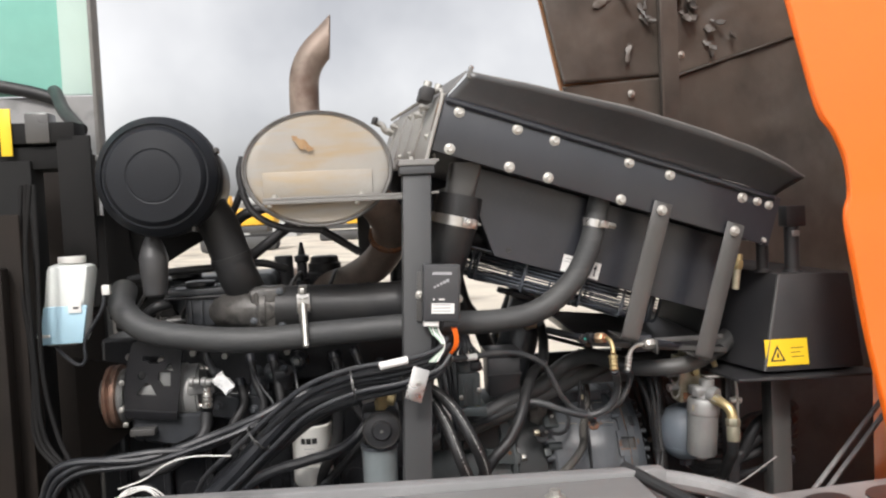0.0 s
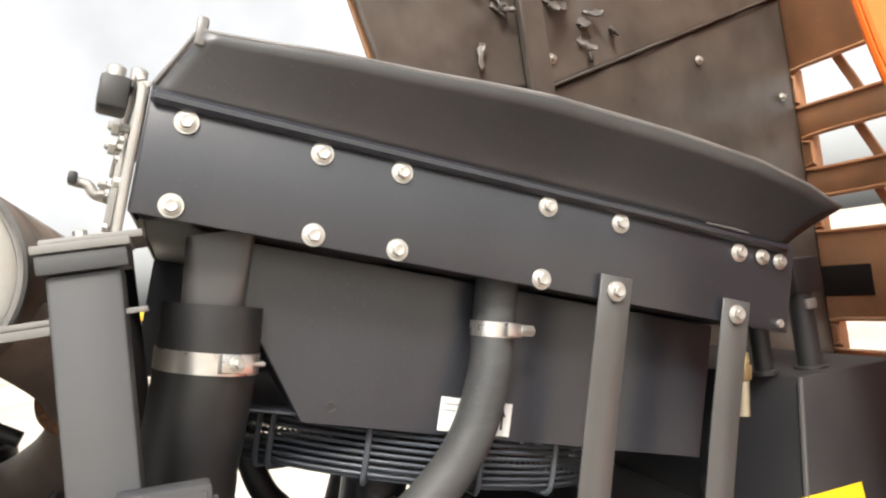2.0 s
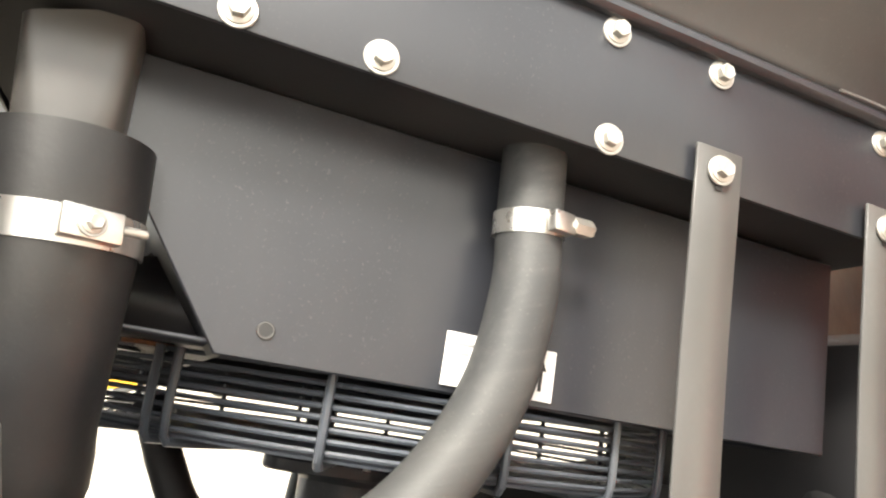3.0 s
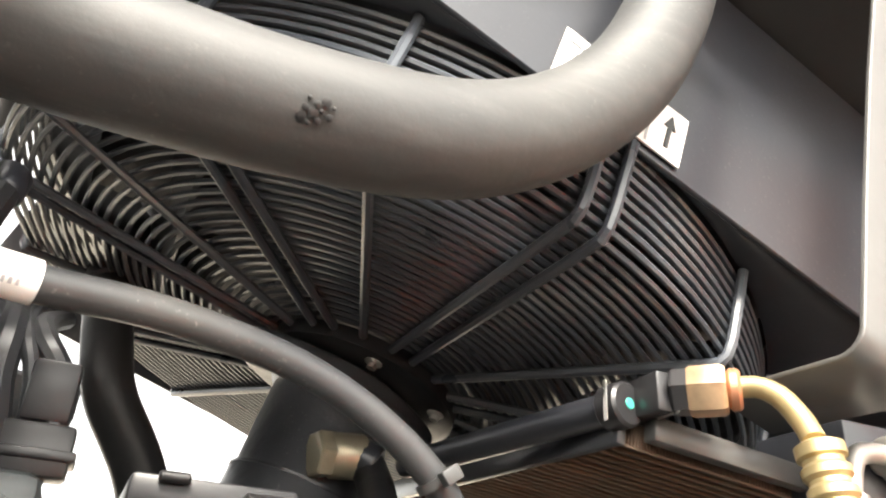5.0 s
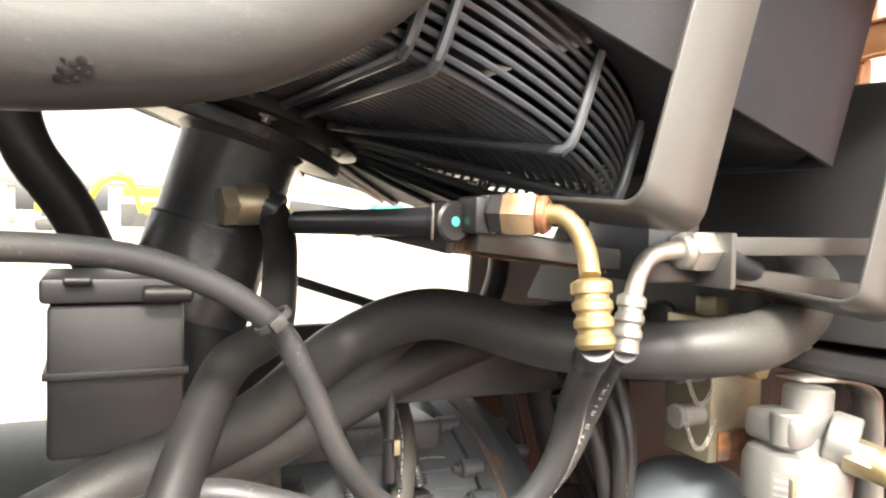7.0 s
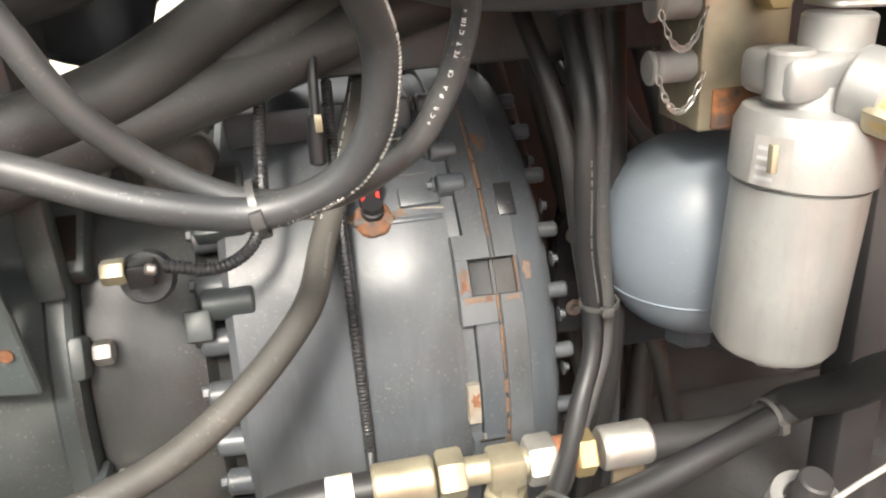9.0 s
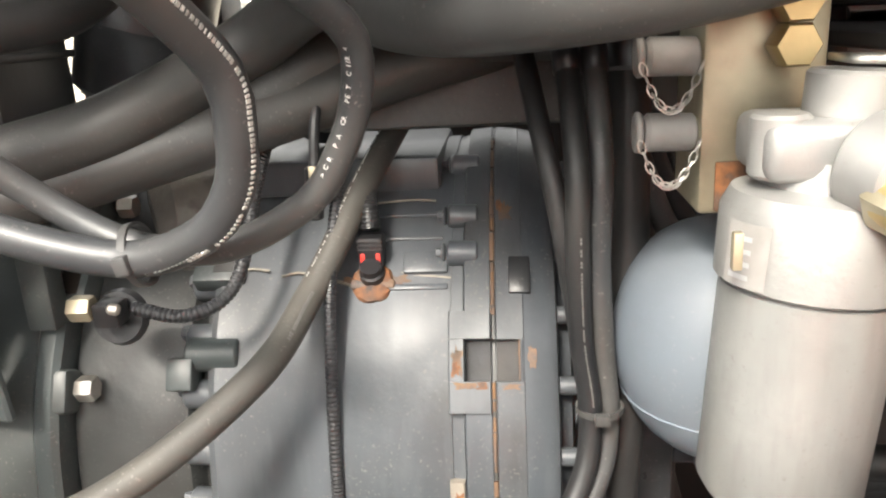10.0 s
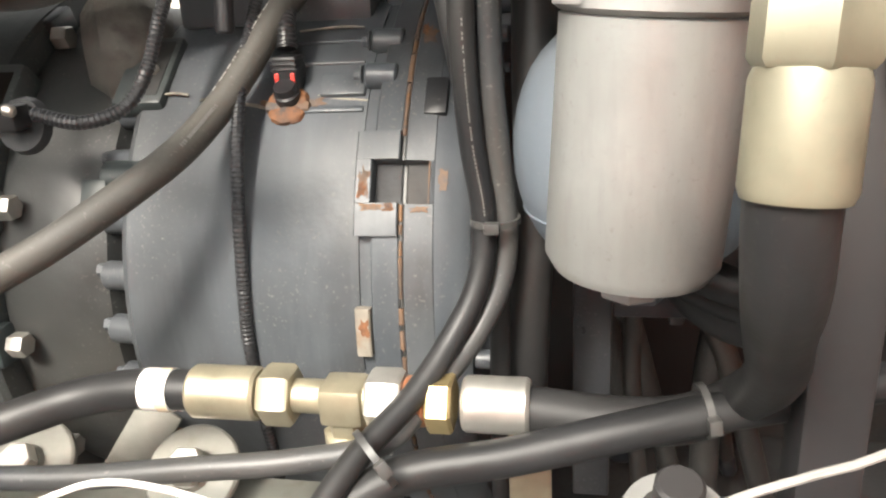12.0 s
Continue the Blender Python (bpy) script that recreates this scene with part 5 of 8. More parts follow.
def bell_housing():
    t = thing("bell_housing", "green-grey painted flywheel bell housing with bolted rim", "housing", m=Matrix.Translation((0.6, PY, PZ)))
    ax, o = (1, 0, 0), (0, PY, PZ)
    part("neck", lathe([(0.598, 0.20), (0.600, 0.205), (0.612, 0.2075), (0.662, 0.2035), (0.676, 0.198), (0.682, 0.185), (0.692, 0.180)], o, ax, 96), CAST_NECK, t, "grimy grey casting")
    part("rim", lathe([(0.580, 0.20), (0.580, 0.222), (0.583, 0.2255), (0.594, 0.2255), (0.598, 0.222), (0.598, 0.20)], o, ax, 96), CAST_GREEN, t)
    part("shell", lathe([(0.36, 0.19), (0.37, 0.2165), (0.42, 0.219), (0.5795, 0.219)], o, ax, 96), CAST_GREEN, t)
    for deg in (-1.0, 24.0, 45, 68, -26):
        m = Matrix.Translation(around(0.600, 0.216, deg)) @ Matrix.Rotation(-radians(deg), 4, "X")
        if deg == 45:
            part("rim_ear", box(-0.016, 0.010, -0.011, 0.012, -0.026, 0.026, 0.004, m), CAST_GREEN, t)
            # Flat dark sheet on the ear paints the pocket's shade.
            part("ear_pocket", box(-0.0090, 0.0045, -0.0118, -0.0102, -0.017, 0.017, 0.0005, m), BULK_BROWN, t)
        else:
            part("rim_ear", box(-0.014, 0.004, -0.0085, 0.012, -0.015, 0.015, 0.004, m), CAST_GREEN, t)
    for deg in (24.5, -0.5, 62, -27):
        part("rim_bolt", hexagon(around(0.6085, 0.2165, deg), around(0.6205, 0.2165, deg), 0.0088), ZINC, t, "zinc bolt head")
    bm = lathe([(0.0, 0.030), (0.012, 0.046), (0.030, 0.050), (0.048, 0.044), (0.060, 0.026)], (0, 0, 0), (0, 0, 1), 30)
    for v in bm.verts:
        q = v.co * 40
        v.co += v.co.normalized() * 0.006 * noise.noise(q)
    bm.transform(Matrix.Translation(around(0.634, 0.205, 59)) @ pose(0, 0, 0, -30, 90, 0))
    part("rough_lump", bm, CAST_ROUGH, t, "rough grey casting")
    # lugs in the recess between neck and drum
    for k in range(9):
        deg = -32 + 11 * k
        L = cyl(around(0.676, 0.197, deg), around(0.698, 0.199, deg), 0.0100)
        part("tie_lug", L, CAST_DARK, t)
        part("tie_bolt", hexagon(around(0.671, 0.199, deg + 1), around(0.6765, 0.199, deg + 1), 0.0055), CAST_DARK, t)
    m = Matrix.Translation(around(0.676, 0.207, 27)) @ Matrix.Rotation(-radians(27), 4, "X")
    part("slotted_lug", box(-0.008, 0.010, -0.010, 0.01, -0.012, 0.010, 0.002, m), CAST_GREEN, t)
    # window frame plate
    plate = [(0.515, 1.655), (0.585, 1.645), (0.580, 1.70), (0.570, 1.762), (0.548, 1.765), (0.553, 1.72), (0.548, 1.685), (0.515, 1.69)]
    part("cover_plate", prism(plate, 2.074, 2.082, 0.002), CAST_GREEN, t)
    part("plate_hole", lathe([(0, 0.0042), (0.0015, 0.0042)], (0.572, 2.0735, 1.677), (0, -1, 0), 18), RUST, t)
    # Opening's darkness painted by a flat black sheet behind the plate.
    part("access_window", box(0.46, 0.548, 2.083, 2.086, 1.69, 1.77, 0), INK_AND_HOLE, t)
    part("lift_bracket", box(0.580, 0.600, 2.115, 2.135, 1.69, 1.80, 0.003), CAST_GREEN, t)
    return t


bell_housing()


def speed_sensor(p, label):
    t = thing("speed_sensor", label, "sensor", "sensors on the pump", m=Matrix.Translation(p))
    p = Vector(p)
    return t, p


t, p = speed_sensor((0.655, 2.085, 1.715), "shiny steel sensor with black wire on the bell housing")
part("hex_body", hexagon(p + Vector((-0.020, -0.004, 0.004)), p + Vector((-0.006, -0.004, 0.004)), 0.0082), PALE_BRASS, t)
part("clip", box(p.x - 0.006, p.x + 0.010, p.y - 0.008, p.y + 0.008, p.z - 0.008, p.z + 0.007, 0.002), PLASTIC, t)
part("steel_cap", cyl(p + Vector((0.006, -0.010, 0.006)), p + Vector((0.013, -0.009, 0.004)), 0.0035), ZINC, t)
part("dark_base", lathe([(0, 0.018), (0.006, 0.016)], p + Vector((0.002, 0.012, -0.008)), (0, -1, 0.3), 20), CAST_BROWN, t)

t, p = speed_sensor((0.805, 2.163, 1.725), "black connector with red clips above a rusty boss")
boss = lathe([(0, 0.0138), (0.004, 0.0142), (0.006, 0.0132), (0.0072, 0.0105), (0.0075, 0.004)], p + Vector((0.0008, -0.0095, -0.0210)), (0, -0.757, 0.653), 28)
for v in boss.verts:
    v.co += Vector((noise.noise(v.co * 190), noise.noise(v.co * 190 + Vector((9, 0, 0))), noise.noise(v.co * 190 + Vector((0, 9, 0))))) * 0.0022
part("rusty_boss", boss, RUST, t, "rust-covered boss")
part("boss_base", box(-0.015, 0.015, -0.010, 0.006, -0.004, 0.003, 0.002, Matrix.Translation(p + Vector((0.0008, -0.008, -0.0235))) @ pose(0, 0, 0, -40, 0, 0)), RUST_PAINT, t, "rust-blistered base")
part("rust_run", tube([p + Vector((0.012, -0.012, -0.021)), p + Vector((0.024, -0.008, -0.0185)), p + Vector((0.038, -0.006, -0.0175))], 0.0015, 6), CORRODED, t)
part("rust_run", tube([p + Vector((-0.012, -0.012, -0.021)), p + Vector((-0.022, -0.009, -0.0185)), p + Vector((-0.036, -0.006, -0.0175))], 0.0013, 6), CORRODED, t)
part("connector", box(p.x - 0.008, p.x + 0.008, p.y - 0.012, p.y + 0.006, p.z - 0.010, p.z + 0.012, 0.0015), PLASTIC, t)
for k in range(3):
    part("connector_rib", box(p.x - 0.0088, p.x + 0.0088, p.y - 0.0128, p.y + 0.004, p.z + 0.0035 + 0.003 * k, p.z + 0.0047 + 0.003 * k, 0.0003), PLASTIC, t)
part("plug_base", lathe([(0, 0.0085), (0.006, 0.0085), (0.0070, 0.0072), (0.012, 0.0070)], p + Vector((0.0008, -0.0105, -0.0150)), (0, -0.55, 0.83), 24), PLASTIC, t)
for dx in (-0.0065, 0.004):
    part("red_clip", box(p.x + dx, p.x + dx + 0.003, p.y - 0.0130, p.y - 0.0115, p.z - 0.004, p.z + 0.002, 0.0005), FAR_RED, t, "red locking clip")
part("boot", tube([(p.x, p.y - 0.002, p.z + 0.016), (p.x - 0.001, p.y + 0.004, p.z + 0.030), (p.x - 0.002, p.y + 0.02, p.z + 0.044)], (0.007, 0.004), 12, 0.004, wave=0.0005), LOOM, t)

t, p = speed_sensor((0.772, 2.145, 1.775), "black plug with a yellow tag above the pump")
part("plug", cyl(p + Vector((0, 0, -0.022)), p + Vector((0.002, 0.004, 0.012)), 0.006), PLASTIC, t)
part("yellow_tag", box(p.x + 0.001, p.x + 0.006, p.y - 0.0075, p.y - 0.0055, p.z + 0.002, p.z + 0.014, 0.0006), PALE_BRASS, t, "yellow tag")
part("lead", tube([p + Vector((0.002, 0.004, 0.012)), p + Vector((0.004, 0.01, 0.04)), p + Vector((0.008, 0.03, 0.07)), p + Vector((0.02, 0.06, 0.10)), p + Vector((0.03, 0.10, 0.11))], 0.0036, 10, 0.005), LOOM, t)

# ---- filter group at the pump's end ----


def fuel_filter():
    c = Vector((1.0115, 1.972, 1.665))
    t = thing("filter_canister", "bare aluminium hydraulic filter canister on a bracket", "filter", m=Matrix.Translation(c))
    up = Vector((0.07, 0.0, 1.0)).normalized()
    part("bowl", lathe([(0.0, 0.012), (0.001, 0.022), (0.004, 0.030), (0.010, 0.0338), (0.100, 0.0345), (0.101, 0.033)], c, up, 48), ALU_BODY, t)
    part("drain_nut", hexagon(c - up * 0.008, c + up * 0.001, 0.012), ALU, t)
    part("collar", lathe([(0.101, 0.034), (0.103, 0.037), (0.130, 0.0375), (0.138, 0.034), (0.141, 0.026)], c, up, 48), ALU, t)
    part("neck", lathe([(0.138, 0.026), (0.152, 0.024)], c, up, 32), ALU, t)
    h = c + up * 0.158
    part("head", box(h.x - 0.030, h.x + 0.024, h.y - 0.022, h.y + 0.026, h.z - 0.013, h.z + 0.010, 0.006, seg=3), ALU, t)
    part("top_boss", cyl(h + Vector((0.006, 0, 0.008)), h + Vector((0.007, 0, 0.026)), 0.0175), ALU, t)
    part("side_boss", cyl(h + Vector((0.004, -0.02, -0.004)), h + Vector((0.014, -0.036, -0.008)), 0.0185), ALU, t)
    part("head_lug", cyl(h + Vector((-0.022, -0.008, -0.012)), h + Vector((-0.022, -0.008, 0.012)), 0.011), ALU, t)
    bm = bmesh.new()
    rows = []
    for k in range(7):
        a = radians(196 + 5 * k)
        rows.append([bm.verts.new(c + up * hh + Vector((0.0382 * math.cos(a), 0.0382 * math.sin(a), 0))) for hh in (0.106, 0.131)])
    for a, b in zip(rows, rows[1:]):
        bm.faces.new((a[0], b[0], b[1], a[1]))
    tag = part("name_plate", bm, CAP_GREY, t, "small printed steel plate")
    part("tag_tab", box(c.x - 0.0325, c.x - 0.0290, c.y - 0.0335, c.y - 0.0295, c.z + 0.117, c.z + 0.131, 0.0005), PALE_BRASS, tag)
    for k in range(4):
        bm = bmesh.new()
        rows = []
        for q in range(4):
            a = radians(200 + 5 * q)
            rows.append([bm.verts.new(c + up * hh + Vector((0.0384 * math.cos(a), 0.0384 * math.sin(a), 0))) for hh in (0.109 + 0.005 * k, 0.111 + 0.005 * k)])
        for a, b in zip(rows, rows[1:]):
            bm.faces.new((a[0], b[0], b[1], a[1]))
        part("print_bar", bm, GREY_INK, tag)
    return t


fuel_filter()


def brass_elbow():
    t = thing("hydraulic_elbow", "yellow-zinc elbow fitting screwed into the filter head", "fitting", m=Matrix.Translation((1.03, 1.88, 1.80)))
    part("entry_nut", hexagon((1.028, 1.938, 1.810), (1.036, 1.922, 1.806), 0.013), PALE_BRASS, t)
    part("elbow", tube([(1.030, 1.934, 1.809), (1.038, 1.916, 1.804), (1.046, 1.900, 1.796), (1.050, 1.892, 1.782), (1.050, 1.888, 1.768)], 0.0115, 16, 0.004), BRASS, t)
    part("swivel_nut", hexagon((1.050, 1.888, 1.774), (1.049, 1.886, 1.756), 0.0160), DULL_BRASS, t)
    part("sleeve", lathe([(0, 0.0135), (0.003, 0.0145), (0.030, 0.0147), (0.033, 0.0135)], (1.049, 1.886, 1.756), (-0.05, -0.15, -1), 28), DULL_BRASS, t)
    part("hose", tube([(1.0472, 1.8822, 1.7275), (1.0476, 1.8845, 1.715), (1.050, 1.892, 1.698), (1.055, 1.912, 1.678), (1.063, 1.945, 1.653), (1.072, 1.982, 1.618), (1.07, 2.03, 1.578), (1.045, 2.03, 1.565), (1.013, 2.03, 1.562), (0.965, 2.028, 1.567)], 0.0125, 18), RUBBER, t)
    return t


brass_elbow()


def valve_block():
    t = thing("valve_block", "yellow-zinc valve block with rusty lower face", "valve", m=Matrix.Translation((1.01, 2.04, 1.84)))
    part("block", box(0.985, 1.038, 2.022, 2.075, 1.781, 1.893, 0.003), PALE_BRASS, t)
    part("rust_face", box(0.992, 1.0365, 2.0195, 2.0212, 1.783, 1.806, 0.001), RUST, t)
    for z in (1.874, 1.856):
        part("port_plug", hexagon((1.020, 2.022, z), (1.020, 2.006, z), 0.010), BRASS, t)
    part("top_fitting", hexagon((1.005, 2.045, 1.893), (1.005, 2.045, 1.908), 0.013), PALE_BRASS, t)
    part("elbow", tube([(1.040, 2.04, 1.885), (1.058, 2.035, 1.886), (1.068, 2.022, 1.880), (1.070, 2.012, 1.866)], 0.007, 12, 0.004), BRASS, t)
    for z in (1.818, 1.852):
        cap = part("test_point_cap", cyl((0.985, 2.032, z), (0.961, 2.030, z + 0.001), 0.0088, bev=0.002), CAP_GREY, t, "grey plastic cap")
        part("cap_lip", cyl((0.9605, 2.030, z + 0.001), (0.957, 2.030, z + 0.001), 0.0095), CAP_GREY, cap)
        loop = []
        for k in range(15):
            f = k / 14
            loop.append(Vector((0.958 + 0.026 * f, 2.018 - 0.002 * f, z - 0.001 - 0.021 * (1 - (2 * f - 1) ** 2))))
        chain = bmesh.new()
        links = []
        for k, (a, b) in enumerate(zip(loop, loop[1:])):
            d = (b - a).normalized()
            n = d.cross(Vector((0, 1, 0))) if k % 2 else Vector((0, 1, 0))
            mid = (a + b) / 2
            s = n.cross(d)
            pts = [mid + d * 0.0032 * math.cos(2 * math.pi * i / 12) + s * 0.0016 * math.sin(2 * math.pi * i / 12) for i in range(12)]
            links.append(tube(pts, 0.0004, 5, smooth=False, closed=True))
        chain.free()
        part("chain", join(*links), ZINC, t, "small zinc chain")
    return t


valve_block()


def accumulator():
    c = Vector((1.022, 2.085, 1.693))
    t = thing("pressure_accumulator", "pale blue painted steel pressure accumulator", "accumulator", m=Matrix.Translation(c))
    prof = []
    for k in range(19):
        a = radians(-86 + 172 * k / 18)
        prof.append((0.068 * math.sin(a) * 1.0, 0.0665 * math.cos(a) ** 0.72))
    part("vessel", lathe(prof, c, (-0.02, 0.0, 1), 48), BLUE, t)
    part("weld_bead", ring(c + Vector((0, 0, -0.030)), (-0.02, 0, 1), 0.0609, 0.0009, 48), BLUE, t)
    part("base_nut", hexagon(c + Vector((0, 0, -0.085)), c + Vector((0, 0, -0.066)), 0.018), CAST_DARK, t)
    return t


accumulator()


def filter_bracket():
    t = thing("filter_bracket", "bent zinc bracket that holds the filter head", "bracket", m=Matrix.Translation((1.06, 1.98, 1.82)))
    pts = [(1.03, 1.99, 1.853), (1.075, 1.985, 1.850), (1.098, 1.98, 1.842), (1.103, 1.978, 1.82), (1.103, 1.975, 1.745)]
    bm = bmesh.new()
    rows = [(bm.verts.new((x, y - 0.013, z)), bm.verts.new((x, y + 0.013, z))) for x, y, z in smooth_path(pts, 0.006)]
    for a, b in zip(rows, rows[1:]):
        bm.faces.new((a[0], a[1], b[1], b[0]))
    ob = part("bent_plate", bm, ZINC, t, smooth=60)
    ob.modifiers.new("thickness", "SOLIDIFY").thickness = 0.003
    bolt(t, (1.106, 1.976, 1.79), (1, -0.2, 0), 0.012)
    part("bolt_shank", cyl((1.088, 1.978, 1.79), (1.102, 1.977, 1.79), 0.008), ZINC, t)
    return t


filter_bracket()


def tee_fitting():
    t = thing("tee_fitting", "pale plated hydraulic tee with crimped hose ends", "fitting", m=Matrix.Translation((0.86, 2.03, 1.57)))
    y, z = 2.028, 1.569
    part("tee_body", cyl((0.836, y, z), (0.898, y, z), 0.0095), PALE_BRASS, t)
    part("tee_centre", box(0.855, 0.879, y - 0.012, y + 0.012, z - 0.012, z + 0.010, 0.003), PALE_BRASS, t)
    part("tee_branch", lathe([(0, 0.011), (0.014, 0.0115), (0.016, 0.015), (0.032, 0.0155), (0.034, 0.013)], (0.867, y, z - 0.006), (0, 0.1, -1), 6), PALE_BRASS, t)
    for x0, x1, m in ((0.821, 0.839, PALE_BRASS), (0.881, 0.900, ZINC)):
        part("nut", hexagon((x0, y, z), (x1, y, z), 0.0172), m, t)
    part("collar", cyl((0.9005, y, z), (0.913, y, z), 0.0135), COPPER, t)
    part("nut", hexagon((0.913, y, z), (0.927, y, z), 0.0165), BRASS, t)
    for x0, x1, m in ((0.779, 0.819, PALE_BRASS), (0.932, 0.967, ZINC)):
        part("crimp_sleeve", lathe([(0, 0.0135), (0.002, 0.0150), (x1 - x0 - 0.002, 0.0150), (x1 - x0, 0.0135)], (x0, y, z), (1, 0, 0), 28), m, t)
    part("hose", tube([(0.780, y, z), (0.743, y, z - 0.001), (0.707, 2.025, 1.562), (0.672, 2.005, 1.556), (0.63, 1.99, 1.545), (0.55, 1.98, 1.53), (0.45, 1.99, 1.52)], 0.0115, 18), RUBBER, t)
    part("white_sleeve", lathe([(0, 0.0122), (0.017, 0.0122)], (0.750, y, z - 0.0006), (1, 0, 0.02), 24), WHITE, t, "white paper sleeve on the hose")
    part("sleeve_print", lathe([(0, 0.0124), (0.007, 0.0124)], (0.7595, y, z - 0.0005), (1, 0, 0.02), 24), CREAM, t, "cream printed strip")
    return t


tee_fitting()


def floor_fittings():
    """Small plated brackets and clamps low in the bay."""
    t = thing("pipe_clamp_bracket", "grey plated bracket with round clamp discs", "bracket", m=Matrix.Translation((0.76, 1.97, 1.54)))
    part("flat_bar", box(0.58, 0.86, 2.045, 2.085, 1.462, 1.470, 0.002), DISC_GREY, t)
    for c, r in (((0.618, 2.070, 1.476), 0.034), ((0.749, 2.060, 1.488), 0.031)):
        part("clamp_disc", lathe([(0, r * 0.97), (0.001, r), (0.005, r), (0.0065, r * 0.95), (0.0068, 0.014), (0.010, 0.012)], c, (0.05, -0.62, 0.78), 36), DISC_GREY, t)
        part("disc_nut", hexagon(Vector(c) + Vector((0.0004, -0.006, 0.0074)), Vector(c) + Vector((0.001, -0.013, 0.0165)), 0.0125), ZINC, t)
    part("angle_plate", box(-0.016, 0.016, -0.002, 0.002, -0.034, 0.034, 0.0015, Matrix.Translation((0.690, 2.090, 1.482)) @ pose(0, 0, 0, -20, 32, 0)), DISC_GREY, t)
    part("support_leg", box(0.952, 0.976, 2.05, 2.056, 1.44, 1.545, 0.001), PALE_BRASS, t)
    g = thing("drain_tube", "pale grey plastic drain tube in a loose loop", "tube", m=Matrix.Translation((0.62, 1.98, 1.58)))
    part("tube", tube([(0.52, 2.02, 1.62), (0.58, 1.985, 1.622), (0.614, 1.98, 1.613), (0.626, 1.98, 1.600), (0.6295, 1.98, 1.580), (0.619, 1.98, 1.555), (0.591, 1.98, 1.529), (0.54, 2.0, 1.50)], 0.0042, 12), HOSE_PALE, g)
    u = thing("drain_valve", "grey steel drain valve on the bay floor", "valve", m=Matrix.Translation((1.03, 1.96, 1.55)))
    part("cup", lathe([(0, 0.020), (0.022, 0.024), (0.030, 0.022), (0.030, 0.015), (0.018, 0.014)], (1.030, 1.955, 1.542), (0.05, -0.3, 1), 28), ALU, u)
    part("stem", cyl((1.030, 1.953, 1.556), (1.032, 1.943, 1.590), 0.010), BLACK_DUSTY, u)
    v = thing("white_wire", "thin white insulated wire near the bay floor", "wire", m=Matrix.Translation((0.79, 1.93, 1.57)))
    part("wire", tube([(0.70, 1.93, 1.54), (0.762, 1.93, 1.572), (0.79, 1.93, 1.581), (0.819, 1.932, 1.577), (0.85, 1.94, 1.56)], 0.0016, 8), WHITE, v)
    w = thing("white_wire", "thin white insulated wire beside the drain valve", "wire", m=Matrix.Translation((1.07, 1.93, 1.6)))
    part("wire", tube([(1.02, 1.93, 1.575), (1.05, 1.93, 1.594), (1.077, 1.93, 1.607), (1.10, 1.93, 1.618), (1.18, 1.94, 1.66)], 0.0018, 8), CAP_GREY, w)
    return t


floor_fittings()


# ---- black box at the bay's end ----


def battery_box():
    t = thing("battery_box", "black steel battery box with a yellow warning label", "box", m=Matrix.Translation((1.2, 2.0, 1.87)))
    bottom = [(1.138, 1.905, 1.868), (1.375, 1.895, 1.868), (1.375, 2.40, 1.868), (1.04, 2.40, 1.868)]
    top = [(1.195, 1.935, 2.090), (1.366, 1.930, 2.085), (1.35, 2.36, 2.09), (1.13, 2.36, 2.10)]
    part("body", frustum(bottom, top, 0.006), BLACK_DUSTY, t)
    part("lower_lip", frustum([(1.07, 1.895, 1.852), (1.40, 1.870, 1.852), (1.40, 2.42, 1.852), (1.0, 2.42, 1.852)],
                              [(1.07, 1.895, 1.8595), (1.40, 1.870, 1.8595), (1.40, 2.42, 1.8595), (1.0, 2.42, 1.8595)], 0.002), BLACK_DUSTY, t)
    part("corner_weld", tube([(1.138, 1.905, 1.872), (1.166, 1.920, 1.98), (1.194, 1.935, 2.088)], 0.004, 8), STEEL_DARK, t)
    # warning label on the sloping front
    n = Vector((-0.043, -1.0, 0.135)).normalized()
    x = Vector((1, -0.043, 0)).normalized()
    z = n.cross(x) * -1
    if z.z < 0:
        z = -z
    m = Matrix(((x.x, -n.x, z.x, 0), (x.y, -n.y, z.y, 0), (x.z, -n.z, z.z, 0), (0, 0, 0, 1)))
    m.translation = Vector((1.192, 1.9062, 1.912))
    lab = part("warning_label", box(-0.050, 0.050, -0.0008, 0.0004, -0.030, 0.030, 0, m), YELLOW, t, "yellow warning label with black pictograms")
    tri = [(-0.040, -0.020), (-0.004, -0.020), (-0.022, 0.017)]
    ins = [(-0.034, -0.0165), (-0.010, -0.0165), (-0.022, 0.008)]
    part("triangle", prism(tri, -0.0016, -0.0010, 0, m), INK_AND_HOLE, lab)
    part("triangle_field", prism(ins, -0.0024, -0.0018, 0, m), YELLOW, lab)
    part("pictogram", prism([(-0.025, -0.012), (-0.019, -0.012), (-0.0205, 0.0), (-0.0235, 0.0)], -0.0030, -0.0026, 0, m), INK_AND_HOLE, lab)
    for k, w in enumerate((0.030, 0.022, 0.030)):
        part("pictogram", box(0.010, 0.010 + w, -0.0014, -0.0010, -0.012 + 0.010 * k, -0.0102 + 0.010 * k, 0, m), INK_AND_HOLE, lab)
    part("leg", box(1.215, 1.265, 2.02, 2.07, 1.22, 1.8515, 0.004), STEEL_DARK, t)
    part("leg", box(1.09, 1.12, 2.0, 2.03, 1.22, 1.8515, 0.004), BLACK_DUSTY, t)
    return t


battery_box()


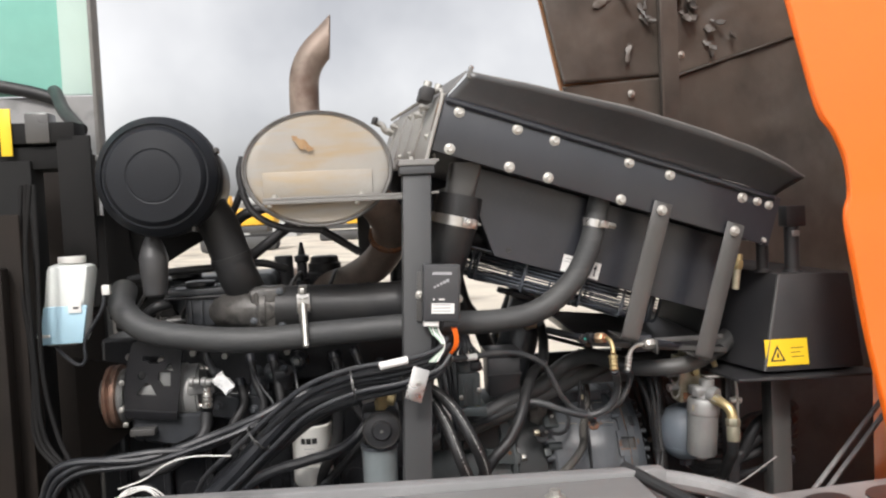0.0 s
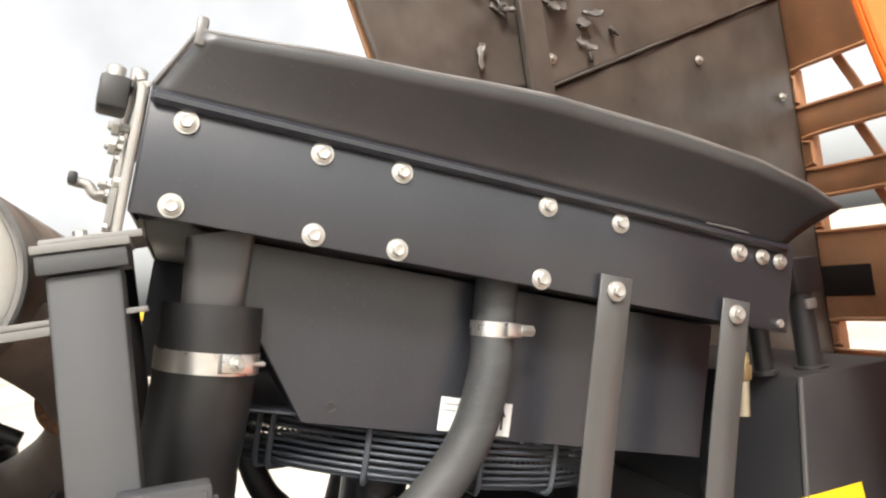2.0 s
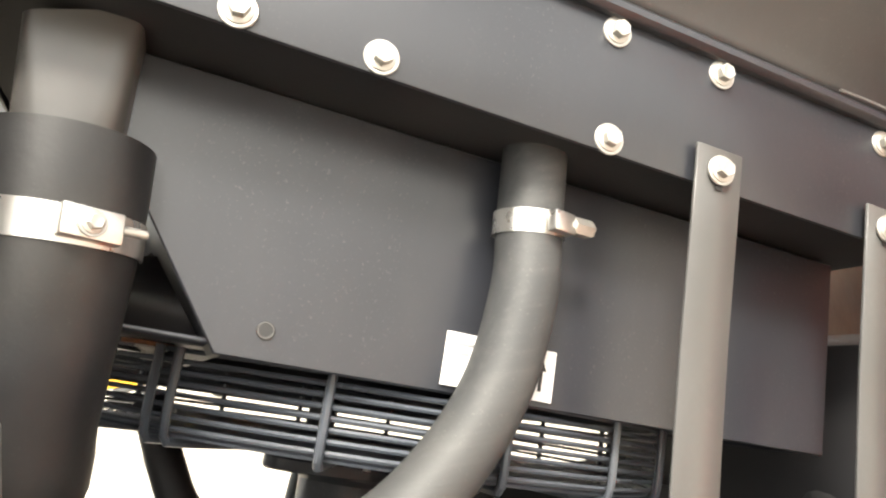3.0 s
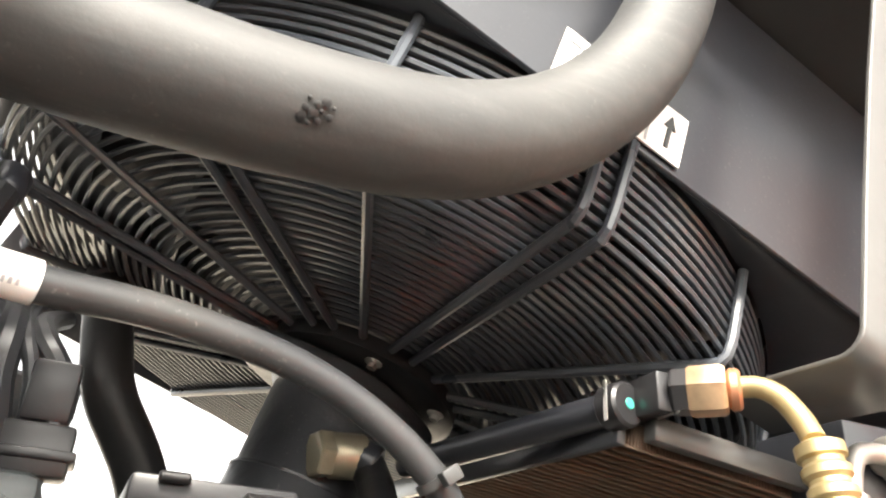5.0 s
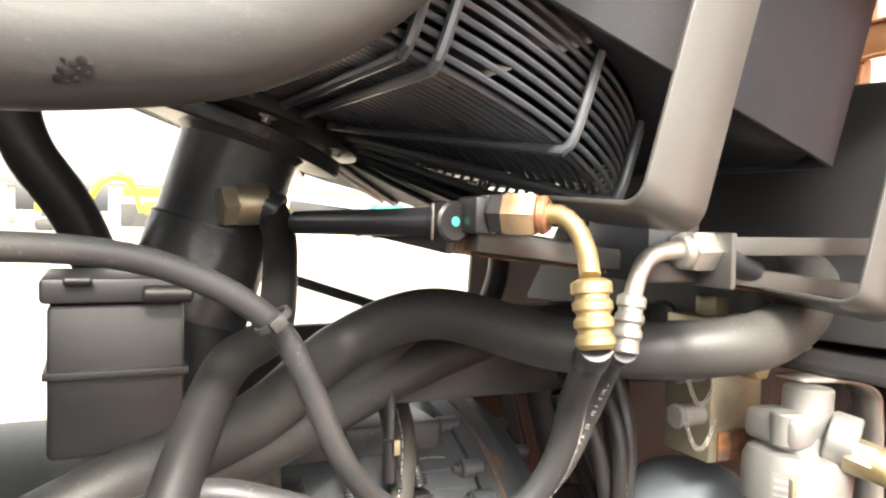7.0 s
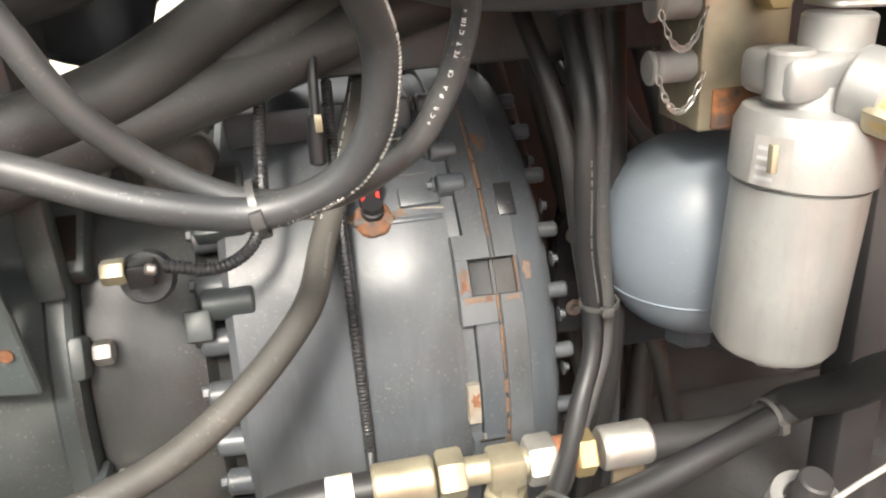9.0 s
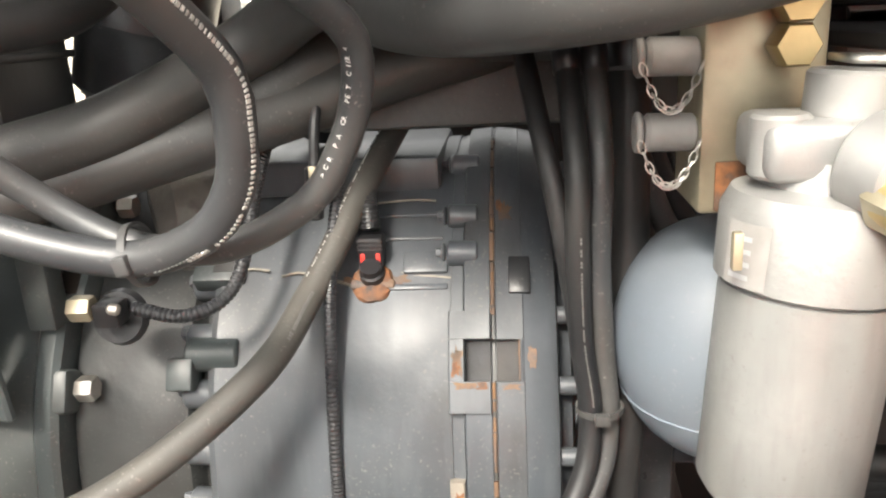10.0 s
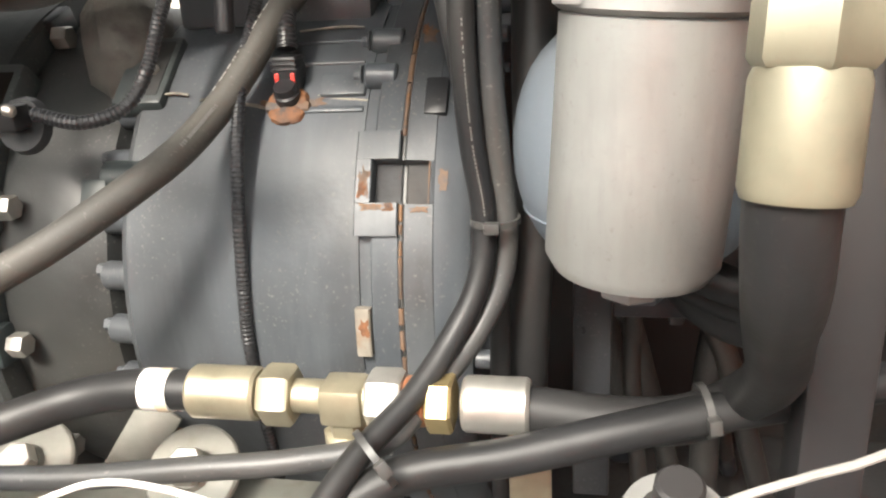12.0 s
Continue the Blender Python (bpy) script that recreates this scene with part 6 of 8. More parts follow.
def standing_pipe(x, y, z0, z1, r, label, capped=True):
    t = thing("filler_pipe", label, "pipe", "pipes on the black box", m=Matrix.Translation((x, y, z0)))
    part("tube", cyl((x, y, z0), (x, y, z1), r), BLACK_DUSTY, t)
    part("foot", cyl((x, y, z0 - 0.002), (x, y, z0 + 0.006), r * 1.35), BLACK_DUSTY, t)
    if capped:
        part("clip", box(x - 0.009, x + 0.009, y - r - 0.004, y - r + 0.004, z0 + 0.085, z0 + 0.099, 0.002), ALU, t, "pale clip")
        part("cap_bracket", box(x - 0.022, x + 0.026, y - 0.02, y + 0.02, z1 - 0.004, z1 + 0.045, 0.004), BLACK_DUSTY, t)
    return t


standing_pipe(1.248, 1.970, 2.088, 2.20, 0.017, "black steel pipe standing on the box")
standing_pipe(1.185, 1.99, 2.091, 2.17, 0.014, "short black pipe beside the cowl's end", False)


def pressure_switch():
    t = thing("pressure_switch", "brass pressure switch hanging beside the hanger strip", "switch", m=Matrix.Translation((1.083, 1.92, 2.10)))
    part("barrel", cyl((1.078, 1.915, 2.062), (1.083, 1.913, 2.108), 0.0085), PALE_BRASS, t)
    part("hex", hexagon((1.083, 1.913, 2.108), (1.086, 1.912, 2.128), 0.0115), BRASS, t)
    part("tip", cyl((1.086, 1.912, 2.128), (1.087, 1.912, 2.142), 0.009), BRASS, t)
    return t


pressure_switch()

# ---- the open hood ----


def open_hood():
    t = thing("engine_hood", "orange engine hood swung open with black foam liner", "hood", m=Matrix.Translation((1.5, 2.4, 2.1)))
    outline = [(1.030, 2.95), (1.058, 2.80), (1.091, 2.652), (1.123, 2.530), (1.140, 2.466), (1.156, 2.424), (1.180, 2.392), (1.202, 2.345), (1.211, 2.300), (1.212, 2.262), (1.203, 2.214),
               (1.222, 2.10), (1.242, 1.983), (1.284, 1.795), (1.32, 1.60), (1.38, 1.45), (2.35, 1.45), (2.25, 2.3), (1.95, 3.4), (0.93, 3.4)]
    part("near_side_panel", prism(outline, 1.690, 1.702, 0.003), ORANGE, t)
    flange = [(x, z) for x, z in outline[:15]]
    part("edge_flange", tube([(x + 0.004, 1.700, z) for x, z in flange], 0.006, 10), ORANGE, t)

    # the far wall of the hood, lined with black foam, runs slightly away
    def wy(x):
        return 2.60 + 0.25 * (x - 1.2)
    def wall_sheet(name, corners, amp, rise, label="", nu=56, nv=56):
        """A lumpy sheet of liner between four corners in (x, z), proud of the wall by rise."""
        (ax, az), (bx, bz), (cx, cz), (dx, dz) = corners
        bm = bmesh.new()
        rows = []
        for i in range(nu + 1):
            row = []
            for j in range(nv + 1):
                u, v = i / nu, j / nv
                x = (ax * (1 - u) + bx * u) * (1 - v) + (dx * (1 - u) + cx * u) * v
                z = (az * (1 - u) + bz * u) * (1 - v) + (dz * (1 - u) + cz * u) * v
                p = Vector((x, 0, z))
                q = noise.noise(p * 5.0) * 0.6 + noise.noise(p * 15.0) * 0.3 + noise.noise(p * 41.0) * 0.1
                row.append(bm.verts.new((x, wy(x) - rise - amp * q, z)))
            rows.append(row)
        for p, q in zip(rows, rows[1:]):
            for j in range(nv):
                bm.faces.new((p[j], p[j + 1], q[j + 1], q[j]))
        ob = part(name, bm, LINER, t, label, smooth=80)
        ob.modifiers.new("thickness", "SOLIDIFY").thickness = 0.006
        return ob
    skin = [(0.69, 3.30), (0.80, 2.86), (0.848, 2.64), (0.885, 2.50), (1.20, 2.40), (1.245, 2.0), (2.14, 1.80), (2.14, 3.30)]
    bm = bmesh.new()
    f = bm.faces.new([bm.verts.new((x, wy(x) + 0.012, z)) for x, z in skin])
    r = bmesh.ops.extrude_face_region(bm, geom=[f])
    bmesh.ops.translate(bm, vec=(0, 0.012, 0), verts=[v for v in r["geom"] if isinstance(v, bmesh.types.BMVert)])
    part("far_side_panel", bm, DUSTY_SHADED_ORANGE, t, "orange painted far side of the hood")
    wall_sheet("lower_liner", [(0.853, 2.62), (1.245, 2.66), (1.215, 2.40), (0.892, 2.50)], 0.006, 0.010, "scuffed black foam liner", 30, 24)
    wall_sheet("lower_liner", [(1.246, 2.655), (2.135, 2.925), (2.135, 1.82), (1.225, 2.01)], 0.012, 0.010, "scuffed black foam liner")
    wall_sheet("foam_liner", [(0.70, 3.28), (1.245, 3.28), (1.245, 2.664), (0.855, 2.626)], 0.014, 0.016, "torn black foam liner", 50, 50)
    wall_sheet("foam_liner", [(1.246, 3.28), (2.135, 3.28), (2.135, 2.930), (1.246, 2.660)], 0.014, 0.018, "torn black foam liner")
    seam = [(1.248 + 0.111 * k, wy(1.248 + 0.111 * k) - 0.026 - 0.003 * (k % 2), 2.660 + 0.0337 * k) for k in range(9)]
    part("liner_seam", tube(seam, 0.0035, 8), LINER, t)
    part("seam_wear", tube([Vector(p) + Vector((0, -0.0025, 0.001)) for p in seam[:4]], 0.0016, 6), EDGE_GREY, t, "pale worn foam edge")
    part("inner_stay", box(1.176, 1.236, wy(1.2) - 0.052, wy(1.2) - 0.036, 2.41, 3.28, 0.004), LINER, t, "flat dark upright stay")
    part("stay_fold", box(1.1765, 1.184, wy(1.2) - 0.060, wy(1.2) - 0.0525, 2.41, 3.28, 0.002), LINER, t)
    for x, z in ((1.745, 2.73), (2.07, 2.634), (1.262, 2.722), (2.06, 2.35), (1.08, 2.60)):
        bolt(t, (x, wy(x) - 0.024, z), (0.25, -1, 0), 0.012)
    # torn, curled flakes of foam beside the stay
    for k in range(26):
        x = random.uniform(1.25, 1.46) if k % 3 else random.uniform(0.98, 1.17)
        z = random.uniform(2.70, 3.05) + 0.28 * max(0, x - 1.25)
        w, h, turn, curl = random.uniform(0.006, 0.016), random.uniform(0.02, 0.07), random.uniform(-65, 65), random.uniform(0.6, 2.6)
        bm = bmesh.new()
        rows = []
        for i in range(9):
            f = i / 8
            half = w * random.uniform(0.45, 1.25) * (1 if i < 8 else 0.5)
            y = -0.016 * (1 - math.cos(curl * f)) - 0.012 * f
            rows.append([bm.verts.new((j * half + random.uniform(-0.003, 0.003), y + random.uniform(-0.003, 0.003), -h * f)) for j in (-1, -0.3, 0.4, 1)])
        for p, q in zip(rows, rows[1:]):
            for j in range(3):
                bm.faces.new((p[j], p[j + 1], q[j + 1], q[j]))
        bm.transform(Matrix.Translation((x, wy(x) - 0.024, z)) @ pose(0, 0, 0, 0, turn, 0))
        ob = part("foam_flake", bm, LINER, t, smooth=70)
        ob.modifiers.new("thickness", "SOLIDIFY").thickness = 0.003
    # rear wall with slots, open to the daylight
    x0, x1, ya, yb = 2.150, 2.176, 1.712, 2.858
    wins = [(1.912, 2.000, 2.80), (2.245, 2.345, 2.80), (2.422, 2.520, 2.79), (2.602, 2.712, 2.815)]
    zs = [1.76] + [v for w in wins for v in (w[0], w[1])] + [3.3]
    for a, b in zip(zs[::2], zs[1::2]):
        part("slot_bar", box(x0 - 0.004, x1 + 0.003, ya, yb, a, b, 0.009), DUSTY_SHADED_ORANGE, t)
    for k, (za, zb, yc) in enumerate(wins):
        part("slot_cheek", box(x0, x1, yc, yb, za + 0.0005, zb - 0.0005, 0.003), DUSTY_SHADED_ORANGE, t)
        part("slot_lip", tube([(x0 - 0.006, ya, za), (x0 - 0.006, yc - 0.02, za), (x0 - 0.006, yc, za + 0.02), (x0 - 0.006, yc, zb - 0.02), (x0 - 0.006, yc - 0.02, zb), (x0 - 0.006, ya, zb)], 0.006, 8, 0.02), DUSTY_SHADED_ORANGE, t)
        for j in range(3):
            y = 2.20 + 0.19 * j + 0.03 * k
            part("slot_brace", box(-0.004, 0.004, -0.014, 0.014, -0.5 * (zb - za) - 0.02, 0.5 * (zb - za) + 0.02, 0.002, Matrix.Translation((x1 + 0.012, y, (za + zb) / 2)) @ pose(0, 0, 0, -28, 0, 0)), DUSTY_SHADED_ORANGE, t)
    # Dark plate standing just proud of the rear wall.
    part("rear_pocket", box(x0 - 0.010, x0 - 0.0045, 2.66, 2.83, 2.065, 2.150, 0.003), BULK_BROWN, t, "flat dark panel")
    return t


open_hood()


def prop_rods():
    for dx, lab in ((0.0, "grey steel prop rod beside the hood"), (0.035, "second grey steel prop rod beside the hood")):
        t = thing("prop_rod", lab, "rod", "prop rods", m=Matrix.Translation((1.26 + dx, 1.93, 1.55)))
        part("rod", cyl((1.24 + dx, 1.93, 1.55), (1.52 + dx, 1.95, 1.85), 0.006), SILL, t)


prop_rods()

# ---- post with the controller ----


def control_post():
    t = thing("cowl_post", "charcoal square steel post with a capped top", "post", m=Matrix.Translation((0.33, 1.85, 1.22)))
    def q(x, z):
        return x + (z - 2.356) * 0.043
    ya, yb = 1.776, 1.834
    bot = [(q(0.328, 1.22), ya, 1.22), (q(0.385, 1.22), ya, 1.22), (q(0.385, 1.22), yb, 1.22), (q(0.328, 1.22), yb, 1.22)]
    top = [(q(0.328, 2.345), ya, 2.345), (q(0.385, 2.345), ya, 2.345), (q(0.385, 2.345), yb, 2.345), (q(0.328, 2.345), yb, 2.345)]
    part("tube", frustum(bot, top, 0.004), POST, t)
    part("cap", box(0.322, 0.391, 1.769, 1.841, 2.3455, 2.362, 0.002), POST, t)
    part("top_plate", box(0.320, 0.394, 1.766, 1.846, 2.3625, 2.3695, 0.001), SHELF, t)
    return t


control_post()


def controller():
    t = thing("glow_controller", "black plastic controller box with pale print and a label", "control unit", m=Matrix.Translation((0.39, 1.79, 2.11)))
    m = Matrix.Translation((0.3905, 1.757, 2.110)) @ pose(0, 0, 0, 0, 3.5, 2) @ Matrix.Diagonal((1, 0.6, 1, 1))
    part("case", box(-0.036, 0.036, -0.022, 0.022, -0.056, 0.056, 0.003, m), CASE_GREY, t)
    part("lid", box(-0.031, 0.032, -0.0245, -0.0215, -0.050, 0.051, 0.001, m), CASE_GREY, t)
    part("base_plate", box(-0.046, 0.042, 0.0225, 0.028, -0.058, 0.040, 0.001, m), STEEL_DARK, t)
    lab = part("label", box(-0.020, 0.025, -0.0256, -0.0248, -0.040, -0.020, 0, m), WHITE, t, "white printed label")
    for k in range(3):
        part("print_bar", box(-0.017, 0.018, -0.0262, -0.0258, -0.036 + 0.006 * k, -0.034 + 0.006 * k, 0, m), GREY_INK, lab)
    part("print_bar", box(-0.014, 0.019, -0.0256, -0.0248, 0.036, 0.0415, 0, m), GREY_INK, t)
    part("print_mark", prism([(-0.020, 0.036), (-0.015, 0.036), (-0.012, 0.0415), (-0.017, 0.0415)], -0.0256, -0.0248, 0, m), GREY_INK, t)
    for k in range(5):
        part("print_shape", box(-0.016 + 0.006 * k, -0.012 + 0.0065 * k, -0.0256, -0.0248, 0.010 + 0.003 * k, 0.014 + 0.0035 * k, 0, m), GREY_INK, t)
    for k, w in enumerate((0.004, 0.012)):
        part("print_bar", box(-0.018 + 0.012 * k, -0.018 + 0.012 * k + w, -0.0256, -0.0248, -0.014, -0.0105, 0, m), PRINT, t)
    for x, z in ((-0.041, -0.006), (0.038, -0.014)):
        bolt(t, m @ Vector((x, 0.0215, z)), (0, -1, 0), 0.0085)
    part("socket", box(-0.034, -0.004, -0.014, 0.012, -0.066, -0.0565, 0.001, m), WHITE, t, "white wire socket")
    part("socket", box(0.004, 0.034, -0.014, 0.012, -0.068, -0.0565, 0.001, m), PLASTIC, t)
    return t


controller()


def loom(label, pts, r, material=None, ties=()):
    return hose(label, pts, r, material or LOOM, "engine wiring", ties, 10, category="cable", name="wiring_cable")


G = mat("pale_green_wire", (0.45, 0.60, 0.48), 0.5, bump=0)
for k, (dx, mm) in enumerate(((0.0, G), (0.005, WHITE), (0.010, G), (0.015, WHITE))):
    loom("pale thin wire below the controller", [(0.365 + dx, 1.757, 2.045), (0.369 + dx, 1.753, 2.03), (0.382 + dx * 0.6, 1.750, 2.018), (0.385 + dx * 0.4, 1.748, 2.00), (0.36 + dx, 1.745, 1.975)], 0.0017, mm)
for k in range(3):
    loom("orange wire below the controller", [(0.408 + 0.004 * k, 1.757, 2.045), (0.414 + 0.003 * k, 1.757, 2.02), (0.412 + 0.003 * k, 1.76, 2.00), (0.400, 1.78, 1.975)], 0.002, ORANGE)
H1P = [(0.40, 1.76, 2.005), (0.372, 1.745, 1.983), (0.30, 1.74, 1.966), (0.21, 1.745, 1.955), (0.12, 1.75, 1.925), (0.05, 1.76, 1.87), (-0.03, 1.77, 1.80), (-0.09, 1.78, 1.745), (-0.12, 1.8, 1.68)]
for k in range(5):
    off = Vector((0.004 * (k % 2), 0.010 * (k % 3), -0.011 * k + 0.012))
    loom("black taped engine wiring running past the post", [Vector(p) + off * (1 + 0.15 * i % 2) for i, p in enumerate(H1P)], 0.0055 + 0.0012 * (k % 3),
         ties=(((0.21, 1.75, 1.940), (1, 0, 0.15), 0.030),) if k == 2 else (((0.02, 1.765, 1.845), (0.75, 0, 0.65), 0.028),) if k == 3 else ())
loom("fat corrugated black cable loom in the bay", [(0.30, 1.80, 1.935), (0.20, 1.79, 1.930), (0.10, 1.79, 1.895), (0.03, 1.79, 1.835), (-0.04, 1.79, 1.765), (-0.11, 1.80, 1.70), (-0.18, 1.82, 1.62)], 0.0165)
for k in range(3):
    loom("black battery cable along the bay's side", [(-0.40 - 0.01 * k, 1.82, 1.62), (-0.385 - 0.008 * k, 1.80, 1.735 + 0.006 * k), (-0.33 - 0.01 * k, 1.785, 1.795 + 0.010 * k), (-0.20, 1.775, 1.808 + (0.0, 0.021, 0.011)[k]), (-0.08, 1.775 + 0.01 * k, 1.826 + (0.012, 0.004, 0.020)[k]), (0.02, 1.785, 1.870 + 0.006 * k), (0.10, 1.80, 1.915), (0.20, 1.80, 1.925 + 0.004 * k), (0.30, 1.79, 1.928)], 0.0055 + 0.0012 * k)
DROP_HOSES = []
for k, off in enumerate((0.0, 0.030)):
    run = [(0.20, 1.83, 1.93 - off * 0.4), (0.30, 1.856, 1.925 - off * 0.5), (0.355, 1.856, 1.905 - off * 0.6), (0.405 - off * 0.5, 1.82, 1.87 - off), (0.445 - off, 1.78, 1.80 - off), (0.470 - off, 1.80, 1.72 - off), (0.47 - off, 1.83, 1.60)]
    DROP_HOSES.append((hose("black printed hose curving down behind the post", run, 0.0125, RUBBER), run))
t = thing("cable_label", "white paper flag round the wiring", "label", m=Matrix.Translation((0.29, 1.735, 1.98)))
part("flag", cyl((0.262, 1.733, 1.976), (0.318, 1.733, 1.985), 0.0078), WHITE, t)
LABEL_WRAP = t = thing("hose_label", "white printed paper label wrapped round a hose", "label", m=Matrix.Translation((0.47, 1.915, 1.947)))
part("wrap", tube([(0.455, 1.911, 1.9475), (0.466, 1.9145, 1.9472), (0.478, 1.9185, 1.9475)], 0.0075, 16, 0.006), WHITE, t)
for k in range(4):
    part("coupling_ring", ring((0.392 + 0.009 * k, 1.886 + 0.002 * k, 1.9525), (1, 0.3, 0), 0.0075, 0.002, 16), ZINC, t)
t = thing("tag_plate", "small bent aluminium tag on the wiring", "tag", m=Matrix.Translation((0.335, 1.725, 1.94)))
part("plate", box(-0.017, 0.017, -0.001, 0.001, -0.032, 0.032, 0.0005, Matrix.Translation((0.333, 1.722, 1.938)) @ pose(0, 0, 0, -12, 22, 8)), STAINLESS, t)
bolt(t, (0.336, 1.720, 1.940), (0, -1, 0), 0.005)
WIRE = [(-0.24, 1.74, 1.775), (-0.19, 1.74, 1.79), (-0.15, 1.735, 1.816), (-0.10, 1.73, 1.829), (-0.03, 1.74, 1.822)]
loom("thin white wire over the cables", WIRE, 0.0015, WHITE)
for k in range(3):
    loom("loop of thin white wire near the sill", [(-0.25, 1.72, 1.745 + 0.008 * k), (-0.22, 1.715, 1.778 - 0.004 * k), (-0.18, 1.71, 1.785 - 0.003 * k), (-0.15, 1.71, 1.765 - 0.01 * k), (-0.14, 1.72, 1.73)], 0.0016, WHITE)

loom("thick black cable sagging past the oil filter", [(-0.06, 2.02, 1.66), (0.01, 2.0, 1.700), (0.09, 1.99, 1.722), (0.155, 1.99, 1.738), (0.205, 1.985, 1.768), (0.25, 2.0, 1.82)], 0.012)
# ---- relay box, grey valve ----


def relay_box():
    t = thing("relay_box", "dark grey plastic relay box", "box", m=Matrix.Translation((0.58, 2.13, 1.88)))
    part("case", box(0.531, 0.610, 2.092, 2.175, 1.812, 1.908, 0.004), RELAY, t)
    part("lid", box(0.527, 0.614, 2.087, 2.180, 1.9085, 1.924, 0.003), RELAY, t)
    part("seam_band", box(0.5285, 0.6125, 2.0885, 2.178, 1.862, 1.867, 0.001), RELAY, t)
    part("latch", cyl((0.584, 2.083, 1.914), (0.614, 2.083, 1.914), 0.0055), PLASTIC, t)
    part("hinge_pin", cyl((0.540, 2.084, 1.9225), (0.556, 2.084, 1.9225), 0.003), PLASTIC, t)
    u = thing("injection_valve", "grey cast valve body below the post", "valve", m=Matrix.Translation((0.45, 1.98, 1.86)))
    part("body", box(0.441, 0.494, 1.975, 2.045, 1.822, 1.900, 0.006), CAST_GREEN, u)
    part("rib", box(0.452, 0.460, 1.9705, 1.9745, 1.826, 1.890, 0.001), CAST_GREEN, u)
    part("rib", box(0.476, 0.484, 1.9705, 1.9745, 1.826, 1.890, 0.001), CAST_GREEN, u)
    part("ledge", box(0.434, 0.506, 1.968, 2.045, 1.800, 1.8215, 0.004), CAST_GREEN, u)
    part("neck", cyl((0.460, 1.998, 1.899), (0.460, 1.998, 1.918), 0.017), CAST_GREEN, u)
    # Dark inside of the bore, painted as a black disc.
    part("bore", lathe([(0, 0.010), (0.001, 0.010)], (0.460, 1.998, 1.9185), (0, 0, 1), 18), INK_AND_HOLE, u)
    for x, z in ((0.448, 1.845), (0.490, 1.86), (0.442, 1.811)):
        bolt(u, (x, 1.9745 if z > 1.82 else 1.9675, z), r=0.006)
    return t


relay_box()

# ---- engine ----


def engine():
    t = thing("diesel_engine", "grimy dark diesel engine block with cast details", "engine", m=Matrix.Translation((0.0, 2.4, 1.45)))
    part("block", box(-0.42, 0.36, 2.16, 2.62, 1.30, 1.86, 0.02, seg=3), CAST_BROWN, t)
    part("cylinder_head", box(-0.40, 0.34, 2.18, 2.58, 1.862, 2.00, 0.012, seg=3), CAST_BROWN, t)
    part("rocker_cover", box(-0.30, 0.02, 2.22, 2.42, 2.002, 2.135, 0.02, seg=4), ENGINE_GREY, t)
    part("cover_rim", box(-0.31, 0.03, 2.21, 2.43, 2.0, 2.02, 0.004), ENGINE_GREY, t)
    part("filler_cap", cyl((-0.20, 2.24, 2.135), (-0.20, 2.24, 2.15), 0.038), PLASTIC, t)
    for k in range(7):
        x = -0.36 + 0.1 * k
        part("block_rib", box(x, x + 0.018, 2.13, 2.165, 1.36, 1.84, 0.006), CAST_BROWN, t)
        part("core_plug", cyl((x + 0.055, 2.155, 1.62), (x + 0.055, 2.165, 1.62), 0.024), CAST_BROWN, t)
        bolt(t, (x + 0.03, 2.18, 1.90), r=0.012, mesh=BOLT_DARK)
        bolt(t, (x + 0.055, 2.16, 1.42), r=0.011, mesh=BOLT_DARK)
    part("intake_elbow", tube([(-0.10, 2.10, 2.06), (-0.05, 2.02, 2.07), (0.0, 2.0, 2.07), (0.05, 2.0, 2.071)], (0.040, 0.042), 24), ELBOW_CAST, t)
    part("intake_flange", lathe([(0, 0.050), (0.012, 0.052)], (0.012, 2.0, 2.07), (1, 0, 0), 36), ELBOW_CAST, t)
    lump = box(-0.012, 0.070, 1.962, 2.03, 2.028, 2.122, 0.012, seg=3)
    bmesh.ops.subdivide_edges(lump, edges=lump.edges[:], cuts=4, use_grid_fill=True)
    for v in lump.verts:
        v.co += (v.co - Vector((0.03, 2.0, 2.075))).normalized() * 0.004 * noise.noise(v.co * 55)
    part("elbow_casting", lump, ELBOW_CAST, t, "rough oily cast elbow")
    part("elbow_boss", lathe([(0, 0.020), (0.005, 0.020), (0.008, 0.011)], (0.022, 1.962, 2.070), (0, -1, 0), 28), ELBOW_CAST, t)
    part("elbow_rib", cyl((0.012, 1.962, 2.038), (0.004, 1.964, 2.112), 0.005), ELBOW_CAST, t)
    for x, z in ((0.056, 2.112), (0.058, 2.040), (-0.002, 2.050)):
        bolt(t, (x, 1.961, z), r=0.008, mesh=BOLT_DARK)
    # fuel rail and small lines on the head's flank
    part("fuel_rail", tube([(-0.34, 2.13, 2.035), (-0.20, 2.12, 2.04), (-0.06, 2.12, 2.045)], 0.013, 14), STEEL_DARK, t)
    for k in range(5):
        x = -0.30 + 0.055 * k
        part("fuel_line", tube([(x, 2.12, 2.045), (x + 0.01, 2.09, 2.065), (x + 0.025, 2.10, 2.095), (x + 0.02, 2.17, 2.11)], 0.0042, 8), STEEL_DARK, t)
        part("line_nut", hexagon((x, 2.122, 2.038), (x + 0.002, 2.114, 2.052), 0.0075), ZINC, t)
    for k in range(6):
        part("bright_stud", hexagon((-0.33 + 0.075 * k, 2.175, 1.955 - 0.012 * (k % 2)), (-0.33 + 0.075 * k, 2.158, 1.955 - 0.012 * (k % 2)), 0.0085), ZINC, t, "bright zinc stud")
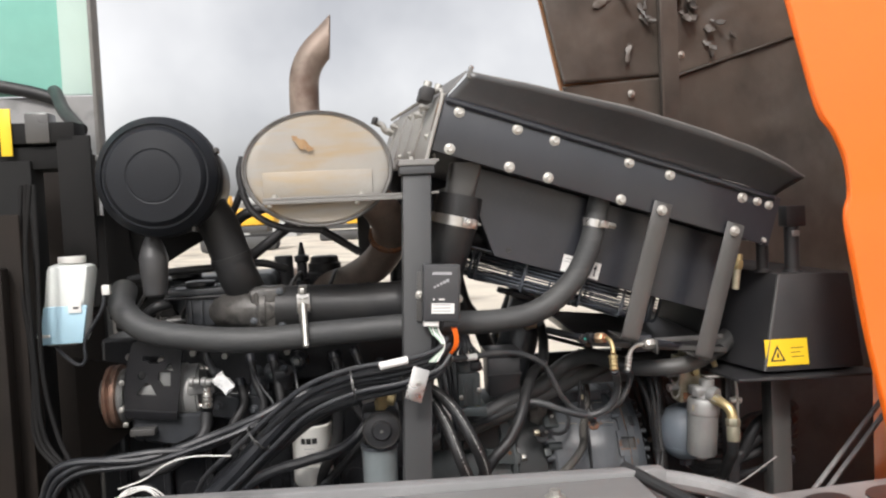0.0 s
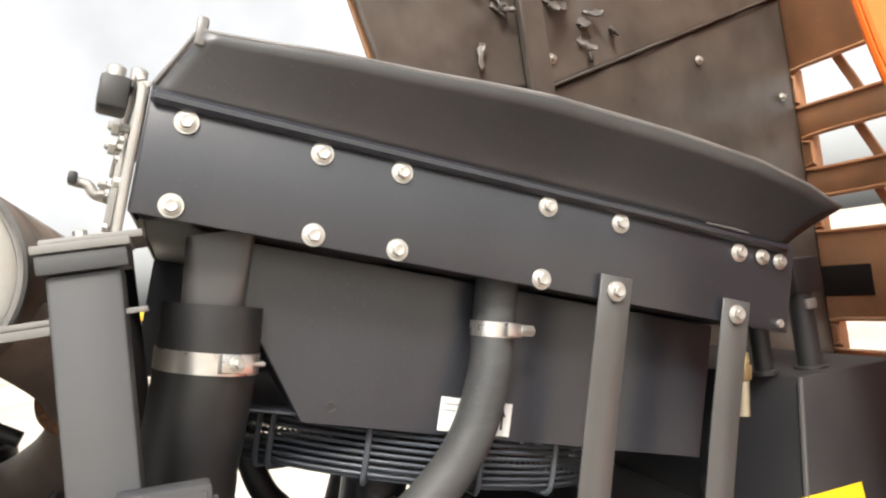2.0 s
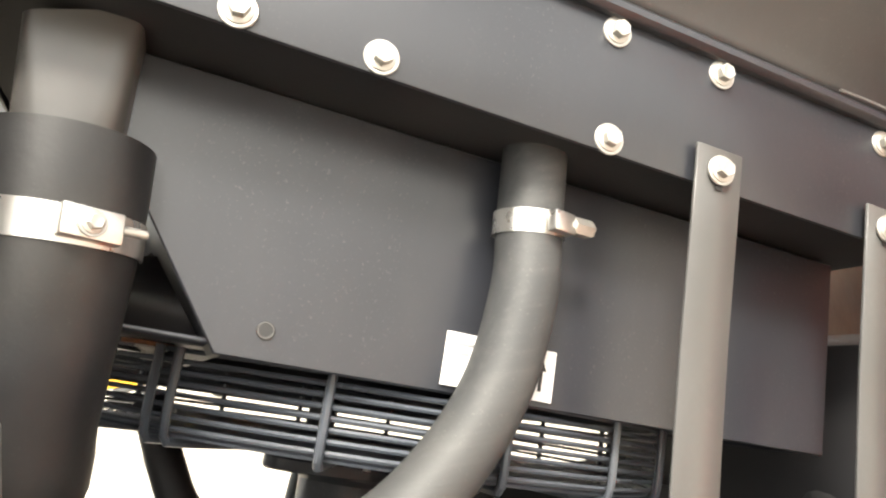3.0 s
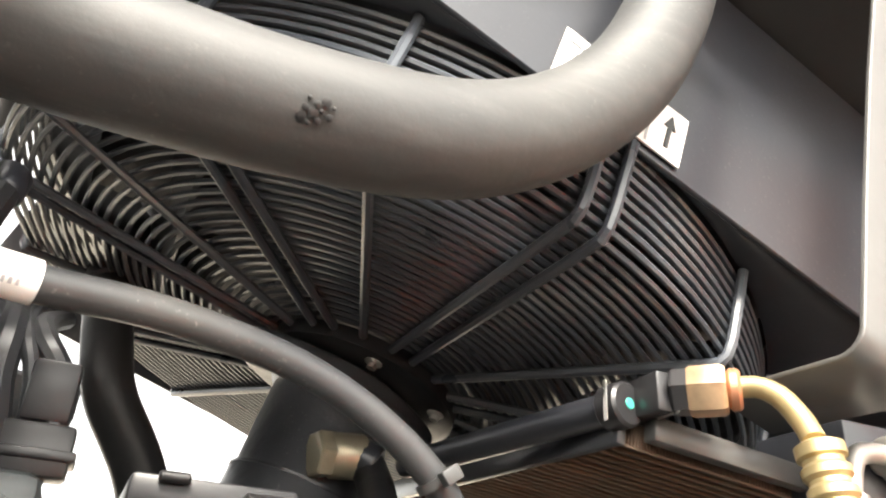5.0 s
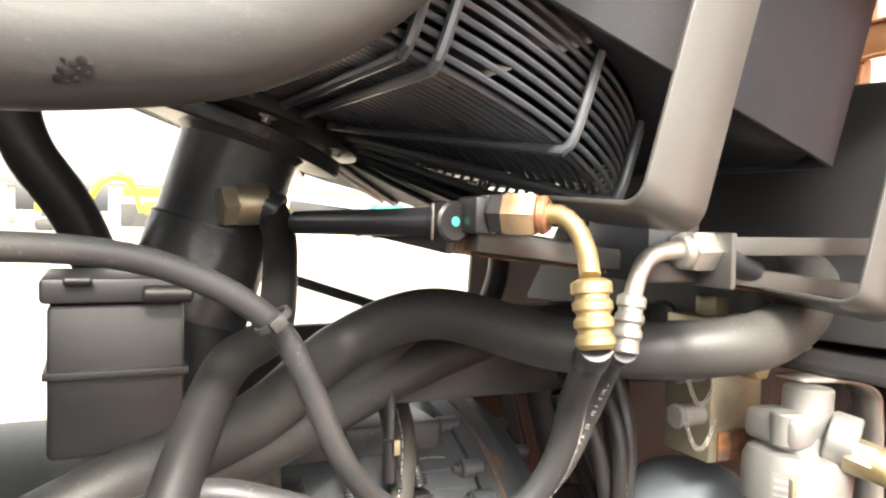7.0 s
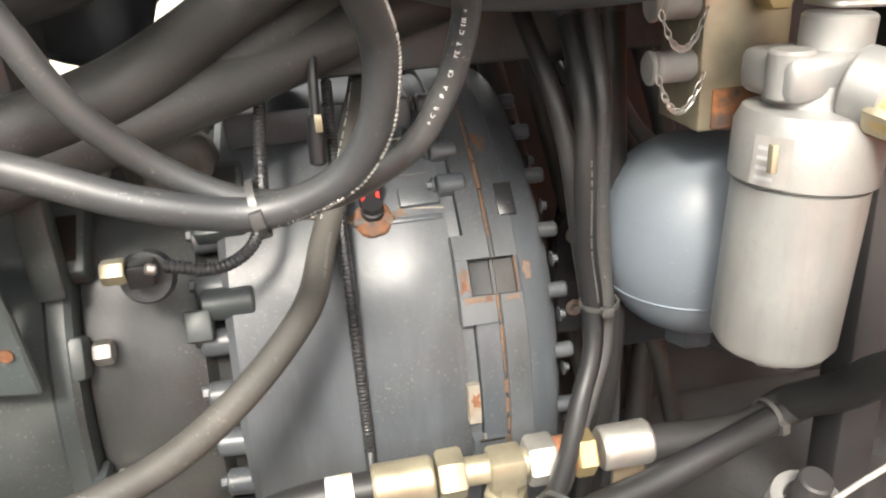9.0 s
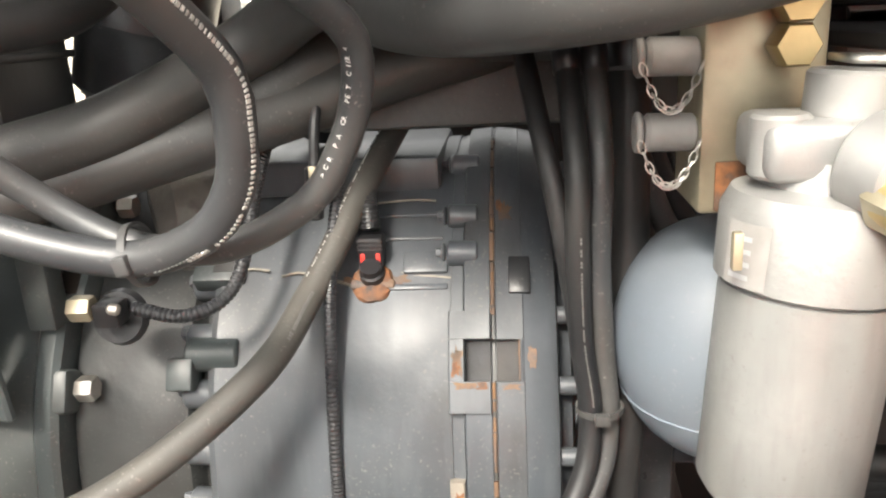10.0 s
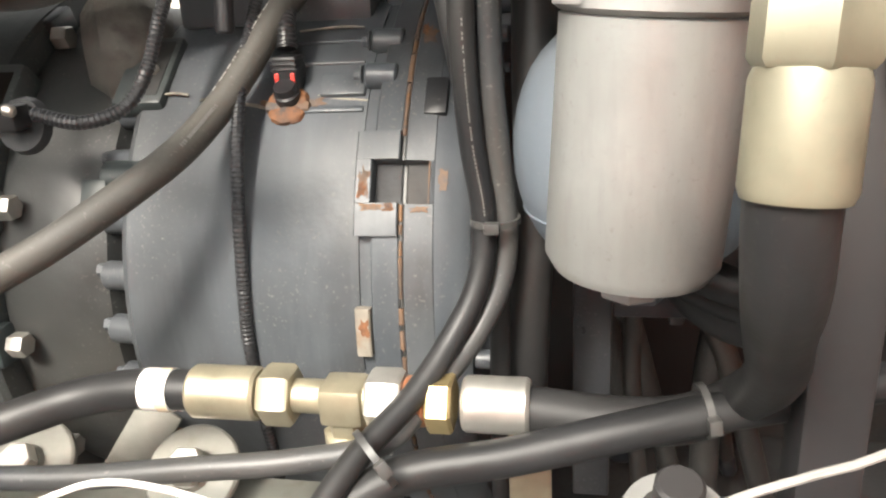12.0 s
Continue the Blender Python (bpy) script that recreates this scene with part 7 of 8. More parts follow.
    for x, z, r in ((0.02, 1.90, 0.028), (0.075, 1.925, 0.022), (-0.02, 1.865, 0.024)):
        part("injection_body", lathe([(0, r), (0.05, r), (0.055, r * 0.7), (0.085, r * 0.65), (0.088, r * 0.4)], (x, 2.16, z), (0, -1, 0.1), 24), ENGINE_GREY, t)
        part("injection_union", hexagon((x, 2.074, z + 0.009), (x, 2.060, z + 0.010), r * 0.42), CAST_GREEN, t)
    for k in range(3):
        part("injector", cyl((0.08 + 0.09 * k, 2.32, 2.0), (0.08 + 0.09 * k, 2.31, 2.11), 0.018), CAST_BROWN, t)
        part("injector_pipe", tube([(0.08 + 0.09 * k, 2.31, 2.10), (0.08 + 0.09 * k, 2.24, 2.13), (0.05 + 0.09 * k, 2.16, 2.08), (0.0, 2.14, 1.95)], 0.005, 8), STEEL_DARK, t)
    part("breather", tube([(-0.30, 2.10, 2.145), (-0.2, 2.06, 2.16), (-0.1, 2.06, 2.165), (0.0, 2.08, 2.17), (0.06, 2.12, 2.15)], 0.009, 12), RUBBER, t)
    part("breather_clip", cyl((-0.055, 2.062, 2.166), (-0.03, 2.066, 2.168), 0.0125), ALU, t)
    part("turbo_housing", lathe([(0, 0.03), (0.01, 0.07), (0.05, 0.08), (0.09, 0.07), (0.10, 0.03)], (-0.02, 2.52, 2.05), (1, 0, 0), 32), EXHAUST, t)
    part("knob", cyl((0.030, 2.36, 2.0), (0.030, 2.36, 2.171), 0.030, 0.024), RUBBER, t)
    part("knob", lathe([(0, 0.050), (0.12, 0.050), (0.125, 0.044), (0.145, 0.044), (0.150, 0.038), (0.163, 0.037), (0.166, 0.030)], (0.138, 2.36, 2.0), (0, 0, 1), 28), RUBBER, t)
    part("spike", lathe([(0, 0.014), (0.15, 0.014), (0.155, 0.020), (0.168, 0.020), (0.172, 0.010), (0.205, 0.004)], (0.078, 2.36, 2.0), (0, 0, 1), 14), RUBBER, t)
    return t


engine()


def pulley_unit():
    """The belt-driven compressor on its slotted bracket."""
    t = thing("belt_compressor", "silver belt-driven compressor on a black slotted bracket", "compressor", m=Matrix.Translation((-0.25, 2.05, 1.88)))
    ax = (1, 0, 0)
    part("pulley", lathe([(0, 0.05), (0.004, 0.070), (0.012, 0.072), (0.016, 0.066), (0.022, 0.072), (0.030, 0.072), (0.034, 0.05)], (-0.355, 2.08, 1.88), ax, 48), PULLEY, t, "rusty grooved pulley")
    part("body", lathe([(0, 0.045), (0.01, 0.060), (0.05, 0.058), (0.052, 0.050), (0.09, 0.050), (0.092, 0.058), (0.13, 0.062), (0.14, 0.055), (0.142, 0.03)], (-0.31, 2.08, 1.885), ax, 40), ALU, t)
    br = [(-0.300, 1.866), (-0.186, 1.852), (-0.178, 1.905), (-0.174, 1.950), (-0.164, 2.004), (-0.180, 2.010), (-0.262, 2.016), (-0.274, 2.010), (-0.283, 1.985), (-0.294, 1.941)]
    holes = [[(-0.252, 1.982), (-0.206, 1.978), (-0.210, 1.967), (-0.218, 1.966), (-0.220, 1.962), (-0.240, 1.964), (-0.244, 1.970), (-0.254, 1.971)],
             [(-0.258 + 0.0085 * math.cos(a), 1.938 + 0.0085 * math.sin(a)) for a in [math.pi * k / 6 for k in range(12)]],
             [(-0.196, 1.966), (-0.190, 1.944), (-0.209, 1.948)],
             [(-0.222, 1.944), (-0.196, 1.941), (-0.198, 1.909), (-0.214, 1.911), (-0.224, 1.926)],
             [(-0.273, 1.896), (-0.260, 1.914), (-0.249, 1.921), (-0.240, 1.916), (-0.229, 1.891)]]
    bm = bmesh.new()
    for loop in [br] + holes:
        vs = [bm.verts.new((x, 2.003, z)) for x, z in loop]
        for v, w in zip(vs, vs[1:] + vs[:1]):
            bm.edges.new((v, w))
    bmesh.ops.triangle_fill(bm, use_beauty=True, edges=bm.edges[:])
    r = bmesh.ops.extrude_face_region(bm, geom=bm.faces[:])
    bmesh.ops.translate(bm, vec=(0, 0.007, 0), verts=[v for v in r["geom"] if isinstance(v, bmesh.types.BMVert)])
    bmesh.ops.recalc_face_normals(bm, faces=bm.faces[:])
    part("bracket", bm, PLASTIC, t, "black bracket with cut-outs", smooth=20)
    part("bracket_lip", frustum([(-0.298, 2.003, 1.845), (-0.188, 2.003, 1.832), (-0.188, 2.010, 1.832), (-0.298, 2.010, 1.845)],
                                [(-0.300, 1.997, 1.8655), (-0.186, 1.997, 1.8515), (-0.186, 2.010, 1.8515), (-0.300, 2.010, 1.8655)], 0.002), PLASTIC, t)
    part("body_pad", box(-0.225, -0.192, 2.012, 2.03, 1.905, 1.948, 0.004), ALU, t)
    part("body_pad", box(-0.275, -0.228, 2.012, 2.03, 1.888, 1.915, 0.004), ALU, t)
    part("front_flange", lathe([(0, 0.052), (0.003, 0.0625), (0.028, 0.0640), (0.030, 0.060), (0.034, 0.060), (0.037, 0.050), (0.038, 0.02)], (-0.178, 2.08, 1.880), ax, 44), ALU, t, "silver flange ring")
    part("pulley_hub", lathe([(0, 0.040), (0.006, 0.044), (0.010, 0.030)], (-0.358, 2.08, 1.88), (-1, 0, 0), 36), ZINC, t)
    part("clutch_ring", lathe([(0, 0.060), (0.010, 0.064), (0.016, 0.060)], (-0.325, 2.08, 1.88), ax, 44), ALU, t)
    for k in range(6):
        a = 2 * math.pi * k / 6 + 0.3
        bolt(t, (-0.309, 2.08 + 0.052 * math.cos(a), 1.88 + 0.052 * math.sin(a)), ax, 0.007)
    for x, z in ((-0.302, 1.925), (-0.298, 1.832), (-0.168, 2.010), (-0.305, 1.865)):
        bolt(t, (x, 2.0, z), r=0.0065)
    part("foot_block", box(-0.290, -0.236, 1.996, 2.03, 1.804, 1.820, 0.003), STEEL_DARK, t)
    part("cast_foot", prism([(-0.29, 1.79), (-0.20, 1.77), (-0.12, 1.80), (-0.13, 1.842), (-0.29, 1.842)], 2.02, 2.08, 0.006), ENGINE_GREY, t)
    for k in range(7):
        a = 2 * math.pi * k / 7
        bolt(t, (-0.1435, 2.08 + 0.0555 * math.cos(a), 1.880 + 0.0555 * math.sin(a)), ax, 0.0075)
    part("foot", box(-0.285, -0.205, 2.030, 2.10, 1.795, 1.835, 0.005), CAST_BROWN, t)
    part("port_block", box(-0.165, -0.105, 2.01, 2.05, 1.885, 1.915, 0.005), ALU, t)
    for z, dx in ((1.910, 0.0), (1.908, 0.026)):
        part("port_nut", lathe([(0, 0.009), (0.003, 0.0115), (0.010, 0.0115), (0.013, 0.008), (0.024, 0.008)], (-0.155 + dx, 1.996, z + 0.008), (1, -0.15, 0), 14), ALU, t)
    part("hose_end", lathe([(0, 0.008), (0.012, 0.008), (0.013, 0.0115), (0.019, 0.0118), (0.020, 0.0095), (0.023, 0.0095), (0.024, 0.0118), (0.030, 0.0118), (0.031, 0.0095), (0.034, 0.0095), (0.035, 0.0118), (0.044, 0.0112)], (-0.117, 1.988, 1.905), (0.0, -0.1, -1), 20), STAINLESS, t)
    part("hose", tube([(-0.120, 1.982, 1.85), (-0.122, 1.97, 1.815), (-0.145, 1.95, 1.785), (-0.19, 1.93, 1.755), (-0.25, 1.92, 1.74)], 0.0125, 14), RUBBER, t)
    part("hose_end", lathe([(0, 0.010), (0.008, 0.012), (0.012, 0.010), (0.022, 0.013), (0.03, 0.010)], (-0.131, 1.975, 1.802), (-0.1, 0, -1), 20), STAINLESS, t)
    u = thing("white_connector", "white wire connector above the compressor hoses", "connector", m=Matrix.Translation((-0.09, 2.0, 1.91)))
    bm = box(-0.014, 0.014, -0.009, 0.009, -0.022, 0.022, 0.003, seg=2)
    bmesh.ops.subdivide_edges(bm, edges=bm.edges[:], cuts=3, use_grid_fill=True)
    for v in bm.verts:
        v.co += v.co.normalized() * 0.006 * noise.noise(v.co * 150)
    bm.transform(Matrix.Translation((-0.080, 1.990, 1.912)) @ pose(0, 0, 0, 0, -40, 0))
    part("shell", bm, SPECKLED, u, "speckled white wrapping")
    part("lead", tube([(-0.10, 1.995, 1.935), (-0.115, 2.0, 1.98), (-0.10, 2.02, 2.02)], 0.008, 10), LOOM, u)
    return t


pulley_unit()


def oil_filter():
    c = Vector((0.0995, 2.09, 1.636))
    t = thing("oil_filter", "cream spin-on oil filter with dark printing", "filter", m=Matrix.Translation(c))
    part("can", lathe([(0, 0.03), (0.004, 0.042), (0.012, 0.0465), (0.135, 0.047), (0.138, 0.0485), (0.146, 0.0485), (0.149, 0.045)], c, (0, 0, 1), 48), FILTER_WHITE, t)
    part("seal", lathe([(0, 0.046), (0.006, 0.0475), (0.01, 0.044)], c + Vector((0, 0, 0.149)), (0, 0, 1), 40), PLASTIC, t)
    part("mount", lathe([(0, 0.05), (0.03, 0.055), (0.05, 0.045)], c + Vector((0, 0, 0.159)), (0, 0, 1), 32), CAST_BROWN, t)
    def patch(x0, x1, z0, z1, m2):
        bm = bmesh.new()
        n = 8
        r = 0.0476
        rows = []
        for i in range(n + 1):
            x = x0 + (x1 - x0) * i / n
            a = x / r - 0.1
            rows.append((bm.verts.new(c + Vector((r * math.sin(a), -r * math.cos(a), z0))), bm.verts.new(c + Vector((r * math.sin(a), -r * math.cos(a), z1)))))
        for p, q in zip(rows, rows[1:]):
            bm.faces.new((p[0], q[0], q[1], p[1]))
        part("print_bar", bm, m2, t)
    for x0, x1 in ((-0.019, -0.0085), (-0.0065, 0.005), (0.007, 0.019)):
        patch(x0, x1, 0.108, 0.1215, INK_AND_HOLE)
    for k, w in enumerate((0.012, 0.007, 0.024, 0.030, 0.030, 0.020)):
        patch(-w, w, 0.096 - 0.009 * k, 0.0972 - 0.009 * k, GREY_INK)
    return t


oil_filter()


def fuel_sedimenter():
    t = thing("fuel_sedimenter", "round dark fuel filter head with a smoky bowl", "filter", m=Matrix.Translation((0.262, 1.92, 1.70)))
    c = Vector((0.262, 1.885, 1.812))
    part("primer_cap", lathe([(0, 0.039), (0.006, 0.040), (0.010, 0.037), (0.014, 0.022), (0.018, 0.021), (0.022, 0.018)], c, (0, -1, 0), 40), CASE_GREY, t)
    part("primer_rim", ring(c + Vector((0, -0.008, 0)), (0, 1, 0), 0.0385, 0.003, 40), STEEL_DARK, t)
    part("cap_pin", lathe([(0, 0.0035), (0.003, 0.003)], c + Vector((0, -0.022, 0)), (0, -1, 0), 14), ZINC, t)
    part("head", box(0.222, 0.302, 1.886, 1.97, 1.775, 1.85, 0.008), CAST_BROWN, t)
    part("bowl", lathe([(0, 0.034), (0.005, 0.038), (0.085, 0.0395), (0.090, 0.036)], (0.256, 1.93, 1.675), (0, 0, 1), 40), BOWL, t)
    part("bowl_ring", lathe([(0, 0.041), (0.008, 0.041)], (0.256, 1.93, 1.760), (0, 0, 1), 40), CAST_DARK, t)
    part("brass_elbow", tube([(0.262, 1.90, 1.85), (0.262, 1.895, 1.872), (0.252, 1.89, 1.886), (0.235, 1.885, 1.89)], 0.011, 14, 0.004), BRASS, t)
    part("brass_union", hexagon((0.266, 1.858, 1.868), (0.266, 1.846, 1.902), 0.0165), BRASS, t, "dull brass union")
    part("brass_union", lathe([(0, 0.012), (0.016, 0.013), (0.018, 0.009)], (0.276, 1.850, 1.885), (1, -0.2, -0.3), 16), BRASS, t, "dull brass union")
    part("union_crimp", lathe([(0, 0.0095), (0.004, 0.0125), (0.030, 0.0125), (0.034, 0.010)], (0.254, 1.846, 1.896), (-1, -0.1, -0.2), 18), STAINLESS, t)
    part("union_hose", tube([(0.226, 1.843, 1.890), (0.19, 1.838, 1.884), (0.13, 1.825, 1.862), (0.06, 1.81, 1.815), (0.0, 1.80, 1.77)], 0.0105, 12), RUBBER, t)
    part("fuel_hose", tube([(0.242, 1.888, 1.889), (0.21, 1.875, 1.888), (0.14, 1.85, 1.872), (0.06, 1.825, 1.838), (0.0, 1.81, 1.79), (-0.06, 1.81, 1.73)], 0.011, 12), RUBBER, t)
    part("hose_clip", cyl((0.225, 1.881, 1.888), (0.21, 1.875, 1.885), 0.0125), ZINC, t)
    u = thing("fuel_water_sensor", "white capped sensor beside the post", "sensor", m=Matrix.Translation((0.40, 1.92, 1.8)))
    part("cap", box(0.392, 0.418, 1.93, 1.95, 1.80, 1.845, 0.004), WHITE, u)
    part("stem", cyl((0.405, 1.94, 1.80), (0.405, 1.94, 1.74), 0.012), PLASTIC, u)
    return t


fuel_sedimenter()


def air_filter():
    c = Vector((-0.168, 1.90, 2.3675))
    t = thing("air_filter_housing", "round black plastic air filter housing", "air filter", m=Matrix.Translation(c))
    part("cover", lathe([(0, 0.117), (0.006, 0.1225), (0.016, 0.1225), (0.021, 0.119), (0.030, 0.109), (0.034, 0.1065), (0.031, 0.1045), (0.031, 0.1015), (0.037, 0.0985), (0.043, 0.092), (0.0475, 0.056), (0.0465, 0.0545), (0.0465, 0.0525), (0.048, 0.051), (0.050, 0.034), (0.050, 0.002)], c, (0, -1, 0), 72), COVER, t)
    part("housing", lathe([(0, 0.122), (0.01, 0.126), (0.05, 0.126), (0.055, 0.122), (0.36, 0.120), (0.37, 0.10)], c + Vector((0, 0.001, 0)), (-0.10, 1, 0), 64), COVER, t)
    for a in (24, 160, 300):
        p = c + Vector((0.127 * math.cos(radians(a)), 0.0, 0.127 * math.sin(radians(a))))
        part("latch", box(p.x - 0.004, p.x + 0.004, p.y - 0.004, p.y + 0.03, p.z - 0.006, p.z + 0.006, 0.002), STEEL_DARK, t)
    part("dust_valve", lathe([(0, 0.012), (0.015, 0.013), (0.040, 0.024), (0.058, 0.0285), (0.062, 0.030), (0.105, 0.0275), (0.140, 0.024), (0.145, 0.018)], c + Vector((-0.032, 0.04, -0.105)), (0.0, 0, -1), 24), RELAY, t, "grey rubber dust valve")
    part("outlet_hose", tube([(-0.09, 1.985, 2.30), (-0.068, 1.995, 2.255), (-0.053, 2.0, 2.205), (-0.036, 2.01, 2.145), (-0.020, 2.06, 2.09)], 0.043, 24), RUBBER, t)
    part("outlet_clamp", lathe([(0, 0.0455), (0.012, 0.0455)], (-0.050, 2.0, 2.195), (0.25, 0.1, -0.95), 30), RUBBER, t)
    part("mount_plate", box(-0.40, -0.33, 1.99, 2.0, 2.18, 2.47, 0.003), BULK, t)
    return t


air_filter()


def muffler():
    c = Vector((0.161, 1.815, 2.366))
    t = thing("exhaust_muffler", "oval aluminised exhaust muffler with rust stains", "muffler", m=Matrix.Translation(c))
    sc = Matrix.Translation(c) @ pose(0, 0, 0, -90, 0, 0)
    def oval(profile, seg=72, hollow=False):
        bm = lathe(profile, seg=seg, m=Matrix(), hollow=hollow)
        bm.transform(sc @ Matrix.Diagonal((1.0, 0.775, 1, 1)))
        return bm
    part("end_cap", oval([(-0.0005, 0.12), (0.0, 0.137), (0.003, 0.1415), (0.008, 0.1415)]), MUFFLER, t)
    part("rim", oval([(-0.001, 0.1445), (-0.004, 0.1475), (-0.001, 0.1505), (0.012, 0.1505), (0.014, 0.144), (0.006, 0.1425), (-0.001, 0.1425)], hollow=True), EDGE_GREY, t)
    part("shell", oval([(0.0145, 0.1435), (0.02, 0.1475), (0.58, 0.1475), (0.59, 0.14)]), EXHAUST, t)
    part("support_shelf", box(0.052, 0.400, 1.783, 1.812, 2.306, 2.311, 0.001, None), SHELF, t)
    part("shelf_front", box(0.052, 0.345, 1.7825, 1.785, 2.298, 2.3055, 0.0005), SHELF, t)
    part("shelf_plate", box(0.052, 0.268, 1.8085, 1.8125, 2.3115, 2.362, 0.001), MUFFLER, t)
    for x in (0.075, 0.245):
        bolt(t, (x, 1.797, 2.311), (0, 0, 1), 0.008)
        part("shelf_bolt", cyl((x - 0.01, 1.79, 2.3055), (x - 0.01, 1.79, 2.292), 0.005), ZINC, t)
    part("hanger_strap", tube([(0.008, 1.86, 2.40), (0.0, 1.86, 2.36), (0.02, 1.86, 2.29), (0.08, 1.86, 2.252), (0.16, 1.86, 2.243)], 0.007, 10), BLACK_DUSTY, t)
    pipe = tube([(0.109, 2.36, 2.40), (0.108, 2.36, 2.52), (0.1085, 2.36, 2.60), (0.114, 2.36, 2.655), (0.137, 2.36, 2.702), (0.184, 2.36, 2.750), (0.26, 2.36, 2.826)], 0.0395, 32)
    bmesh.ops.bisect_plane(pipe, geom=pipe.verts[:] + pipe.edges[:] + pipe.faces[:], plane_co=(0.184, 2.36, 2.75), plane_no=(1, 0, -0.05), clear_outer=True)
    ob = part("tail_pipe", pipe, EXHAUST, t, "heat-browned tail pipe with slanted mouth", smooth=60)
    ob.modifiers.new("wall", "SOLIDIFY").thickness = 0.0025
    # rust scorch on the cap
    for cx, cz, s in ((0.130, 2.418, 1.0), (0.146, 2.408, 0.6), (0.120, 2.428, 0.45)):
        ol = []
        for k in range(26):
            a = 2 * math.pi * k / 26
            r = s * (1.0 + 0.22 * math.sin(3 * a + 0.6 + cx * 90) + 0.12 * math.sin(7 * a))
            ol.append((cx + 0.013 * math.cos(a) * r, cz + 0.010 * math.sin(a) * r - 0.005 * math.cos(a) * s))
        part("scorch_mark", prism(ol, 1.8062 - 0.0004 * s, 1.8068), SCORCH, t, "rust-brown scorch mark")
    part("inlet_pipe", tube([(0.25, 1.93, 2.32), (0.285, 1.97, 2.286), (0.307, 2.05, 2.239), (0.299, 2.12, 2.183), (0.258, 2.20, 2.134), (0.173, 2.30, 2.090), (0.06, 2.45, 2.07)], 0.041, 28), EXHAUST, t)
    part("inlet_flange", lathe([(0, 0.044), (0.002, 0.047), (0.012, 0.047), (0.014, 0.043)], (0.305, 2.075, 2.220), (-0.1, 0.6, -0.55), 32), RUST, t, "rusty flange band")
    for pts, r in (([(-0.071, 2.10, 2.262), (-0.05, 2.10, 2.302), (-0.030, 2.10, 2.345)], 0.0085), ([(-0.075, 2.10, 2.22), (-0.060, 2.10, 2.255), (-0.030, 2.10, 2.283), (0.019, 2.10, 2.298), (0.07, 2.10, 2.30)], 0.0125), ([(-0.040, 2.10, 2.170), (0.066, 2.10, 2.247), (0.10, 2.10, 2.27)], 0.0125), ([(0.10, 2.10, 2.270), (0.133, 2.10, 2.250), (0.235, 2.10, 2.182)], 0.0095)):
        part("brace", tube(pts, r, 14), BLACK_DUSTY, t, "dark hose-like brace")
    part("back_column", box(0.232, 0.266, 2.33, 2.36, 2.05, 2.34, 0.004), BLACK_DUSTY, t, "dark square column")
    return t


muffler()


def washer_tank():
    t = thing("washer_tank", "translucent white tank half full of blue fluid", "tank", m=Matrix.Translation((-0.37, 1.92, 2.03)))
    part("tank", frustum([(-0.425, 1.895, 2.030), (-0.344, 1.895, 2.030), (-0.344, 1.965, 2.030), (-0.425, 1.965, 2.030)],
                         [(-0.405, 1.895, 2.198), (-0.318, 1.895, 2.195), (-0.318, 1.965, 2.195), (-0.405, 1.965, 2.198)], 0.014), TANK, t)
    part("fluid", frustum([(-0.424, 1.892, 2.034), (-0.339, 1.892, 2.034), (-0.339, 1.900, 2.034), (-0.424, 1.900, 2.034)],
                          [(-0.413, 1.892, 2.112), (-0.326, 1.892, 2.112), (-0.326, 1.900, 2.112), (-0.413, 1.900, 2.112)], 0.003), COOLANT, t, "blue fluid level")
    part("cap", cyl((-0.362, 1.93, 2.198), (-0.362, 1.93, 2.212), 0.027), FILTER_WHITE, t)
    part("label", box(-0.362, -0.336, 1.8885, 1.8895, 2.098, 2.128, 0), WHITE, t)
    part("label_print", box(-0.352, -0.342, 1.8875, 1.888, 2.106, 2.110, 0), INK_AND_HOLE, t)
    part("strap", box(-0.44, -0.40, 1.885, 1.890, 2.05, 2.056, 0.001), WHITE, t)
    part("drain_tube", tube([(-0.40, 1.91, 2.03), (-0.38, 1.90, 2.01), (-0.35, 1.89, 1.99), (-0.335, 1.89, 2.0), (-0.335, 1.895, 2.04), (-0.30, 1.90, 2.10), (-0.295, 1.91, 2.14)], 0.0035, 8), LOOM, t)
    part("pump_plug", box(-0.298, -0.282, 1.90, 1.915, 2.13, 2.15, 0.002), FILTER_WHITE, t)
    return t


washer_tank()


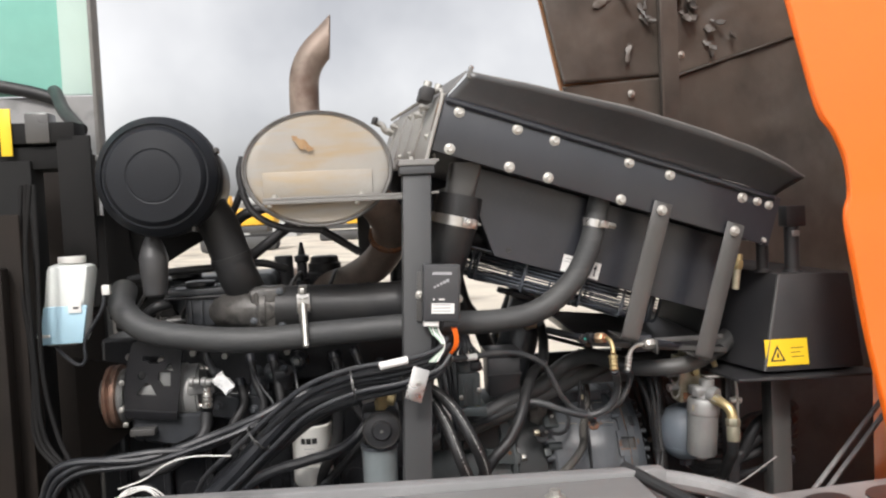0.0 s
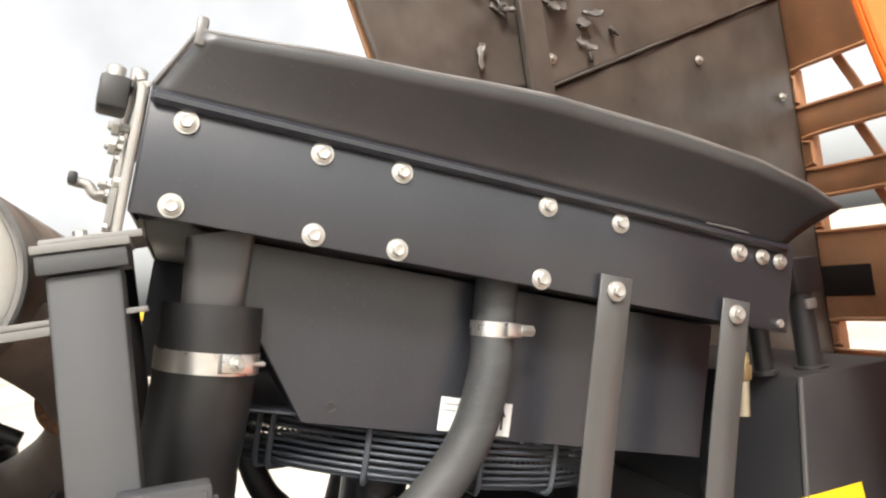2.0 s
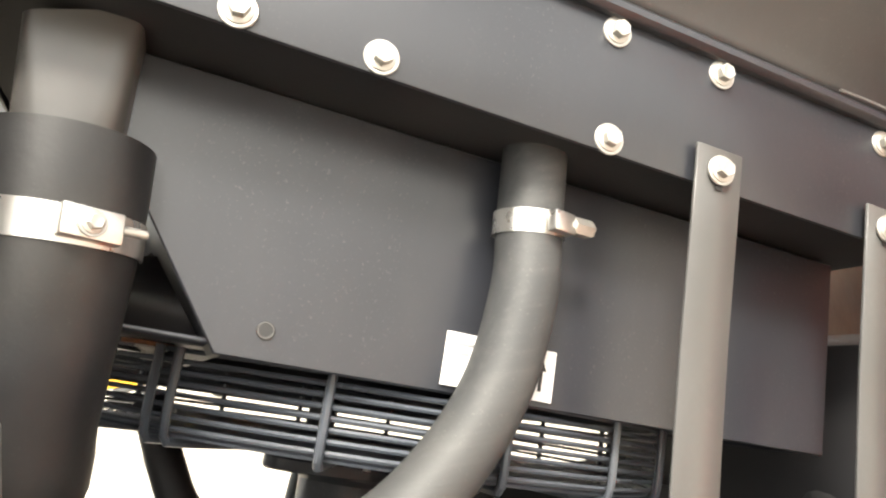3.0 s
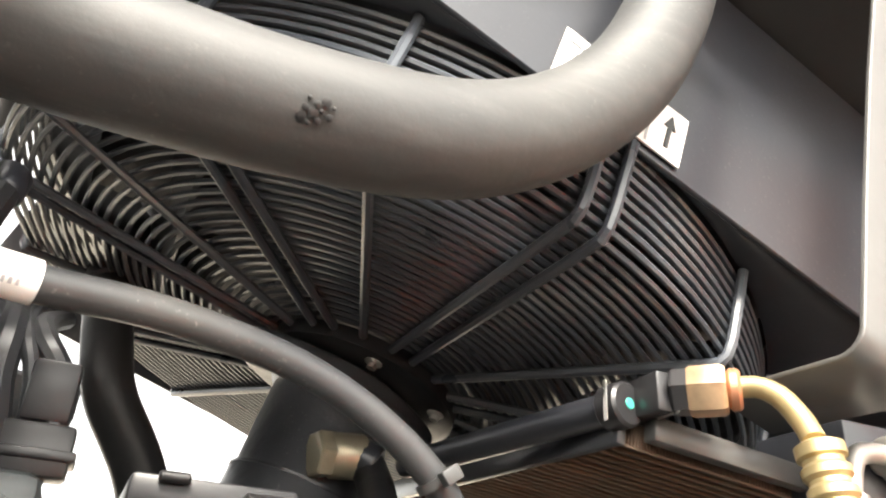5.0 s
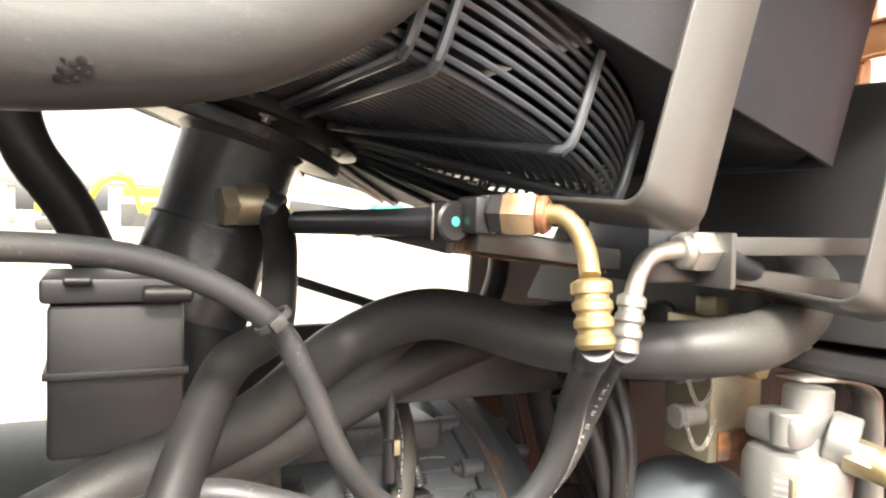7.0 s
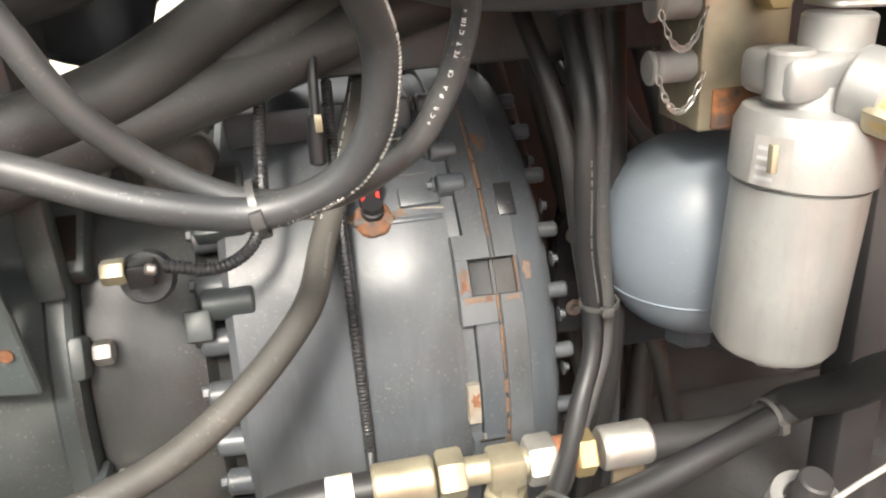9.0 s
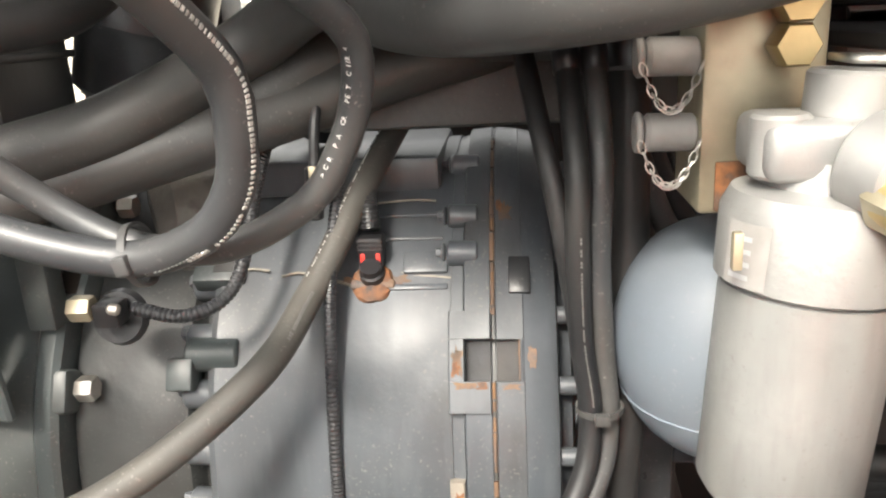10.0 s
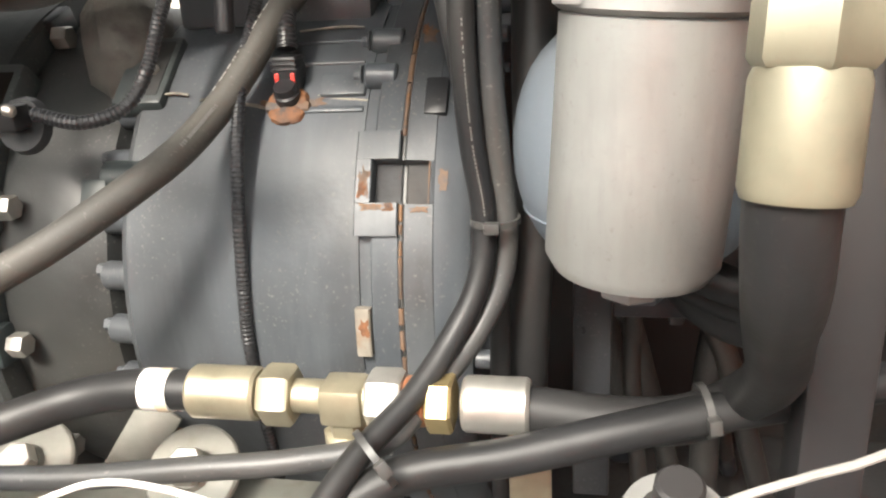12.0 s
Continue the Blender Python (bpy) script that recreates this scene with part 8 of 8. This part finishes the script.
def cab_bulkhead():
    """Dark frame between the cab and the bay."""
    t = thing("bay_bulkhead", "dark steel bulkhead beside the cab, shade in its colour", "bulkhead", kind="structure", m=Matrix.Translation((-0.7, 2.1, 1.2)))
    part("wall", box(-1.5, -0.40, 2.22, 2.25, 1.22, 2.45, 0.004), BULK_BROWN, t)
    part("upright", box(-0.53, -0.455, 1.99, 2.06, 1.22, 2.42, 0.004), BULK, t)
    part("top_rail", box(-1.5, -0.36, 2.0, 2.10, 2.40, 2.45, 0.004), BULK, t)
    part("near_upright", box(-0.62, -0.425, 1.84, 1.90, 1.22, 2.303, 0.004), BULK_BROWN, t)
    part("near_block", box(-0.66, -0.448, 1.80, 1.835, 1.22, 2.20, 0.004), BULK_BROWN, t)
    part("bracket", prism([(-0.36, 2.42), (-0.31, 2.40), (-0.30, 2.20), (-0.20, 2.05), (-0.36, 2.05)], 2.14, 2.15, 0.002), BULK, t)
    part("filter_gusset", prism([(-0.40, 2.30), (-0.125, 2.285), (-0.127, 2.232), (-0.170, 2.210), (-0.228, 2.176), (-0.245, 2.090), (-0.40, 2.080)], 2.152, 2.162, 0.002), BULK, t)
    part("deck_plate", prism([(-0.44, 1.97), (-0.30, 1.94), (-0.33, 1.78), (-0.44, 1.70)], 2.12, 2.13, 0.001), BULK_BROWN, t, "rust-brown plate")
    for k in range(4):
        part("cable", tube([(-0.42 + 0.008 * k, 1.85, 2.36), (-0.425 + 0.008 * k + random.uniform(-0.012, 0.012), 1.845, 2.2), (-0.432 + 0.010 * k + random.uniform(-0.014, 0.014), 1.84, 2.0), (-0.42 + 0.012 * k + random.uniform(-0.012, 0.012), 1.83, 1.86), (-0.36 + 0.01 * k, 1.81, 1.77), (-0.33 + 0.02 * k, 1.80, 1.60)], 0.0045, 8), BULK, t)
    part("label", box(-0.51, -0.487, 1.984, 1.988, 2.43, 2.53, 0.001), YELLOW, t, "yellow label")
    part("ledge", box(-0.56, -0.36, 1.99, 2.06, 2.455, 2.50, 0.004), BULK, t)
    part("block", box(-0.46, -0.41, 1.985, 2.03, 2.455, 2.52, 0.004), STEEL_DARK, t)
    return t


cab_bulkhead()


def operator_cab():
    t = thing("operator_cab", "cab corner with green-tinted glass and dark pillar", "cab", m=Matrix.Translation((-1.2, 2.9, 2.4)))
    part("pillar", box(-0.512, -0.500, 2.60, 2.66, 2.46, 4.0, 0.004), SHELF, t)
    part("rear_window", box(-1.60, -0.515, 2.625, 2.633, 2.66, 3.9, 0.002), GLASS_GREEN, t, "green-tinted glass")
    part("window_seal", tube([(-1.2, 2.60, 2.745), (-0.85, 2.60, 2.70), (-0.70, 2.60, 2.672), (-0.60, 2.60, 2.642)], 0.018, 12), RUBBER, t)
    part("window_edge", box(-0.60, -0.516, 2.618, 2.624, 2.66, 3.9, 0.001), GLASS_PALE, t)
    part("wall", box(-1.60, -0.50, 2.61, 2.66, 1.3, 2.655, 0.006), SILL, t)
    part("seal_hose", tube([(-0.60, 2.55, 2.66), (-0.54, 2.4, 2.63), (-0.47, 2.25, 2.56), (-0.40, 2.15, 2.50)], 0.016, 12), RUBBER, t)
    part("roof", box(-1.7, -0.52, 2.5, 2.9, 3.9, 4.0, 0.03), ORANGE, t)
    return t


operator_cab()


def post_bracket():
    """Flat bar between the post's cap and the cowl."""
    t = thing("post_bracket", "grey flat steel bar from post to cowl", "bracket", m=Matrix.Translation((0.36, 1.86, 2.375)))
    part("bar", box(0.322, 0.404, 1.80, 1.93, 2.3700, 2.377, 0.002), SHELF, t)
    part("upturn", box(0.398, 0.404, 1.86, 1.93, 2.3775, 2.392, 0.002), SHELF, t)
    bolt(t, (0.350, 1.85, 2.377), (0, 0, 1), 0.011)
    return t


post_bracket()


def far_frame():
    """Braces and tank beyond the pump."""
    t = thing("rear_support_frame", "dark steel braces beyond the pump", "frame", m=Matrix.Translation((0.9, 2.7, 1.7)))
    part("brace", tube([(0.44, 2.30, 2.02), (0.42, 2.32, 1.95), (0.40, 2.33, 1.86), (0.38, 2.34, 1.75)], 0.028, 16), CAST_DARK, t)
    part("cross_rod", cyl((0.755, 2.45, 1.894), (0.90, 2.45, 1.847), 0.006), CAST_DARK, t)
    part("bent_hose", tube([(1.00, 2.40, 1.96), (1.005, 2.40, 1.91), (0.99, 2.40, 1.86), (0.95, 2.40, 1.80)], 0.013, 12), RUBBER, t)
    part("grey_panel", prism([(1.02, 1.942), (1.34, 1.935), (1.34, 1.80), (1.16, 1.825), (1.08, 1.83), (1.015, 1.85)], 2.50, 2.51, 0.002), SILL, t)
    part("rear_wall", box(1.20, 1.85, 2.55, 2.58, 1.22, 1.93, 0.003), GRIME, t)
    part("floor_block", box(0.45, 1.15, 2.56, 2.9, 1.22, 1.60, 0.02), GRIME, t)
    # Plain dark sheet, added to block the bright gap behind the pump.
    part("pump_backing", box(0.62, 1.20, 2.535, 2.555, 1.22, 1.825, 0.004), BLACK_DUSTY, t)
    part("pump_crossbeam", box(0.76, 1.12, 2.20, 2.27, 1.80, 1.87, 0.008), GRIME, t)
    part("dark_column", cyl((0.335, 2.40, 1.86), (0.345, 2.40, 2.42), 0.024), BLACK_DUSTY, t)
    return t


far_frame()
for k, (x, y, sag) in enumerate(((1.00, 2.33, 0.03), (1.035, 2.40, -0.02), (1.06, 2.36, 0.05), (1.095, 2.42, 0.0), (1.12, 2.35, -0.03), (0.985, 2.44, 0.02))):
    hose("dusty black hose crowded behind the filter group", [(x - 0.03, y, 1.80), (x, y - 0.02, 1.66), (x + sag, y - 0.03, 1.54), (x + sag * 0.5 + 0.02, y - 0.02, 1.42), (x + 0.05, y, 1.26)], 0.008 + 0.003 * (k % 3), HOSE_DARK)

# ---- distance: the machinery yard ----


def excavator(x, y, s, paint, dark, label, face=1):
    t = thing("parked_excavator", label, "excavator", "machines in the yard", m=pose(x, y, GZ))
    def B(n, x0, x1, y0, y1, z0, z1, m, b=0.06):
        part(n, box(x + min(face * x0, face * x1) * s, x + max(face * x0, face * x1) * s, y + y0 * s, y + y1 * s, GZ + z0 * s, GZ + z1 * s, b * s), m, t)
    B("track", -1.9, 1.9, -1.3, -0.7, 0, 0.8, dark, 0.25)
    B("track", -1.9, 1.9, 0.7, 1.3, 0, 0.8, dark, 0.25)
    B("deck", -1.5, 1.6, -1.2, 1.2, 0.95, 1.3, dark)
    B("engine_cover", -1.9, 0.2, -1.2, 1.2, 1.3, 2.2, paint, 0.15)
    B("cab", 0.3, 1.5, -1.2, -0.1, 1.3, 2.9, paint, 0.1)
    B("cab_glass", 0.45, 1.35, -1.23, -1.18, 1.9, 2.7, dark, 0.02)
    pts = [(x + face * k * s, y + 0.4 * s, GZ + h * s) for k, h in ((1.2, 1.5), (2.4, 3.6), (3.6, 4.1), (4.6, 3.6))]
    part("boom", tube(pts, 0.28 * s, 8, 0.6), paint, t)
    part("arm", cyl(pts[-1], (x + face * 5.2 * s, y + 0.4 * s, GZ + 1.4 * s), 0.22 * s, 0.16 * s, 8), paint, t)
    part("bucket", prism([(x + face * 4.6 * s, GZ + 0.3 * s), (x + face * 5.7 * s, GZ + 0.5 * s), (x + face * 5.5 * s, GZ + 1.4 * s), (x + face * 4.8 * s, GZ + 1.2 * s)], y, y + 0.9 * s, 0.02), dark, t)
    return t


def truck(x, y, s, paint, label):
    t = thing("parked_truck", label, "truck", "machines in the yard", m=pose(x, y, GZ))
    part("cab", box(x - 1.2 * s, x + 1.2 * s, y, y + 1.9 * s, GZ + 0.7 * s, GZ + 2.8 * s, 0.15 * s), paint, t)
    part("windscreen", box(x - 1.0 * s, x + 1.0 * s, y - 0.03, y + 0.02, GZ + 1.6 * s, GZ + 2.4 * s, 0.02), FAR_DARK, t)
    part("bumper", box(x - 1.2 * s, x + 1.2 * s, y - 0.1, y + 0.1, GZ + 0.4 * s, GZ + 0.75 * s, 0.03), FAR_GREY, t)
    part("box_body", box(x - 1.25 * s, x + 1.25 * s, y + 2.1 * s, y + 8 * s, GZ + 0.9 * s, GZ + 3.2 * s, 0.05), FAR_GREY, t)
    for dx in (-0.95, 0.95):
        for dy in (0.9, 5.5):
            part("wheel", cyl((x + dx * s - 0.15, y + dy * s, GZ + 0.5 * s), (x + dx * s + 0.15, y + dy * s, GZ + 0.5 * s), 0.5 * s), FAR_DARK, t)
    return t


excavator(-6.6, 46, 1.10, FAR_YELLOW, FAR_DARK, "yellow excavator parked far across the yard", -1)
excavator(-1.0, 58, 0.9, FAR_YELLOW, FAR_DARK, "small yellow excavator parked beside others", 1)
excavator(5.0, 48, 0.9, FAR_ORANGE, FAR_DARK, "orange excavator parked across the yard", 1)
excavator(-16, 62, 1.0, FAR_TEAL, FAR_DARK, "teal excavator in the row of machines", 1)
excavator(13.5, 60, 0.9, FAR_YELLOW, FAR_DARK, "yellow excavator near the trucks", -1)
truck(17.5, 47, 0.75, FAR_TEAL, "teal-fronted truck parked in the row")
truck(20.5, 46, 0.75, FAR_RED, "red truck parked in the row")
truck(24.0, 46, 0.75, FAR_RED, "second red truck parked in the row")


def shed(x0, x1, y, h, label):
    t = thing("yard_shed", label, "shed", "sheds round the yard", m=pose((x0 + x1) / 2, y, GZ))
    part("wall", box(x0, x1, y, y + 8, GZ, GZ + h, 0.05), FAR_GREY, t)
    part("roof", prism([(x0 - 0.5, GZ + h), (x1 + 0.5, GZ + h), ((x0 + x1) / 2, GZ + h + (x1 - x0) * 0.06)], y - 0.5, y + 8.5), FAR_GREY, t)
    n = int((x1 - x0) / 4)
    for k in range(n):
        a = x0 + 0.8 + (x1 - x0 - 1.6) * k / n
        part("door", box(a, a + 2.2, y - 0.06, y + 0.02, GZ, GZ + h * 0.55, 0.01), FAR_DARK, t)
    part("sign_board", box(x0 + 1, x0 + 5, y - 0.15, y - 0.05, GZ + h * 0.72, GZ + h * 0.92, 0.02), FAR_YELLOW, t, "plain yellow sign board")
    return t


shed(-30, -6, 78, 3.4, "long grey sheet-metal shed at the yard's edge")
shed(2, 26, 72, 3.6, "grey sheet-metal shed with a yellow board")
shed(32, 60, 80, 3.4, "far grey sheet-metal shed")

# ---- print, ties and small things on the hoses ----
A_RUN = [(0.778, 1.883, 1.905), (0.791, 1.910, 1.886), (0.801, 1.936, 1.861), (0.801, 1.943, 1.840), (0.795, 1.950, 1.817), (0.778, 1.956, 1.797), (0.742, 1.963, 1.785), (0.695, 1.961, 1.796), (0.645, 1.967, 1.815)]
B_RUN = [(0.818, 1.912, 1.896), (0.832, 1.940, 1.886), (0.843, 1.963, 1.869), (0.840, 1.974, 1.845), (0.830, 1.977, 1.822), (0.815, 1.978, 1.803), (0.778, 1.978, 1.785), (0.738, 1.979, 1.786)]
C_RUN = [(0.835, 2.29, 1.83), (0.817, 2.248, 1.801), (0.800, 2.181, 1.768), (0.770, 2.122, 1.709), (0.747, 2.057, 1.679), (0.674, 1.997, 1.639), (0.575, 1.955, 1.627), (0.48, 1.915, 1.619), (0.40, 1.93, 1.63)]


def dashes(n, lo, hi, h, gap=0.35):
    out = []
    for k in range(n):
        w = random.uniform(lo, hi)
        out.append((w, (w * 0.9, h)))
        if random.random() < gap:
            out.append((w * random.uniform(0.5, 1.6), None))
    return out


words = [(0.0026, c if c != " " else None) for c in "> CR  PA  CR  PET  CIIR <"]
along_hose(B_RUN, 0.0066, 0.060, (-0.3, -1.0, 0.1), list(reversed(words)), B_HOSE, PRINT, back=True)
along_hose(A_RUN, 0.0081, 0.012, (0.92, -0.55, 0.1), dashes(96, 0.0006, 0.0017, 0.0018, 0.3), A_HOSE, WORN_PRINT, name="print_bar")
along_hose(A_RUN, 0.0081, 0.150, (0.0, -0.8, -0.7), dashes(22, 0.0006, 0.0014, 0.0007, 0.3), A_HOSE, FADED, name="print_bar")
along_hose(C_RUN, 0.0095, 0.075, (-0.55, -0.75, 0.35), [(0.0018, (0.0013, 0.0007)) if random.random() < 0.75 else (0.0018, None) for k in range(75)], C_HOSE, PRINT, name="print_bar")
along_hose(C_RUN, 0.0095, 0.22, (0.1, -1.0, 0.0), dashes(26, 0.0007, 0.0014, 0.0022, 0.6), C_HOSE, FADED, name="print_bar")
along_hose(V1[1:], 0.0068, 0.020, (0.2, -1.0, 0.0), dashes(60, 0.0010, 0.002, 0.0008, 0.4), V_HOSE, FADED, name="print_bar")


for drop, run in DROP_HOSES:
    along_hose(run, 0.0125, 0.17, (0.25, -1.0, 0.2), dashes(60, 0.0014, 0.0030, 0.0020, 0.6), drop, WORN_PRINT, name="print_bar")


def wire_drop(label, pts, r, material):
    t = thing("thin_wire", label, "wire", "engine wiring", m=Matrix.Translation(pts[0]))
    part("wire", tube(pts, r, 8), material, t)
    return t


# looms and pipes crowding the engine's flank
for k, (x, y, z) in enumerate(((-0.03, 2.06, 1.96), (0.02, 2.07, 1.955), (0.16, 2.08, 1.95), (0.21, 2.07, 1.96), (-0.06, 2.08, 1.90))):
    hose("black rubber hose running down the engine's flank",
         [(x, y, z), (x + 0.012, y - 0.03, z - 0.05), (x + 0.03 - 0.012 * k, y - 0.05, z - 0.12), (x + 0.02 * (k - 2), y - 0.04, z - 0.20), (x - 0.03 * k, y - 0.02, z - 0.32)], 0.009 + 0.002 * (k % 3), RUBBER)
for k in range(3):
    wire_drop("thin black engine wire", [(-0.02 + 0.09 * k, 2.02, 1.94), (0.0 + 0.08 * k, 1.99, 1.90), (0.03 + 0.05 * k, 1.96, 1.86), (0.02 + 0.02 * k, 1.90, 1.82)], 0.003, LOOM)
t = thing("solenoid_valve", "black solenoid with grey specks on the engine", "valve", m=Matrix.Translation((0.05, 2.05, 1.90)))
part("coil", cyl((0.045, 2.05, 1.885), (0.050, 2.035, 1.925), 0.022), PLASTIC, t)
part("terminal", box(0.030, 0.052, 2.015, 2.034, 1.905, 1.925, 0.002), PLASTIC, t)
bolt(t, (0.049, 2.034, 1.927), (0.1, -0.3, 0.95), 0.010, mesh=BOLT_DARK)
t = thing("head_casting", "grey cast alternator bracket on the engine flank", "bracket", m=Matrix.Translation((-0.07, 2.09, 1.85)))
part("arm", prism([(-0.13, 1.82), (-0.05, 1.80), (0.0, 1.83), (0.01, 1.865), (-0.05, 1.86), (-0.12, 1.87)], 2.07, 2.10, 0.005), ENGINE_GREY, t)
for x, z in ((-0.11, 1.845), (-0.03, 1.83)):
    bolt(t, (x, 2.069, z), r=0.011, mesh=BOLT_DARK)
t = thing("intake_cover", "cast aluminium-grey intake cover with raised ribs", "cover", m=Matrix.Translation((-0.1, 2.2, 2.06)))
part("cover", box(-0.165, -0.06, 2.04, 2.2, 2.03, 2.105, 0.012, seg=3), ENGINE_GREY, t)
for k in range(4):
    part("rib", box(-0.155 + 0.025 * k, -0.149 + 0.025 * k, 2.034, 2.0395, 2.04, 2.095, 0.001), ENGINE_GREY, t)


# clutter low in the bay beyond the filter
for k in range(3):
    hose("black hydraulic hose low beyond the filter", [(0.98 + 0.02 * k, 2.14, 1.70 - 0.03 * k), (1.04 + 0.02 * k, 2.12, 1.62 - 0.02 * k), (1.12 + 0.02 * k, 2.10, 1.60), (1.22, 2.10, 1.62 + 0.035 * k), (1.34, 2.14, 1.66 + 0.03 * k)], 0.012 + 0.002 * k, RUBBER)
t = thing("floor_bracket", "dark angle bracket behind the accumulator", "bracket", m=Matrix.Translation((1.0, 2.2, 1.6)))
part("upright", box(0.985, 1.012, 2.18, 2.186, 1.40, 1.68, 0.002), ENGINE_GREY, t)
part("gusset", prism([(1.0125, 1.55), (1.075, 1.55), (1.0125, 1.63)], 2.18, 2.186, 0.001), ENGINE_GREY, t)
bolt(t, (0.998, 2.179, 1.62), r=0.008)

t = thing("mount_plate", "grey bolted mounting plate beyond the accumulator", "bracket", m=Matrix.Translation((1.05, 2.3, 1.6)))
part("plate", prism([(0.99, 1.50), (1.14, 1.50), (1.16, 1.60), (1.10, 1.66), (1.03, 1.67), (0.99, 1.62)], 2.30, 2.312, 0.003), ENGINE_GREY, t)
part("rib", box(1.06, 1.072, 2.272, 2.2995, 1.50, 1.65, 0.003), ENGINE_GREY, t)
for x, z in ((1.01, 1.53), (1.01, 1.61), (1.12, 1.53), (1.12, 1.61)):
    bolt(t, (x, 2.299, z), r=0.009)
for k in range(4):
    hose("dark hydraulic hose crossing beyond the filter", [(0.965 + 0.012 * k, 2.20 + 0.012 * k, 1.80), (0.99 + 0.018 * k, 2.19 + 0.012 * k, 1.72), (1.03 + 0.03 * k, 2.18 + 0.012 * k, 1.655 + 0.008 * k), (1.12 + 0.03 * k, 2.18, 1.61 + 0.022 * k), (1.26, 2.20, 1.58 + 0.034 * k), (1.40, 2.24, 1.57 + 0.04 * k)], 0.0085 + 0.002 * (k % 2), HOSE if k % 2 else RUBBER)
wire_drop("thin grey wire sagging beyond the filter", [(0.975, 2.15, 1.74), (1.0, 2.14, 1.66), (1.05, 2.13, 1.62), (1.12, 2.13, 1.64), (1.20, 2.16, 1.70)], 0.0028, LOOM)

# hoses and looms that hang behind the post
hose("dark bent hose rising behind the fan motor", [(0.58, 2.33, 1.86), (0.545, 2.31, 1.955), (0.508, 2.30, 2.013), (0.495, 2.31, 2.06), (0.485, 2.34, 2.13)], 0.020, RUBBER)
for k in range(4):
    loom("black cable loom hanging behind the post", [(0.395 + 0.013 * k, 2.05 + 0.02 * (k % 2), 2.06), (0.402 + 0.010 * k, 2.03, 1.99), (0.392 + 0.016 * k, 2.02, 1.93), (0.405 + 0.012 * k, 2.01 - 0.01 * (k % 2), 1.86), (0.38 + 0.02 * k, 2.0, 1.76)], 0.006 + 0.003 * (k % 2))
t = thing("wire_plug", "black wire plug clipped behind the post", "connector", m=Matrix.Translation((0.425, 2.0, 1.985)))
part("shell", box(0.412, 0.436, 1.99, 2.012, 1.965, 2.005, 0.003), PLASTIC, t)
part("latch", box(0.418, 0.430, 1.986, 1.9895, 1.975, 1.998, 0.001), PLASTIC, t)
part("boot", cyl((0.424, 2.0, 2.005), (0.424, 2.003, 2.03), 0.009), RUBBER, t)

t = thing("rocker_lid", "black plastic engine top cover with a filler cap", "cover", m=Matrix.Translation((-0.12, 2.08, 2.11)))
part("lid", box(-0.20, -0.015, 2.03, 2.16, 2.1055, 2.122, 0.004), ENGINE_GREY, t)
part("lip", box(-0.205, -0.010, 2.026, 2.165, 2.099, 2.105, 0.002), PLASTIC, t)
part("filler_cap", lathe([(0, 0.030), (0.004, 0.034), (0.012, 0.034), (0.014, 0.028)], (-0.135, 2.08, 2.122), (0, 0, 1), 28), PLASTIC, t)
for x in (-0.19, -0.09, -0.03):
    bolt(t, (x, 2.045, 2.122), (0, 0, 1), 0.008, mesh=BOLT_DARK)
for k in range(5):
    part("rib", box(-0.085 + 0.013 * k, -0.080 + 0.013 * k, 2.03, 2.15, 2.1225, 2.127, 0.001), ENGINE_GREY, t)
part("vent_pipe", tube([(-0.20, 2.05, 2.09), (-0.225, 2.04, 2.085), (-0.25, 2.05, 2.07)], 0.012, 12, 0.005), RUBBER, t)

# wiring and stays seen beyond the post
t = thing("stay_arm", "dusty grey stay beyond the fan motor", "stay", m=Matrix.Translation((0.58, 2.41, 2.0)))
part("arm", cyl((0.610, 2.42, 1.90), (0.690, 2.40, 2.10), 0.018), GRIME, t)
part("foot", box(0.585, 0.64, 2.39, 2.45, 1.86, 1.905, 0.006), GRIME, t)
for k in range(5):
    loom("black tangled wiring above the grey valve", [(0.448 + 0.010 * k, 2.01 + 0.012 * (k % 3), 1.875), (0.456 + 0.008 * k, 1.995 + 0.01 * (k % 2), 1.905), (0.440 + 0.013 * k, 2.0, 1.935), (0.452 + 0.006 * k, 2.01, 1.962), (0.430 + 0.012 * k, 2.04 + 0.01 * k, 1.992)], 0.0035 + 0.0016 * (k % 3))
t = thing("wire_plug", "black twin wire plug above the grey valve", "connector", m=Matrix.Translation((0.487, 2.0, 1.91)))
part("shell", box(0.474, 0.500, 1.988, 2.006, 1.900, 1.920, 0.002), PLASTIC, t)
part("shell", box(0.478, 0.496, 1.990, 2.004, 1.9205, 1.945, 0.002), PLASTIC, t)
part("rib", box(0.472, 0.502, 1.986, 2.008, 1.906, 1.910, 0.001), PLASTIC, t)
along_hose([(0.455, 1.911, 1.9475), (0.466, 1.9145, 1.9472), (0.478, 1.9185, 1.9475)], 0.0075, 0.003, (0.1, -0.85, -0.5), dashes(9, 0.0008, 0.0014, 0.0022, 0.2), LABEL_WRAP, GREY_INK, name="print_bar")
